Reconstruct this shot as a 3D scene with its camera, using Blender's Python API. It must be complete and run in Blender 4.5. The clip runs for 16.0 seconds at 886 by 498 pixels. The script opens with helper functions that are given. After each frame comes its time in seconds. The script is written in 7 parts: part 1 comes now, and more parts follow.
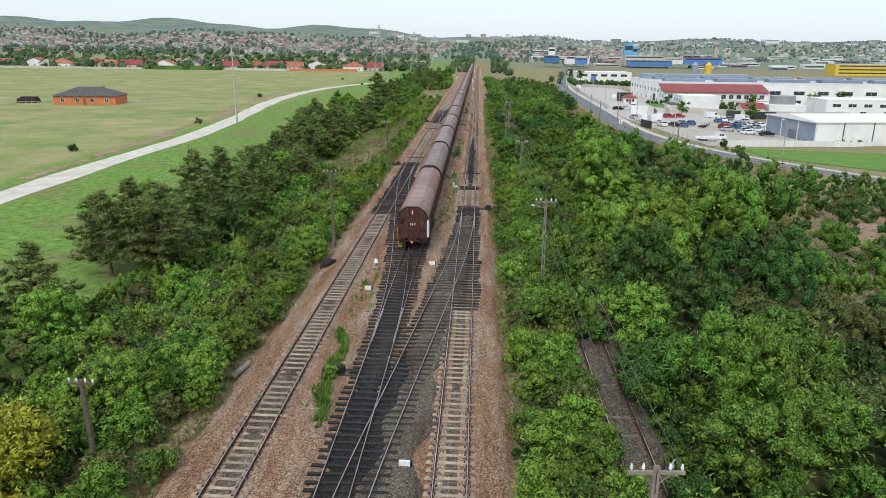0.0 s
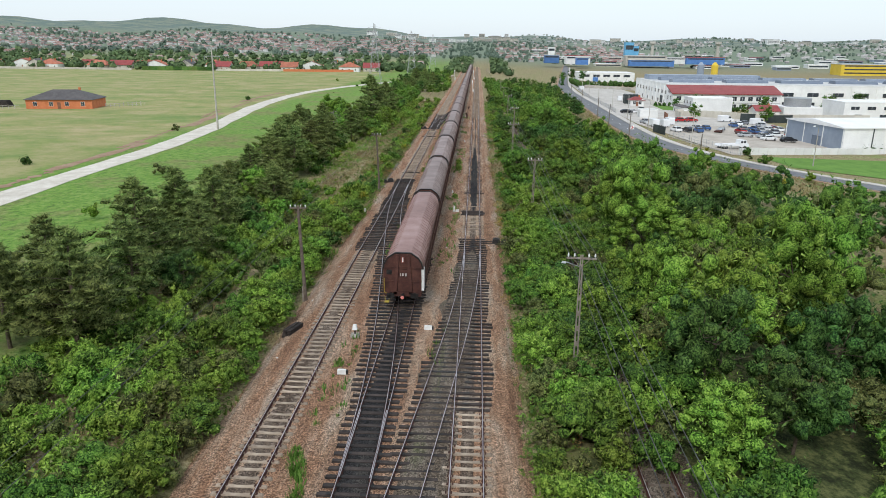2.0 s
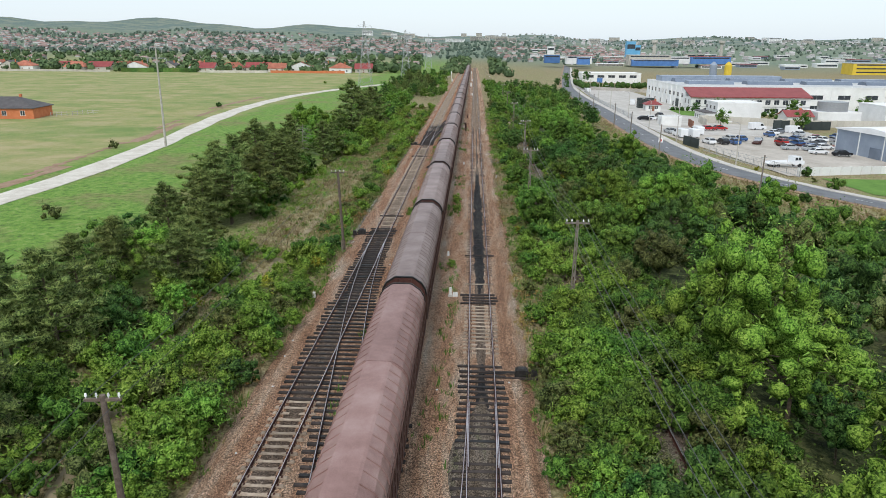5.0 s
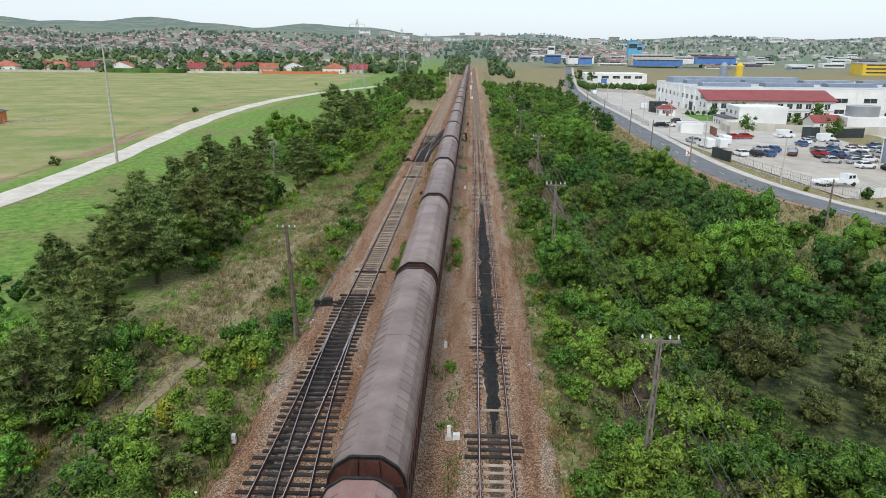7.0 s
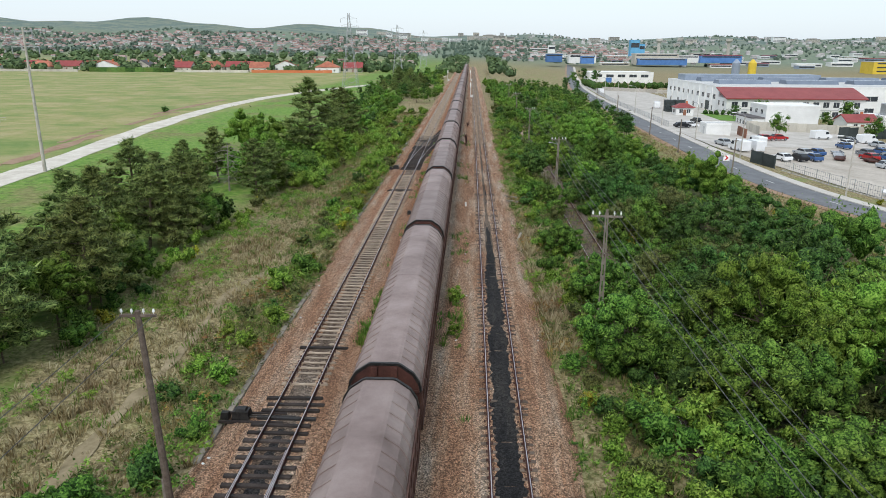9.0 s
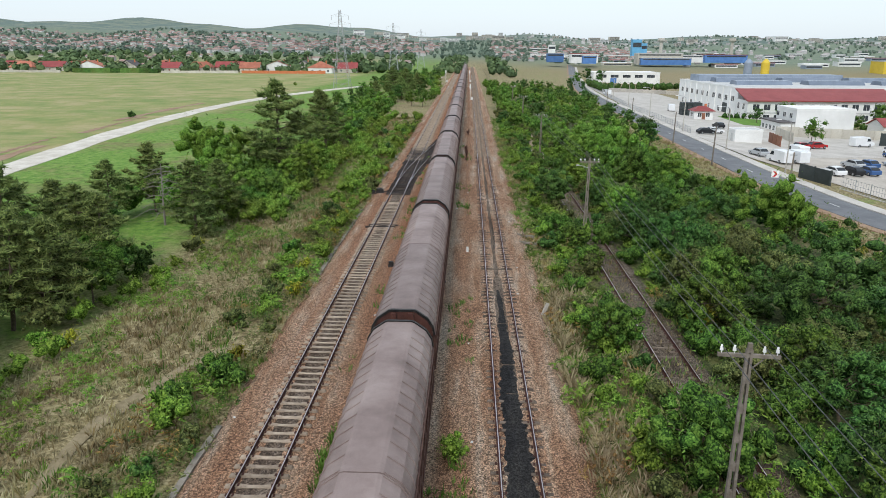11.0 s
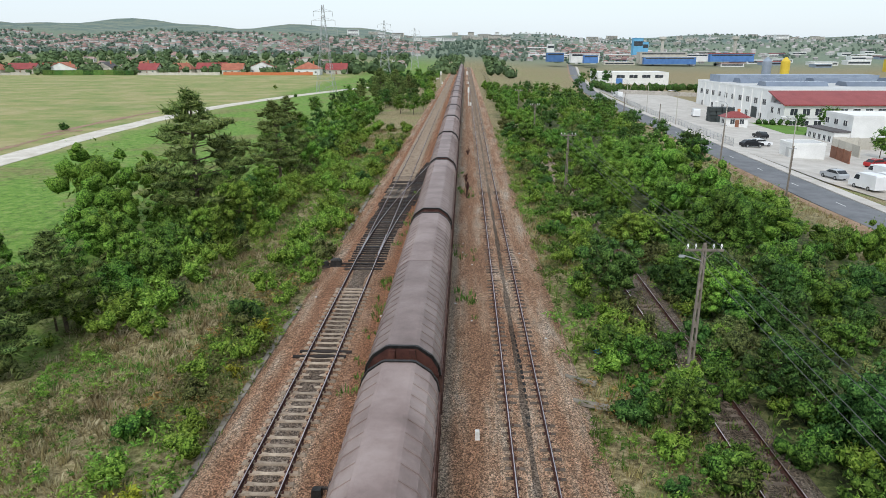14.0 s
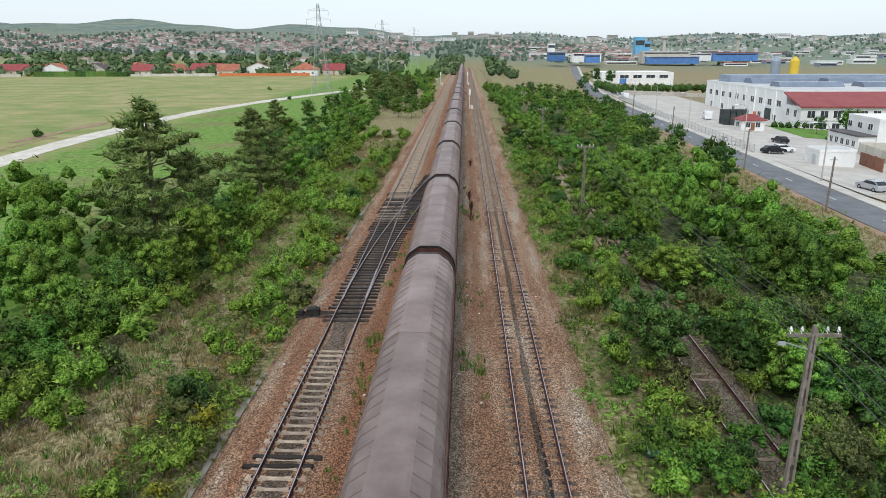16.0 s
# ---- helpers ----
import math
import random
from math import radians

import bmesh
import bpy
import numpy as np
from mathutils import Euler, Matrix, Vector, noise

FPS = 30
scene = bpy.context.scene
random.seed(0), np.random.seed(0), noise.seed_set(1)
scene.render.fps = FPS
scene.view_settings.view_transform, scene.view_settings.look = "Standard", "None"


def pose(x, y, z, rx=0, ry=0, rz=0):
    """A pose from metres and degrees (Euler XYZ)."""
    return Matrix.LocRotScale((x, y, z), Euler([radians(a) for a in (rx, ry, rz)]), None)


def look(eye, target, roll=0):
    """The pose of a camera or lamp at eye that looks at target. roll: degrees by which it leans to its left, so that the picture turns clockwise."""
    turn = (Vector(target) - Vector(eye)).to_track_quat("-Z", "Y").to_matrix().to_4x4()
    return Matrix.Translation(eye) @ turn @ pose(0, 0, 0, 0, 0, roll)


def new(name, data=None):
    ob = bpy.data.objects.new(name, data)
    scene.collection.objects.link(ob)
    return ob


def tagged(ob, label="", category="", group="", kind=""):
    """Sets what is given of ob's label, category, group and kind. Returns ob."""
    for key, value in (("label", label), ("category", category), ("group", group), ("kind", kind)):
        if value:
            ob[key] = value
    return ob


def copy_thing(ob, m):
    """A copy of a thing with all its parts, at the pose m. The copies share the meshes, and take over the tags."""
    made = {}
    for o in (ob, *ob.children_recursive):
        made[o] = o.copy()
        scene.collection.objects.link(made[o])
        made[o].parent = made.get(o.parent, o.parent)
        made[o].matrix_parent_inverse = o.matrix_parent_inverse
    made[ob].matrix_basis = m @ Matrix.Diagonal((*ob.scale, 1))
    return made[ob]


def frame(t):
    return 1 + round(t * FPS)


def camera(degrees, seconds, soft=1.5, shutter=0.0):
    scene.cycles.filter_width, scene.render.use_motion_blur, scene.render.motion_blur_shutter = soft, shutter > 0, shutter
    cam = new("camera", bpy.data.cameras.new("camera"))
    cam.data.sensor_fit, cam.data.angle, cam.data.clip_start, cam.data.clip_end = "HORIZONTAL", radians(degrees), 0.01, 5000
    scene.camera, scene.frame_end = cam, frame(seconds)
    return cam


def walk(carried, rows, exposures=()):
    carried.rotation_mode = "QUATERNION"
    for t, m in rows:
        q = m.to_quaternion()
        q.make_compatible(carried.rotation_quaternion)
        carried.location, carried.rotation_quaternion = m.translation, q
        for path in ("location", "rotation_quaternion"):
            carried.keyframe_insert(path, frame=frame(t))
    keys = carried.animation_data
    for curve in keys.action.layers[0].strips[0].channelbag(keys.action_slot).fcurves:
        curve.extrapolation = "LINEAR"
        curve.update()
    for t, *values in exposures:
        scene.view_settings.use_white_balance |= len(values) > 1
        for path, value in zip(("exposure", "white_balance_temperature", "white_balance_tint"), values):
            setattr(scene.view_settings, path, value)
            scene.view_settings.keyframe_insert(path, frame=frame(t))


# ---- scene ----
cam = camera(65.5, 16.0, soft=0.5)
PATH = [
    (0, (0.845, 30.031, 18.386), (0.7533, 31.9483, 17.8228), 0.56),
    (0.5, (0.523, 33.242, 18.361), (0.4327, 35.1589, 17.7984), 0.55),
    (1, (0.298, 36.757, 18.385), (0.2070, 38.6741, 17.8219), 0.53),
    (1.5, (0.128, 40.698, 18.524), (0.0398, 42.6148, 17.9611), 0.53),
    (2, (0.066, 44.591, 18.474), (-0.0211, 46.5079, 17.9102), 0.52),
    (2.5, (-0.058, 48.636, 18.383), (-0.1444, 50.5531, 17.8187), 0.47),
    (3, (-0.204, 53.150, 18.370), (-0.2899, 55.0667, 17.8053), 0.43),
    (3.5, (-0.357, 58.139, 18.378), (-0.4421, 60.0556, 17.8129), 0.39),
    (4, (-0.445, 63.399, 18.324), (-0.5290, 65.3157, 17.7597), 0.36),
    (6.5, (-1.296, 88.817, 18.309), (-1.3717, 90.7346, 17.7446), 0.35),
    (7, (-1.407, 93.862, 18.368), (-1.4827, 95.7785, 17.8026), 0.34),
    (7.5, (-1.544, 99.000, 18.354), (-1.6186, 100.9166, 17.7892), 0.32),
    (8, (-1.585, 103.956, 17.918), (-1.6594, 105.8730, 17.3538), 0.31),
    (8.5, (-1.652, 109.062, 17.048), (-1.7259, 110.9799, 16.4849), 0.29),
    (9, (-1.787, 114.210, 16.044), (-1.8595, 116.1277, 15.4816), 0.26),
    (11.5, (-2.210, 137.907, 15.323), (-2.2781, 139.8257, 14.7615), 0.16),
    (12, (-2.284, 142.728, 15.087), (-2.3515, 144.6462, 14.5251), 0.09),
    (12.5, (-2.403, 147.814, 14.827), (-2.4697, 149.7320, 14.2657), 0.04),
    (13, (-2.539, 153.022, 14.714), (-2.6035, 154.9407, 14.1528), -0.01),
    (13.5, (-2.646, 157.955, 14.927), (-2.7082, 159.8733, 14.3661), -0.03),
    (14, (-2.703, 161.457, 14.965), (-2.7633, 163.3757, 14.4036), -0.06),
    (14.5, (-2.726, 163.122, 14.966), (-2.7843, 165.0412, 14.4051), -0.09),
    (15, (-2.771, 164.333, 14.870), (-2.8301, 166.2517, 14.3089), -0.12),
    (15.5, (-2.882, 167.061, 14.944), (-2.9420, 168.9792, 14.3830), -0.17),
    (16, (-3.024, 170.921, 15.037), (-3.0849, 172.8392, 14.4750), -0.21),
]
walk(cam, [(t, look(eye, aim, lean)) for t, eye, aim, lean in PATH])

# ---------------- light ----------------
SUN_AZ, SUN_EL = radians(194), radians(46)
world = bpy.data.worlds.new("sky")
scene.world = world
world.use_nodes = True
wn = world.node_tree
sky = wn.nodes.new("ShaderNodeTexSky")
sky.sky_type = 'NISHITA'
sky.sun_disc = False
sky.sun_elevation, sky.sun_rotation = SUN_EL, SUN_AZ
sky.dust_density, sky.air_density, sky.ozone_density = 1.5, 1.0, 1.0
veil = wn.nodes.new("ShaderNodeMix")
veil.data_type = 'RGBA'
veil.inputs[0].default_value = 0.6
veil.inputs[7].default_value = (11.1, 12.5, 13.8, 1)
wn.links.new(sky.outputs[0], veil.inputs[6])
wn.links.new(veil.outputs[2], wn.nodes["Background"].inputs[0])
wn.nodes["Background"].inputs[1].default_value = 0.10
sun = new("sun", bpy.data.lights.new("sun", 'SUN'))
sun.data.energy, sun.data.angle, sun.data.color = 1.8, radians(14), (1.0, 0.98, 0.95)
sun.matrix_world = look((0, 0, 0), (-math.sin(SUN_AZ) * math.cos(SUN_EL), -math.cos(SUN_AZ) * math.cos(SUN_EL), -math.sin(SUN_EL)))
scene.view_settings.exposure = 0.0
rnd = random.Random(7)
rng = np.random.default_rng(11)


# ---------------- materials ----------------
def node_material(name, rough=0.8, metal=0.0):
    m = bpy.data.materials.new(name)
    m.use_nodes = True
    t = m.node_tree
    b = t.nodes["Principled BSDF"]
    b.inputs["Roughness"].default_value, b.inputs["Metallic"].default_value = rough, metal
    b.inputs["Specular IOR Level"].default_value = 0.3
    return m, t, b


def link(t, a, b):
    t.links.new(a, b)


def noise_node(t, scale, detail=4.0, rough=0.6, coord=None):
    n = t.nodes.new("ShaderNodeTexNoise")
    n.inputs["Scale"].default_value, n.inputs["Detail"].default_value, n.inputs["Roughness"].default_value = scale, detail, rough
    if coord is not None:
        link(t, coord, n.inputs["Vector"])
    return n


def ramp_node(t, fac, stops):
    r = t.nodes.new("ShaderNodeValToRGB")
    while len(r.color_ramp.elements) < len(stops):
        r.color_ramp.elements.new(0.5)
    for e, (p, c) in zip(r.color_ramp.elements, stops):
        e.position, e.color = p, (*c, 1) if len(c) == 3 else c
    link(t, fac, r.inputs[0])
    return r


def mix_node(t, fac, a, b, blend='MIX'):
    m = t.nodes.new("ShaderNodeMix")
    m.data_type, m.blend_type = 'RGBA', blend
    for sock, v in ((m.inputs[0], fac), (m.inputs[6], a), (m.inputs[7], b)):
        if isinstance(v, (int, float)):
            sock.default_value = v
        elif isinstance(v, tuple):
            sock.default_value = (*v, 1) if len(v) == 3 else v
        else:
            link(t, v, sock)
    return m.outputs[2]


def math_node(t, op, a, b=0.0, clamp=False):
    m = t.nodes.new("ShaderNodeMath")
    m.operation, m.use_clamp = op, clamp
    for sock, v in ((m.inputs[0], a), (m.inputs[1], b)):
        if isinstance(v, (int, float)):
            sock.default_value = v
        else:
            link(t, v, sock)
    return m.outputs[0]


def bump_node(t, b, height, strength, distance):
    n = t.nodes.new("ShaderNodeBump")
    n.inputs["Strength"].default_value, n.inputs["Distance"].default_value = strength, distance
    link(t, height, n.inputs["Height"])
    link(t, n.outputs[0], b.inputs["Normal"])


def surface(name, c1, c2, scale=3.0, rough=0.8, metal=0.0, bump=0.3, fine=40.0, spread=0.15, c3=None):
    """Two or three tones in broad and fine grain, with a little change from object to object."""
    m, t, b = node_material(name, rough, metal)
    co = t.nodes.new("ShaderNodeTexCoord").outputs["Object"]
    n1, n2 = noise_node(t, scale, 5, 0.65, co), noise_node(t, fine, 3, 0.6, co)
    f = math_node(t, 'ADD', math_node(t, 'MULTIPLY', n1.outputs[0], 0.7), math_node(t, 'MULTIPLY', n2.outputs[0], 0.3))
    stops = [(0.36, c1), (0.62, c2)] if c3 is None else [(0.34, c1), (0.5, c2), (0.64, c3)]
    col = ramp_node(t, f, stops).outputs[0]
    if spread:
        oi = t.nodes.new("ShaderNodeObjectInfo")
        k = math_node(t, 'ADD', math_node(t, 'MULTIPLY', oi.outputs["Random"], 2 * spread), 1 - spread)
        hsv = t.nodes.new("ShaderNodeHueSaturation")
        link(t, k, hsv.inputs["Value"])
        link(t, col, hsv.inputs["Color"])
        col = hsv.outputs[0]
    link(t, col, b.inputs["Base Color"])
    if bump:
        bump_node(t, b, n2.outputs[0], bump, 0.02)
    return m


def leaf_material(name, dark, light, tip, hue=0.03, value=0.3, gloss=0.6, see=0.3):
    """Foliage: each leaf, bough and plant a tone of its own; part of the light goes through."""
    m, t, b = node_material(name, gloss)
    b.inputs["Specular IOR Level"].default_value = 0.18
    g, oi = t.nodes.new("ShaderNodeNewGeometry"), t.nodes.new("ShaderNodeObjectInfo")
    pos = g.outputs["Position"]
    n, broad = noise_node(t, 1.1, 3, 0.6, pos), noise_node(t, 0.17, 3, 0.55, pos)
    stand = math_node(t, 'ADD', math_node(t, 'MULTIPLY', broad.outputs[0], 2.8), -0.9, True)
    f = math_node(t, 'ADD', math_node(t, 'MULTIPLY', g.outputs["Random Per Island"], 0.34), math_node(t, 'MULTIPLY', n.outputs[0], 0.66))
    col = ramp_node(t, f, [(0.3, tuple(0.75 * c for c in dark)), (0.5, light), (0.7, tip)]).outputs[0]
    hsv = t.nodes.new("ShaderNodeHueSaturation")
    drift = math_node(t, 'ADD', math_node(t, 'MULTIPLY', oi.outputs["Random"], 0.35), math_node(t, 'MULTIPLY', stand, 0.65))
    link(t, math_node(t, 'ADD', math_node(t, 'MULTIPLY', drift, 2 * hue), 0.5 - hue), hsv.inputs["Hue"])
    k = math_node(t, 'FRACT', math_node(t, 'MULTIPLY', oi.outputs["Random"], 7.31))
    k = math_node(t, 'ADD', math_node(t, 'MULTIPLY', k, 0.35), math_node(t, 'MULTIPLY', stand, 0.65))
    link(t, math_node(t, 'ADD', math_node(t, 'MULTIPLY', k, 2.4 * value), 1 - 1.2 * value), hsv.inputs["Value"])
    link(t, col, hsv.inputs["Color"])
    link(t, hsv.outputs[0], b.inputs["Base Color"])
    tr = t.nodes.new("ShaderNodeBsdfTranslucent")
    link(t, hsv.outputs[0], tr.inputs[0])
    ms = t.nodes.new("ShaderNodeMixShader")
    ms.inputs[0].default_value = see
    link(t, b.outputs[0], ms.inputs[1])
    link(t, tr.outputs[0], ms.inputs[2])
    link(t, ms.outputs[0], t.nodes["Material Output"].inputs[0])
    return m


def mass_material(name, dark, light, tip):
    """The closed inside of a crown: overlapping small leaves as cells, with shade painted into the gaps between."""
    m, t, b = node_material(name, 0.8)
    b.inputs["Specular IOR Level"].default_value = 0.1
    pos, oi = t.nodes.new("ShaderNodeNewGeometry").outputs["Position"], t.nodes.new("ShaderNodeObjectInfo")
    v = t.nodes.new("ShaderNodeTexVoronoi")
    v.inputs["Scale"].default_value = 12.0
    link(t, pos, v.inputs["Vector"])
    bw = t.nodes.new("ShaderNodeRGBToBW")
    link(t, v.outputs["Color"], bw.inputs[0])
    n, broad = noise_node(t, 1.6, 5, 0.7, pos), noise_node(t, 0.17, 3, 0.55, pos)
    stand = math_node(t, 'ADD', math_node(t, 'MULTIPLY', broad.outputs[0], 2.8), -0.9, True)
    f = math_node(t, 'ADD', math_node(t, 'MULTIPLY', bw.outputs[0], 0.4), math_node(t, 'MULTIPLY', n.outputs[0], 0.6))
    # darkens the cell edges, in place of shade between the leaves
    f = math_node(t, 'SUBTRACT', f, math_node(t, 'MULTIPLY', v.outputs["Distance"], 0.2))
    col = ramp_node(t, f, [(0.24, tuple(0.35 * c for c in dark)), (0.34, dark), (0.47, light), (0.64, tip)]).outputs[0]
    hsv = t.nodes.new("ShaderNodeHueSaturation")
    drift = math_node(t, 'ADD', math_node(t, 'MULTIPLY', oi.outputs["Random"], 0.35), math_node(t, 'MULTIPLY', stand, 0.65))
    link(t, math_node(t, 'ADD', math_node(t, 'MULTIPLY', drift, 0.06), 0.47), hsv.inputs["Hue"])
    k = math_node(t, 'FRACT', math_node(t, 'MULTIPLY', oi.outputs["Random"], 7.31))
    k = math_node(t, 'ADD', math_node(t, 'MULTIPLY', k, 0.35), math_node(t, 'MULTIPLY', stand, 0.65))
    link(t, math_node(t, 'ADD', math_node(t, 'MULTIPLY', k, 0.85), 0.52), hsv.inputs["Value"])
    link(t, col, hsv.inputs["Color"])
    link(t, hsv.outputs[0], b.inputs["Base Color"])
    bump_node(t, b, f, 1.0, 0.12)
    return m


# ground: fields, meadow, embankment, thicket floor, each with its own run across the line; far land tinted with haze
def ground_material():
    m, t, b = node_material("ground_cover", 0.95)
    pos = t.nodes.new("ShaderNodeNewGeometry").outputs["Position"]
    sep = t.nodes.new("ShaderNodeSeparateXYZ")
    link(t, pos, sep.inputs[0])
    big, mid, small = noise_node(t, 0.02, 5, 0.6, pos), noise_node(t, 0.16, 6, 0.7, pos), noise_node(t, 3.5, 5, 0.75, pos)
    stretch = t.nodes.new("ShaderNodeMapping")
    stretch.inputs["Scale"].default_value = (0.007, 0.02, 1)
    link(t, pos, stretch.inputs[0])
    bands = noise_node(t, 1.0, 5, 0.62, stretch.outputs[0])
    patch = noise_node(t, 0.07, 6, 0.75, pos)
    speck = noise_node(t, 0.9, 6, 0.8, pos)
    green = ramp_node(t, speck.outputs[0], [(0.34, (0.055, 0.095, 0.02)), (0.46, (0.115, 0.23, 0.032)), (0.56, (0.175, 0.295, 0.05)), (0.68, (0.3, 0.31, 0.125))]).outputs[0]
    worn = ramp_node(t, speck.outputs[0], [(0.3, (0.1, 0.11, 0.035)), (0.55, (0.22, 0.2, 0.08)), (0.75, (0.33, 0.28, 0.14))]).outputs[0]
    pick = ramp_node(t, patch.outputs[0], [(0.49, (0, 0, 0)), (0.62, (0.85, 0.85, 0.85))]).outputs[0]
    green = mix_node(t, pick, green, worn)
    dry = ramp_node(t, small.outputs[0], [(0.38, (0.09, 0.075, 0.035)), (0.5, (0.25, 0.2, 0.1)), (0.62, (0.42, 0.36, 0.21))]).outputs[0]
    field = ramp_node(t, bands.outputs[0], [(0.38, (0.13, 0.25, 0.05)), (0.45, (0.4, 0.35, 0.15)), (0.5, (0.16, 0.27, 0.055)), (0.55, (0.46, 0.38, 0.2)), (0.61, (0.2, 0.28, 0.07))]).outputs[0]
    blot = ramp_node(t, patch.outputs[0], [(0.38, (0.1, 0.22, 0.035)), (0.47, (0.24, 0.3, 0.08)), (0.53, (0.36, 0.33, 0.14)), (0.62, (0.52, 0.41, 0.24))]).outputs[0]
    field = mix_node(t, 0.6, field, blot)
    field = mix_node(t, 0.38, field, mix_node(t, speck.outputs[0], (0.03, 0.06, 0.012), (0.42, 0.37, 0.17)))
    # far plain: grass tones with distance haze mixed into the colour
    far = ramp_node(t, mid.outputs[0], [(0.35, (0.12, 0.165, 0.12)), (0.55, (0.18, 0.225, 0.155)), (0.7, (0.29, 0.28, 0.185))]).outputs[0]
    wob = math_node(t, 'MULTIPLY', math_node(t, 'SUBTRACT', mid.outputs[0], 0.5), 26.0)
    x = math_node(t, 'ADD', sep.outputs[0], wob)

    def step(value, a, c):
        r = t.nodes.new("ShaderNodeMapRange")
        r.inputs[1].default_value, r.inputs[2].default_value = a, c
        link(t, value, r.inputs[0])
        return r.outputs[0]
    near = mix_node(t, step(mid.outputs[0], 0.52, 0.68), dry, mix_node(t, 0.5, green, dry))
    col = mix_node(t, step(x, -24, -30), near, green)
    past_road = step(math_node(t, 'ADD', sep.outputs[0], math_node(t, 'MULTIPLY', wob, 0.3)), -66, -72)
    col = mix_node(t, past_road, col, field)
    rough_strip = mix_node(t, step(mid.outputs[0], 0.5, 0.72), dry, green)
    col = mix_node(t, step(x, 14, 24), col, rough_strip)
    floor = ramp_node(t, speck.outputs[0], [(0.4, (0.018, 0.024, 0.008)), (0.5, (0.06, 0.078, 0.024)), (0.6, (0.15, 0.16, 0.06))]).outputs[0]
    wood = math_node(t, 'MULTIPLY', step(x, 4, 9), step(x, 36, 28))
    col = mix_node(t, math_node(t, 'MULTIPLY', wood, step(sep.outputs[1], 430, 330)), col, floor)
    brown = ramp_node(t, speck.outputs[0], [(0.3, (0.17, 0.15, 0.07)), (0.55, (0.27, 0.22, 0.12)), (0.75, (0.34, 0.28, 0.17))]).outputs[0]
    col = mix_node(t, math_node(t, 'MULTIPLY', step(sep.outputs[1], 430, 470), step(sep.outputs[0], 60, 95)), col, brown)
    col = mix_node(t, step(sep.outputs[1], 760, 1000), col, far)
    # hill ridge: blue-green haze painted into its base colour
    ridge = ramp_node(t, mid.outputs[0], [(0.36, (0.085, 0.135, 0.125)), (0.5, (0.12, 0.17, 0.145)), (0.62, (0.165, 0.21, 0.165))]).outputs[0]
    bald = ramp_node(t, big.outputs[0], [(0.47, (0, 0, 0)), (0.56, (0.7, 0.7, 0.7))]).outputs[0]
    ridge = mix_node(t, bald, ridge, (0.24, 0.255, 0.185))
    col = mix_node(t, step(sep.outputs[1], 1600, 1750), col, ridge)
    link(t, col, b.inputs["Base Color"])
    bump_node(t, b, small.outputs[0], 0.6, 0.15)
    return m


def ballast_material(name, tones, scale=21.0, rusty=()):
    m, t, b = node_material(name, 0.95)
    pos = t.nodes.new("ShaderNodeNewGeometry").outputs["Position"]
    v = t.nodes.new("ShaderNodeTexVoronoi")
    v.inputs["Scale"].default_value = scale
    link(t, pos, v.inputs["Vector"])
    stretch = t.nodes.new("ShaderNodeMapping")
    stretch.inputs["Scale"].default_value = (0.9, 0.12, 1)
    link(t, pos, stretch.inputs[0])
    n1, n2 = noise_node(t, 1.0, 6, 0.7, stretch.outputs[0]), noise_node(t, 7.0, 5, 0.8, pos)
    base = ramp_node(t, n1.outputs[0], [(0.32, tones[0]), (0.45, tones[1]), (0.55, tones[2]), (0.68, tones[3])]).outputs[0]
    bw = t.nodes.new("ShaderNodeRGBToBW")
    link(t, v.outputs["Color"], bw.inputs[0])
    if rusty:
        sep = t.nodes.new("ShaderNodeSeparateXYZ")
        link(t, pos, sep.inputs[0])
        reach = t.nodes.new("ShaderNodeMapRange")
        reach.inputs[1].default_value, reach.inputs[2].default_value, reach.inputs[3].default_value = 145, 195, 0.3
        link(t, sep.outputs[1], reach.inputs[0])
        along = reach.outputs[0]
        for at, wide, tint in rusty:
            far = math_node(t, 'DIVIDE', math_node(t, 'ABSOLUTE', math_node(t, 'SUBTRACT', sep.outputs[0], at)), wide)
            band = math_node(t, 'MULTIPLY', math_node(t, 'SUBTRACT', 1.15, far, True), math_node(t, 'MULTIPLY', n1.outputs[0], 1.5), True)
            base = mix_node(t, math_node(t, 'MULTIPLY', band, along), base, tint)
    stone = ramp_node(t, bw.outputs[0], [(0.22, (0.38, 0.35, 0.33)), (0.5, (0.95, 0.93, 0.9)), (0.78, (1.85, 1.82, 1.78))]).outputs[0]
    col = mix_node(t, 1.0, base, stone, 'MULTIPLY')
    grit = ramp_node(t, n2.outputs[0], [(0.35, (0.62, 0.58, 0.55)), (0.5, (1, 1, 1)), (0.66, (1.35, 1.35, 1.35))]).outputs[0]
    col = mix_node(t, 1.0, col, grit, 'MULTIPLY')
    link(t, col, b.inputs["Base Color"])
    bump_node(t, b, v.outputs["Distance"], 1.0, 0.09)
    return m


M = {}
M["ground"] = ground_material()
M["ballast"] = ballast_material("ballast_stone", [(0.23, 0.125, 0.075), (0.34, 0.2, 0.125), (0.41, 0.285, 0.2), (0.46, 0.39, 0.32)], rusty=((-7.75, 0.8, (0.3, 0.125, 0.06)), (-11.4, 0.5, (0.3, 0.14, 0.075)), (-2.2, 0.55, (0.29, 0.16, 0.095)), (-6.55, 0.35, (0.36, 0.31, 0.25)), (-3.4, 0.35, (0.34, 0.285, 0.225))))
M["ballast_grey"] = ballast_material("dirty_ballast", [(0.08, 0.055, 0.04), (0.13, 0.095, 0.07), (0.18, 0.14, 0.11), (0.24, 0.2, 0.165)])
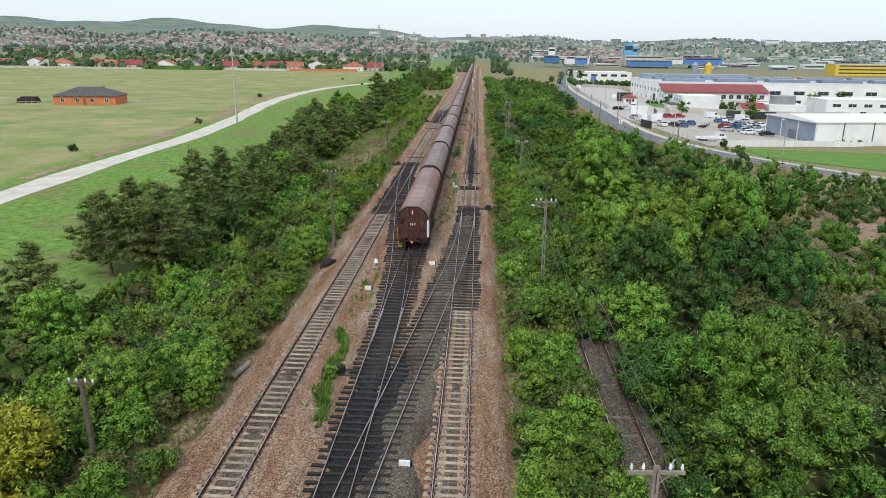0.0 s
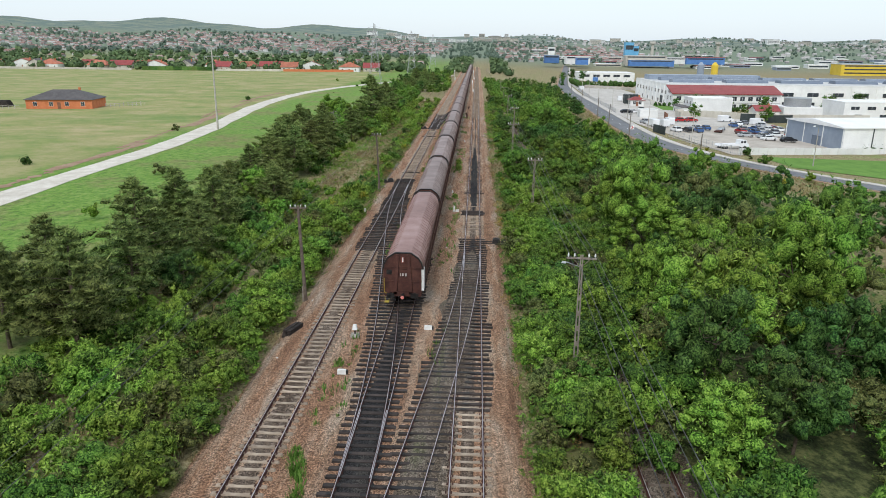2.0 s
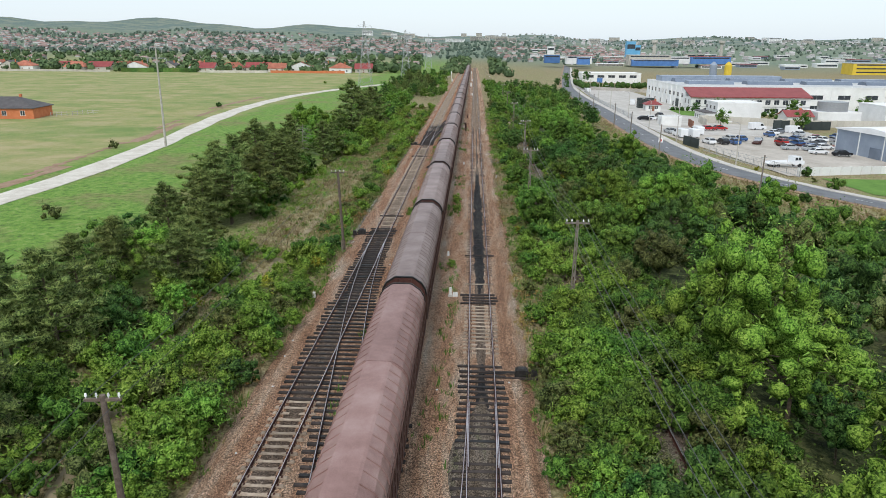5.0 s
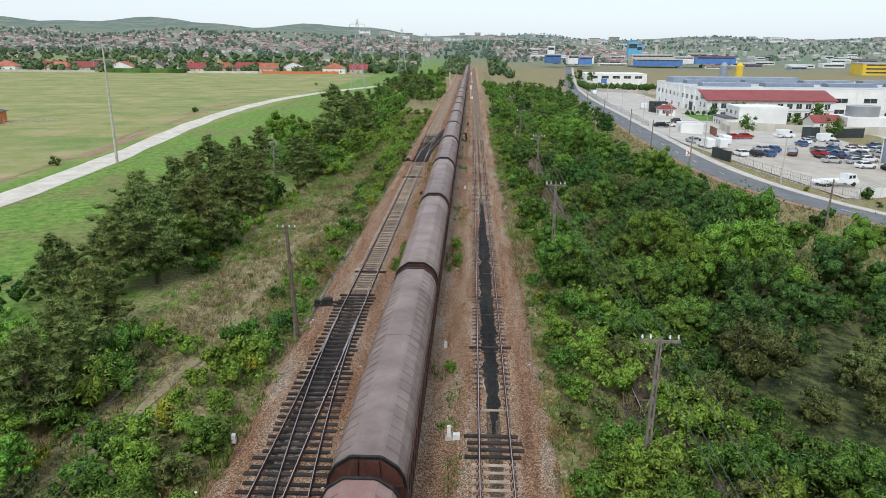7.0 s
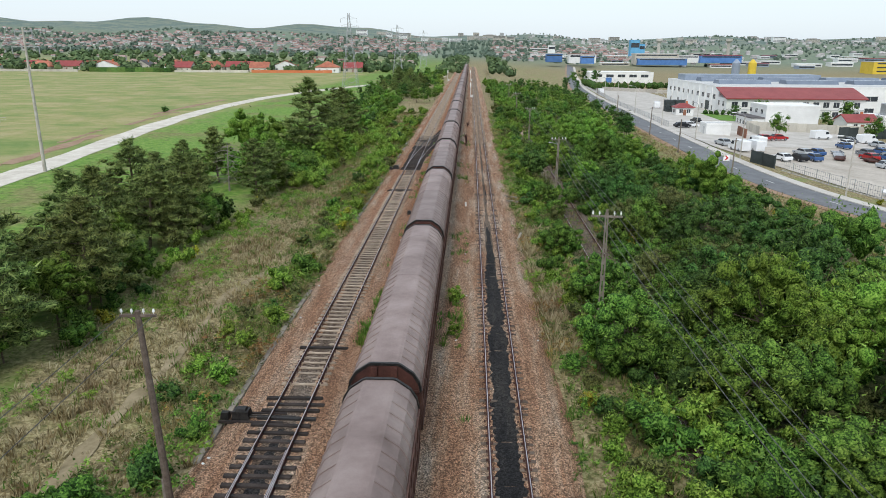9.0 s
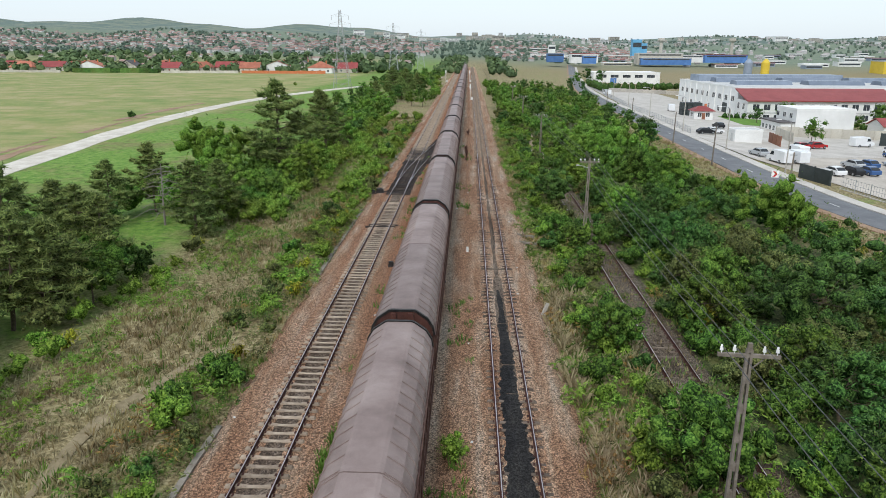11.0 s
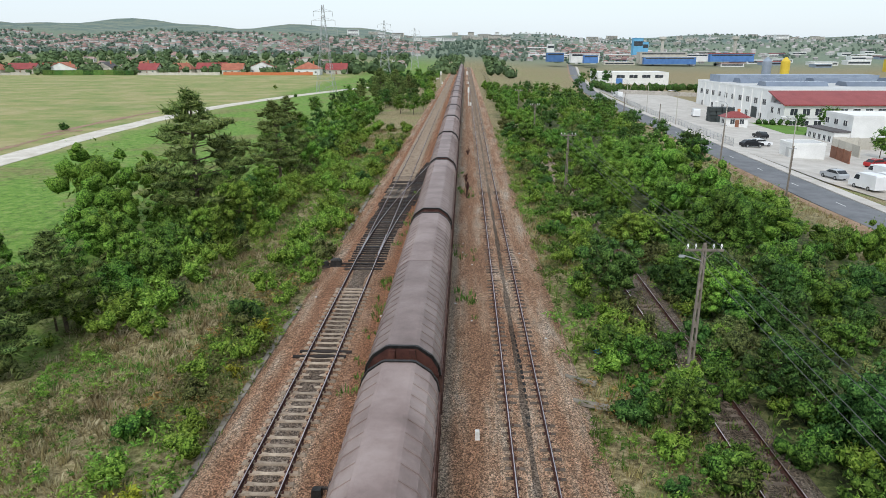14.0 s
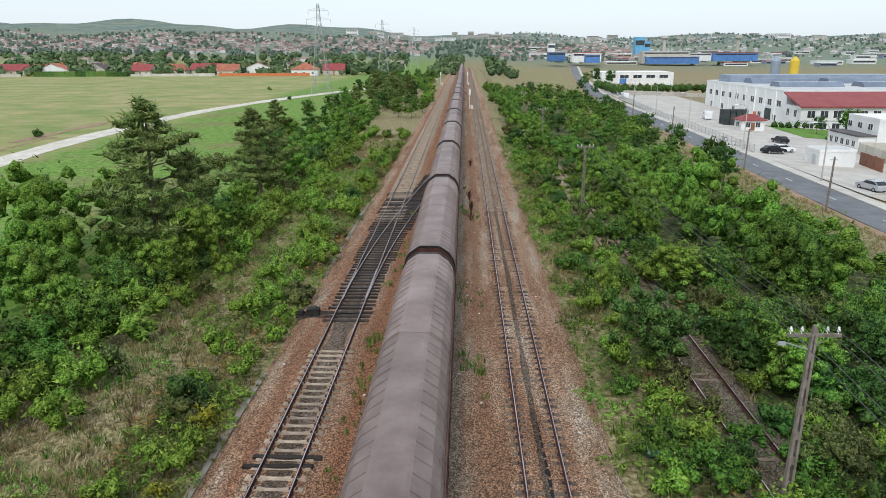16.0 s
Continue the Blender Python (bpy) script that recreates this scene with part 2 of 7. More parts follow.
M["ballast_dark"] = ballast_material("oiled_ballast", [(0.012, 0.012, 0.013), (0.02, 0.02, 0.022), (0.035, 0.034, 0.034), (0.06, 0.055, 0.05)])
M["spur"] = ballast_material("old_ballast", [(0.08, 0.06, 0.042), (0.14, 0.11, 0.08), (0.19, 0.16, 0.13), (0.12, 0.13, 0.06)])
M["concrete"] = surface("concrete", (0.33, 0.30, 0.26), (0.52, 0.49, 0.44), 1.5, 0.9)
M["sleeper"] = surface("sleeper_concrete", (0.19, 0.14, 0.1), (0.45, 0.365, 0.28), 2.2, 0.95, spread=0.25)
M["sleeper_dirty"] = surface("dirty_sleeper", (0.07, 0.05, 0.038), (0.21, 0.165, 0.13), 2.2, 0.95, spread=0.3)
M["timber"] = surface("tarred_timber", (0.016, 0.013, 0.013), (0.068, 0.053, 0.046), 2.5, 0.85, spread=0.4, bump=0.5)
M["oily_timber"] = surface("oily_timber", (0.008, 0.008, 0.009), (0.03, 0.028, 0.028), 2.5, 0.55, spread=0.3)
M["rust"] = surface("rusty_steel", (0.04, 0.016, 0.013), (0.095, 0.038, 0.028), 6.0, 0.75, 0.1)
M["rail_top"] = surface("worn_rail", (0.3, 0.26, 0.26), (0.6, 0.57, 0.58), 0.8, 0.3, 0.8, bump=0)
M["black_iron"] = surface("greasy_iron", (0.012, 0.012, 0.013), (0.05, 0.046, 0.043), 4.0, 0.5, 0.5)
M["white_paint"] = surface("white_paint", (0.62, 0.61, 0.58), (0.82, 0.82, 0.8), 4.0, 0.7, spread=0.05)
M["bark"] = surface("bark", (0.06, 0.045, 0.032), (0.16, 0.125, 0.09), 5.0, 0.95, bump=0.8)
LEAVES = {"leaf": ("green_leaves", (0.034, 0.078, 0.014), (0.105, 0.2, 0.03), (0.21, 0.325, 0.06)),
          "leaf_bright": ("light_green_leaves", (0.06, 0.125, 0.016), (0.165, 0.285, 0.038), (0.29, 0.41, 0.08)),
          "leaf_dark": ("dark_green_leaves", (0.023, 0.056, 0.014), (0.068, 0.14, 0.03), (0.135, 0.225, 0.055)),
          "leaf_yellow": ("yellowing_leaves", (0.12, 0.13, 0.015), (0.31, 0.31, 0.03), (0.5, 0.45, 0.06)),
          "leaf_olive": ("olive_leaves", (0.052, 0.068, 0.022), (0.135, 0.155, 0.046), (0.235, 0.25, 0.09)),
          "leaf_rust": ("rusty_autumn_leaves", (0.16, 0.1, 0.03), (0.3, 0.2, 0.06), (0.44, 0.33, 0.11)),
          "needle": ("pine_needles", (0.055, 0.088, 0.024), (0.165, 0.22, 0.06), (0.29, 0.34, 0.11))}
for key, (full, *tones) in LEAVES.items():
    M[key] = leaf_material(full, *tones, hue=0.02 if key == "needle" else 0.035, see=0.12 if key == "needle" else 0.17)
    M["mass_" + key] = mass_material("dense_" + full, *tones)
M["straw"] = leaf_material("dry_grass_blades", (0.17, 0.135, 0.06), (0.33, 0.265, 0.125), (0.48, 0.41, 0.22), value=0.25)
M["pale_straw"] = leaf_material("bleached_grass_blades", (0.27, 0.22, 0.12), (0.42, 0.36, 0.21), (0.56, 0.5, 0.33), value=0.15)
M["grass"] = leaf_material("green_grass_blades", (0.06, 0.12, 0.018), (0.12, 0.23, 0.035), (0.24, 0.34, 0.085), value=0.2)
M["twig"] = surface("bare_twigs", (0.13, 0.11, 0.095), (0.26, 0.235, 0.21), 5.0, 0.9)


# ---------------- mesh helpers ----------------
class Shape:
    """Collects faces for one mesh."""

    def __init__(self):
        self.v, self.f, self.m = [], [], []

    def face(self, pts, mi=0):
        n = len(self.v)
        self.v += [tuple(p) for p in pts]
        self.f.append(tuple(range(n, n + len(pts))))
        self.m.append(mi)
        return self

    def box(self, x0, x1, y0, y1, z0, z1, mi=0, taper=0.0):
        n, t = len(self.v), taper
        self.v += [(x0, y0, z0), (x1, y0, z0), (x1, y1, z0), (x0, y1, z0), (x0 + t, y0 + t, z1), (x1 - t, y0 + t, z1), (x1 - t, y1 - t, z1), (x0 + t, y1 - t, z1)]
        self.f += [tuple(n + i for i in q) for q in ((3, 2, 1, 0), (4, 5, 6, 7), (0, 1, 5, 4), (1, 2, 6, 5), (2, 3, 7, 6), (3, 0, 4, 7))]
        self.m += [mi] * 6
        return self

    def prism(self, outline, axis, a, b, mi=0, caps=True):
        """outline: points of the section (u, v); swept along x, y or z from a to b."""
        def at(u, v, w):
            return (w, u, v) if axis == 'x' else (u, w, v) if axis == 'y' else (u, v, w)
        n, k = len(self.v), len(outline)
        self.v += [at(u, v, a) for u, v in outline] + [at(u, v, b) for u, v in outline]
        self.f += [(n + i, n + (i + 1) % k, n + k + (i + 1) % k, n + k + i) for i in range(k)]
        self.m += [mi] * k
        if caps:
            self.f += [tuple(n + i for i in reversed(range(k))), tuple(n + k + i for i in range(k))]
            self.m += [mi, mi]
        return self

    def tube(self, p, q, r0, r1=None, sides=6, mi=0, caps=True):
        p, q = Vector(p), Vector(q)
        r1 = r0 if r1 is None else r1
        d = (q - p).normalized()
        a = d.orthogonal().normalized()
        c = d.cross(a)
        n = len(self.v)
        for o, r in ((p, r0), (q, r1)):
            for i in range(sides):
                w = 2 * math.pi * i / sides
                self.v.append(tuple(o + (a * math.cos(w) + c * math.sin(w)) * r))
        self.f += [(n + i, n + (i + 1) % sides, n + sides + (i + 1) % sides, n + sides + i) for i in range(sides)]
        self.m += [mi] * sides
        if caps:
            self.f += [tuple(n + i for i in reversed(range(sides))), tuple(n + sides + i for i in range(sides))]
            self.m += [mi, mi]
        return self

    def mesh(self, name, mats, smooth=False):
        me = bpy.data.meshes.new(name)
        me.from_pydata(self.v, [], self.f)
        for m in mats:
            me.materials.append(M[m] if isinstance(m, str) else m)
        if len(mats) > 1:
            me.polygons.foreach_set("material_index", self.m)
        if smooth:
            me.polygons.foreach_set("use_smooth", [True] * len(self.f))
        me.update()
        return me


def thing(name, label, category, group="", kind="", at=(0, 0, 0), turn=0.0):
    e = new(name)
    e.matrix_basis = pose(*at, 0, 0, turn)
    return tagged(e, label, category, group, kind)


def part(name, shape, mats, parent=None, label="", smooth=False):
    mats = [mats] if isinstance(mats, str) else mats
    ob = new(name, shape if isinstance(shape, bpy.types.Mesh) else shape.mesh(name, mats, smooth))
    if parent is not None:
        ob.parent = parent
    if label:
        ob["label"] = label
    return ob


def solid(name, shape, mats, label, category, group="", kind="", at=(0, 0, 0), turn=0.0, smooth=False):
    """A thing that is one mesh."""
    ob = part(name, shape, mats, None, "", smooth)
    ob.matrix_basis = pose(*at, 0, 0, turn)
    return tagged(ob, label, category, group, kind)


# ---------------- ground ----------------
LAND_X = [-3500, -25, -13, 3, 14, 34, 50, 75, 110, 200, 4000]
HILL_U = [-1.2, -0.65, -0.52, -0.4, -0.3, -0.2, -0.14, -0.02, 0.2, 0.42, 0.8, 1.4]
HILL_Z = [80, 82, 70, 76, 62, 60, 56, 40, 33, 34, 33, 30]
LAND_Z = [-1.1, -1.1, -0.55, -0.6, -1.0, -3.3, -4.0, -5.5, -7.5, -8.0, -8.0]


def land(x, y):
    """Height of the ground: the line's bed, its shallow cess, the plain, the hills behind the town."""
    z = float(np.interp(x, LAND_X, LAND_Z))
    if y > 700:
        top = float(np.interp(x / y, HILL_U, HILL_Z)) + 5 * math.sin(x * 0.011) + 3 * math.sin(x * 0.027 + y * 0.004)
        z += (top - z) * min(1.15, (y - 700) / 1300) ** 1.2
    return z


def ground():
    xs = [-3500, -2600, -2000, -1600] + list(range(-1400, -150, 50)) + [-150, -110, -80, -60, -45, -35, -28, -22, -17, -13, -9, -5, 0, 3, 5, 7, 11, 15, 22, 30, 40, 55, 75, 100, 130] + list(range(160, 1500, 60)) + [1700, 2200, 3000, 4000]
    ys = [-300, -60, 0, 40] + list(range(60, 420, 12)) + list(range(420, 900, 60)) + list(range(900, 2500, 50)) + [2600, 3000, 3600, 4400]
    s = Shape()
    s.v = [(x, y, land(x, y) + (0.12 * noise.noise((x * 0.21, y * 0.21, 0)) if (x < -15 or x > 4) and abs(x) < 60 else 0)) for y in ys for x in xs]
    k = len(xs)
    s.f = [(j * k + i, j * k + i + 1, (j + 1) * k + i + 1, (j + 1) * k + i) for j in range(len(ys) - 1) for i in range(k - 1)]
    s.m = [0] * len(s.f)
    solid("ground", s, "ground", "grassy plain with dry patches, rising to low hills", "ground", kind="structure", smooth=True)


def strip(name, left, right, z, y0, y1, step, mats, label, category, wob=0.25, drop=0.35, kind="structure"):
    """A raised bed along the line with ragged shoulders."""
    s = Shape()
    n = int((y1 - y0) / step)
    for i in range(n + 1):
        y = y0 + i * step
        a, b = wob * noise.noise((y * 0.13, 1, 0)), wob * noise.noise((y * 0.13, 5, 0))
        s.v += [(left + a - drop * 2.2, y, z - drop), (left + a, y, z), (right + b, y, z), (right + b + drop * 2.2, y, z - drop)]
    for i in range(n):
        for j in range(3):
            s.f.append((4 * i + j, 4 * i + j + 1, 4 * i + j + 5, 4 * i + j + 4))
            s.m.append(0)
    return solid(name, s, mats, label, category, kind=kind)


ground()
A_X, B_X, C_X, D_X, D_Z = -9.88, -5.0, 0.0, 8.85, -0.45
strip("ballast_bed", -12.2, 2.2, -0.2, -20, 1500, 1.5, "ballast", "rust-brown crushed stone ballast under the tracks", "ballast")
strip("spur_bed", 7.5, 10.2, -0.665, -20, 420, 2.0, "spur", "old weedy ballast of the siding", "ballast", drop=0.2)


# ---------------- tracks ----------------
RAIL = [(-0.036, -0.003), (-0.019, 0), (0.019, 0), (0.036, -0.003), (0.036, -0.035), (0.01, -0.05), (0.01, -0.12), (0.07, -0.145), (0.07, -0.155), (-0.07, -0.155), (-0.07, -0.145), (-0.01, -0.12), (-0.01, -0.05), (-0.036, -0.035)]


def rail_shape(points, dx):
    """A rail along a plan line of (x, y, z), shifted sideways by dx."""
    s, k = Shape(), len(RAIL)
    for i, p in enumerate(points):
        a, b = Vector(points[max(0, i - 1)]), Vector(points[min(len(points) - 1, i + 1)])
        d = (b - a).normalized()
        side = Vector((d.y, -d.x, 0))
        o = Vector(p) + side * dx
        s.v += [tuple(o + side * u + Vector((0, 0, w))) for u, w in RAIL]
    for i in range(len(points) - 1):
        for j in range(k):
            s.f.append((i * k + j, i * k + (j + 1) % k, (i + 1) * k + (j + 1) % k, (i + 1) * k + j))
            s.m.append(1 if j == 1 else 0)
    s.f += [tuple(range(k)), tuple((len(points) - 1) * k + j for j in reversed(range(k)))]
    s.m += [0, 0]
    return s


def concrete_sleeper():
    s = Shape()
    # a waisted beam: high seats under the rails, lower middle, sloped ends
    prof = [(-1.17, -0.19), (-1.1, -0.105), (-0.55, -0.105), (-0.25, -0.15), (0.25, -0.15), (0.55, -0.105), (1.1, -0.105), (1.17, -0.19)]
    for x, z in prof:
        s.v += [(x, -0.12, z - 0.1), (x, -0.09, z), (x, 0.09, z), (x, 0.12, z - 0.1)]
    for i in range(len(prof) - 1):
        for j in range(3):
            s.f.append((4 * i + j, 4 * (i + 1) + j, 4 * (i + 1) + j + 1, 4 * i + j + 1))
    s.f += [(0, 1, 2, 3), (31, 30, 29, 28)]
    for x in (-0.75, 0.75):
        for d in (-0.12, 0.12):
            n = len(s.v)
            s.box(x + d - 0.035, x + d + 0.035, -0.07, 0.07, -0.13, -0.07)
    s.m = [0 if i < 23 else 1 for i in range(len(s.f))]
    return s


def timber(length):
    s = Shape().box(-length / 2, length / 2, -0.115, 0.115, -0.3, -0.105, 0, 0.015)
    for x in (-0.75, 0.75):
        s.box(x - 0.17, x + 0.17, -0.08, 0.08, -0.11, -0.09, 1)
    return s


def s_curve(y0, y1, x0, x1):
    """A crossover's middle line: two equal arcs and a straight between."""
    a, pts = 0.35, []
    g = 1 / (1 - a)
    n = int((y1 - y0) / 1.5)
    for i in range(n + 1):
        u = i / n
        f = g * u * u / (2 * a) if u < a else 1 - g * (1 - u) ** 2 / (2 * a) if u > 1 - a else g * (u - a / 2)
        pts.append((x0 + (x1 - x0) * f, y0 + u * (y1 - y0), 0.0))
    return pts


CROSS = [("B", "C", 34, 110, B_X, C_X), ("B", "A", 68, 142, B_X, A_X), ("A", "B", 208, 282, A_X, B_X)]
TIMBERED = {"A": [(107, 145), (204, 245)], "B": [(30, 105), (244, 284)], "C": [(79, 113), (122, 126)], "D": []}
SLEEPER, STEP = concrete_sleeper(), 0.618
SLEEPER_MESH = SLEEPER.mesh("sleeper", ["sleeper", "rust"])
DIRTY_MESH = SLEEPER.mesh("sleeper", ["sleeper_dirty", "rust"])
TIMBER_MESH = {w: timber(w).mesh("timber", ["timber", "black_iron"]) for w in (2.7, 3.2, 3.8, 4.4)}
OILY_MESH = {w: timber(w).mesh("timber", ["oily_timber", "black_iron"]) for w in (2.7, 3.2, 3.8, 4.4)}


def joined_sleepers(track, x, z, y0, y1, dark=False):
    s = Shape()
    n = int((y1 - y0) / STEP)
    for i in range(n):
        y = y0 + i * STEP
        s.box(x - 1.25, x + 1.25, y - 0.12, y + 0.12, z - 0.25, z - 0.105, 0, 0.02)
    ob = part("far_sleeper", s, "timber" if dark else "sleeper", track)
    ob["kind"] = "stuff"


def track(name, key, x, z, label, near, far, buried=999):
    t = thing(name, label, "railway track", "tracks")
    # welded rail in long lengths; the clip of each length is a fishplate's gap
    for d in (-0.753, 0.753):
        s = rail_shape([(x, -20, z), (x, 300, z), (x, 1200, z)], d)
        part("rail", s, ["rust", "rail_top"], t, "rusty rail with a polished head")
    y = near[0]
    while y < near[1]:
        if not any(a <= y <= b for a, b in TIMBERED[key]):
            ob = part("sleeper", DIRTY_MESH if y > buried else SLEEPER_MESH, [], t)
            deep = 0.0 if y < buried else 0.06 + rnd.gauss(0, 0.02)
            ob.matrix_basis = pose(x + rnd.gauss(0, 0.02), y + rnd.gauss(0, 0.02), z - deep - 0.022 + rnd.gauss(0, 0.012), 0, 0, rnd.gauss(0, 0.5))
        y += STEP
    joined_sleepers(t, x, z - (0.07 if buried < 900 else 0), near[1], far)
    if near[0] > 0:
        joined_sleepers(t, x, z, -20, near[0])
    return t


def turnouts():
    laid = set()
    for i, (a, b, y0, y1, x0, x1) in enumerate(CROSS):
        t = thing("crossover", "turnout crossover on dark tarred timbers between two tracks", "railway switch", "crossovers")
        pts = s_curve(y0, y1, x0, x1)
        for d in (-0.753, 0.753):
            lifted = [(px, py, pz - 0.004) for px, py, pz in pts]
            part("rail", rail_shape(lifted, d), ["rust", "rail_top"], t, "curved rail with a polished head")
        for base in (y0 + 3, y1 - 9):
            for d in (-0.69, 0.69):
                xb = x0 if base < (y0 + y1) / 2 else x1
                part("check_rail", rail_shape([(xb + d, base, -0.005), (xb + d, base + 6, -0.005)], 0), ["rust", "rail_top"], t)
        y = 0.63 * round(max(y0, 30) / 0.63)
        while y < y1 + 2:
            u = (y - y0) / (y1 - y0)
            mid = pts[min(len(pts) - 1, max(0, round(u * (len(pts) - 1))))][0]
            off0, off1 = abs(mid - x0), abs(mid - x1)
            ends = []
            if off0 < 1.9:
                ends.append((x0 + (mid - x0) / 2, 2.7 + off0))
            elif off1 < 1.9:
                ends.append((x1 + (mid - x1) / 2, 2.7 + off1))
            else:
                ends.append((mid, 2.7))
            for cx, w in ends:
                for key, xx in ((a, x0), (b, x1)):
                    if abs(cx - xx) < 1.0:
                        laid.add((key, round(y / 0.63)))
                w = min((2.7, 3.2, 3.8, 4.4), key=lambda q: abs(q - w))
                oily = (i == 0 and y < 96 and cx < -3.4) or rnd.random() < 0.12
                ob = part("timber", (OILY_MESH if oily else TIMBER_MESH)[w], [], t)
                ob.matrix_basis = pose(cx + rnd.gauss(0, 0.05), y + rnd.gauss(0, 0.03), rnd.gauss(-0.004, 0.006), 0, 0, rnd.gauss(0, 0.8))
            # the through track's own timbers where the crossover's do not reach
            for key, xx in ((a, x0), (b, x1)):
                reach = any(abs(cx - xx) < 1.0 for cx, _ in ends)
                slot = (key, round(y / 0.63))
                if not reach and slot not in laid and any(p <= y <= q for p, q in TIMBERED[key]):
                    laid.add(slot)
                    ob = part("timber", TIMBER_MESH[2.7], [], t)
                    ob.matrix_basis = pose(xx + rnd.gauss(0, 0.06), y + rnd.gauss(0, 0.03), 0.002, 0, 0, rnd.gauss(0, 0.8))
            y += 0.63


track("main_track", "A", A_X, 0, "rusty rails on pale concrete sleepers", (53, 232), 760)
track("train_track", "B", B_X, 0, "rails on pale concrete sleepers in brown ballast", (53, 240), 700)
track("side_track", "C", C_X, 0, "rails on concrete sleepers with oil-black ballast between", (53, 236), 760, 127)
track("siding", "D", D_X, D_Z, "disused overgrown siding with rusty rails", (53, 224), 380, 10)
turnouts()
joints = thing("joint_timbers", "dark timber sleepers at the rail joints", "sleepers")
for xx, ys in ((C_X, (122.2, 122.8, 123.4, 124.0, 134.5)), (A_X, (149.4, 193.4, 194.0)), (B_X, (178.4, 193.0))):
    for y in ys:
        ob = part("timber", TIMBER_MESH[2.7], [], joints)
        ob.matrix_basis = pose(xx + rnd.gauss(0, 0.1), y, 0.006, 0, 0, rnd.gauss(0, 1.0))
for xx in (A_X, B_X, C_X):
    for d, hw in ((0.0, 0.62),):
        s = Shape()
        for i in range(340):
            y = 30 + i * 1.0
            k = hw * (0.85 + 0.5 * noise.noise((y * 0.3, xx + d, 7)))
            if xx == C_X:
                k *= 0.6 if y < 180 else 0.25
            s.v += [(xx + d - k, y, -0.199), (xx + d - 0.7 * k, y, -0.188), (xx + d + 0.7 * k, y, -0.188), (xx + d + k, y, -0.199)]
        for i in range(339):
            for j in range(3):
                s.f.append((4 * i + j, 4 * i + j + 1, 4 * i + j + 5, 4 * i + j + 4))
                s.m.append(0)
        solid("dirty_ballast", s, "ballast_grey", "grey oily ballast between the sleepers", "ballast", kind="stuff")
for y0, y1, xx, w, top in ((124, 177, C_X, 0.6, -0.165), (186, 197, C_X + 0.1, 0.14, -0.19), (36, 92, B_X, 0.95, -0.135), (50, 70, B_X + 1.5, 1.0, -0.13), (118, 141, A_X, 0.75, -0.178), (94, 112, C_X, 0.5, -0.16)):
    s, n = Shape(), int((y1 - y0) / 0.206)
    for i in range(n + 1):
        y = y0 + i * 0.206
        fade = min(1, 0.25 + 5 * min(i, (n - i) * 0.45) / n)
        k = w * fade * (0.9 + 0.5 * noise.noise((y * 0.5, xx, 3)))
        c = xx + 0.12 * noise.noise((y * 0.2, 2, xx))
        e0, e1 = k * (1 + 0.4 * noise.noise((y * 2.1, 1, xx))), k * (1 + 0.4 * noise.noise((y * 2.1, 8, xx)))
        z = top - 0.018 * (i % 3 == 1) + 0.02 * noise.noise((y * 1.3, 4, xx))
        s.v += [(c - e0, y, -0.205), (c - 0.6 * e0, y, z), (c + 0.6 * e1, y, z), (c + e1, y, -0.205)]
    for i in range(n):
        for j in range(3):
            s.f.append((4 * i + j, 4 * i + j + 1, 4 * i + j + 5, 4 * i + j + 4))
            s.m.append(0)
    solid("oil_spill", s, "ballast_dark", "black oil-soaked ballast between the rails", "oil stain", kind="stuff")


s, n = Shape(), 75
for i in range(n + 1):
    y = 48 + i * 0.8
    c = float(np.interp(y, [48, 62, 90, 108], [-3.2, -2.4, -0.9, 0.0])) + 0.2 * noise.noise((y * 0.2, 6, 1))
    k = 1.5 * (0.8 + 0.6 * noise.noise((y * 0.35, 2, 9))) * min(1, i / 6, (n - i) / 6)
    top = -0.12 + 0.025 * noise.noise((y * 0.7, 1, 4))
    s.v += [(c - k, y, -0.205), (c - 0.7 * k, y, top), (c + 0.7 * k, y, top), (c + k, y, -0.205)]
for i in range(n):
    for j in range(3):
        s.f.append((4 * i + j, 4 * i + j + 1, 4 * i + j + 5, 4 * i + j + 4))
        s.m.append(0)
solid("trodden_dirt", s, "spur", "grey-brown dirt silting up the turnout timbers", "dirt", kind="stuff")


# ---------------- goods train ----------------
M["wagon_brown"] = surface("wagon_brown_paint", (0.055, 0.028, 0.022), (0.12, 0.062, 0.048), 0.8, 0.55, 0.1, c3=(0.17, 0.095, 0.075), spread=0.12)
M["wagon_roof"] = surface("dusty_roof_sheet", (0.15, 0.108, 0.097), (0.235, 0.177, 0.162), 0.45, 0.55, 0.1, c3=(0.31, 0.245, 0.225), spread=0.16, bump=0.12)
M["wagon_end"] = surface("rusty_end_wall", (0.04, 0.016, 0.013), (0.085, 0.034, 0.026), 1.2, 0.65, 0.1, c3=(0.13, 0.055, 0.04))
M["roof_red"] = surface("red_brown_roof", (0.17, 0.092, 0.078), (0.28, 0.165, 0.145), 0.4, 0.5, 0.1, c3=(0.36, 0.24, 0.215), spread=0.08, bump=0.1)
M["lamp_red"] = surface("faded_red", (0.5, 0.12, 0.1), (0.75, 0.3, 0.26), 8, 0.5)
M["lamp_dull"] = surface("dull_red_plate", (0.12, 0.03, 0.02), (0.2, 0.06, 0.045), 5, 0.6)
M["pale_mark"] = surface("faded_lettering", (0.3, 0.27, 0.25), (0.5, 0.47, 0.44), 9, 0.7)
M["yellow"] = surface("yellow_paint", (0.36, 0.26, 0.04), (0.5, 0.38, 0.06), 5, 0.6)
L_WAGON = 23.3
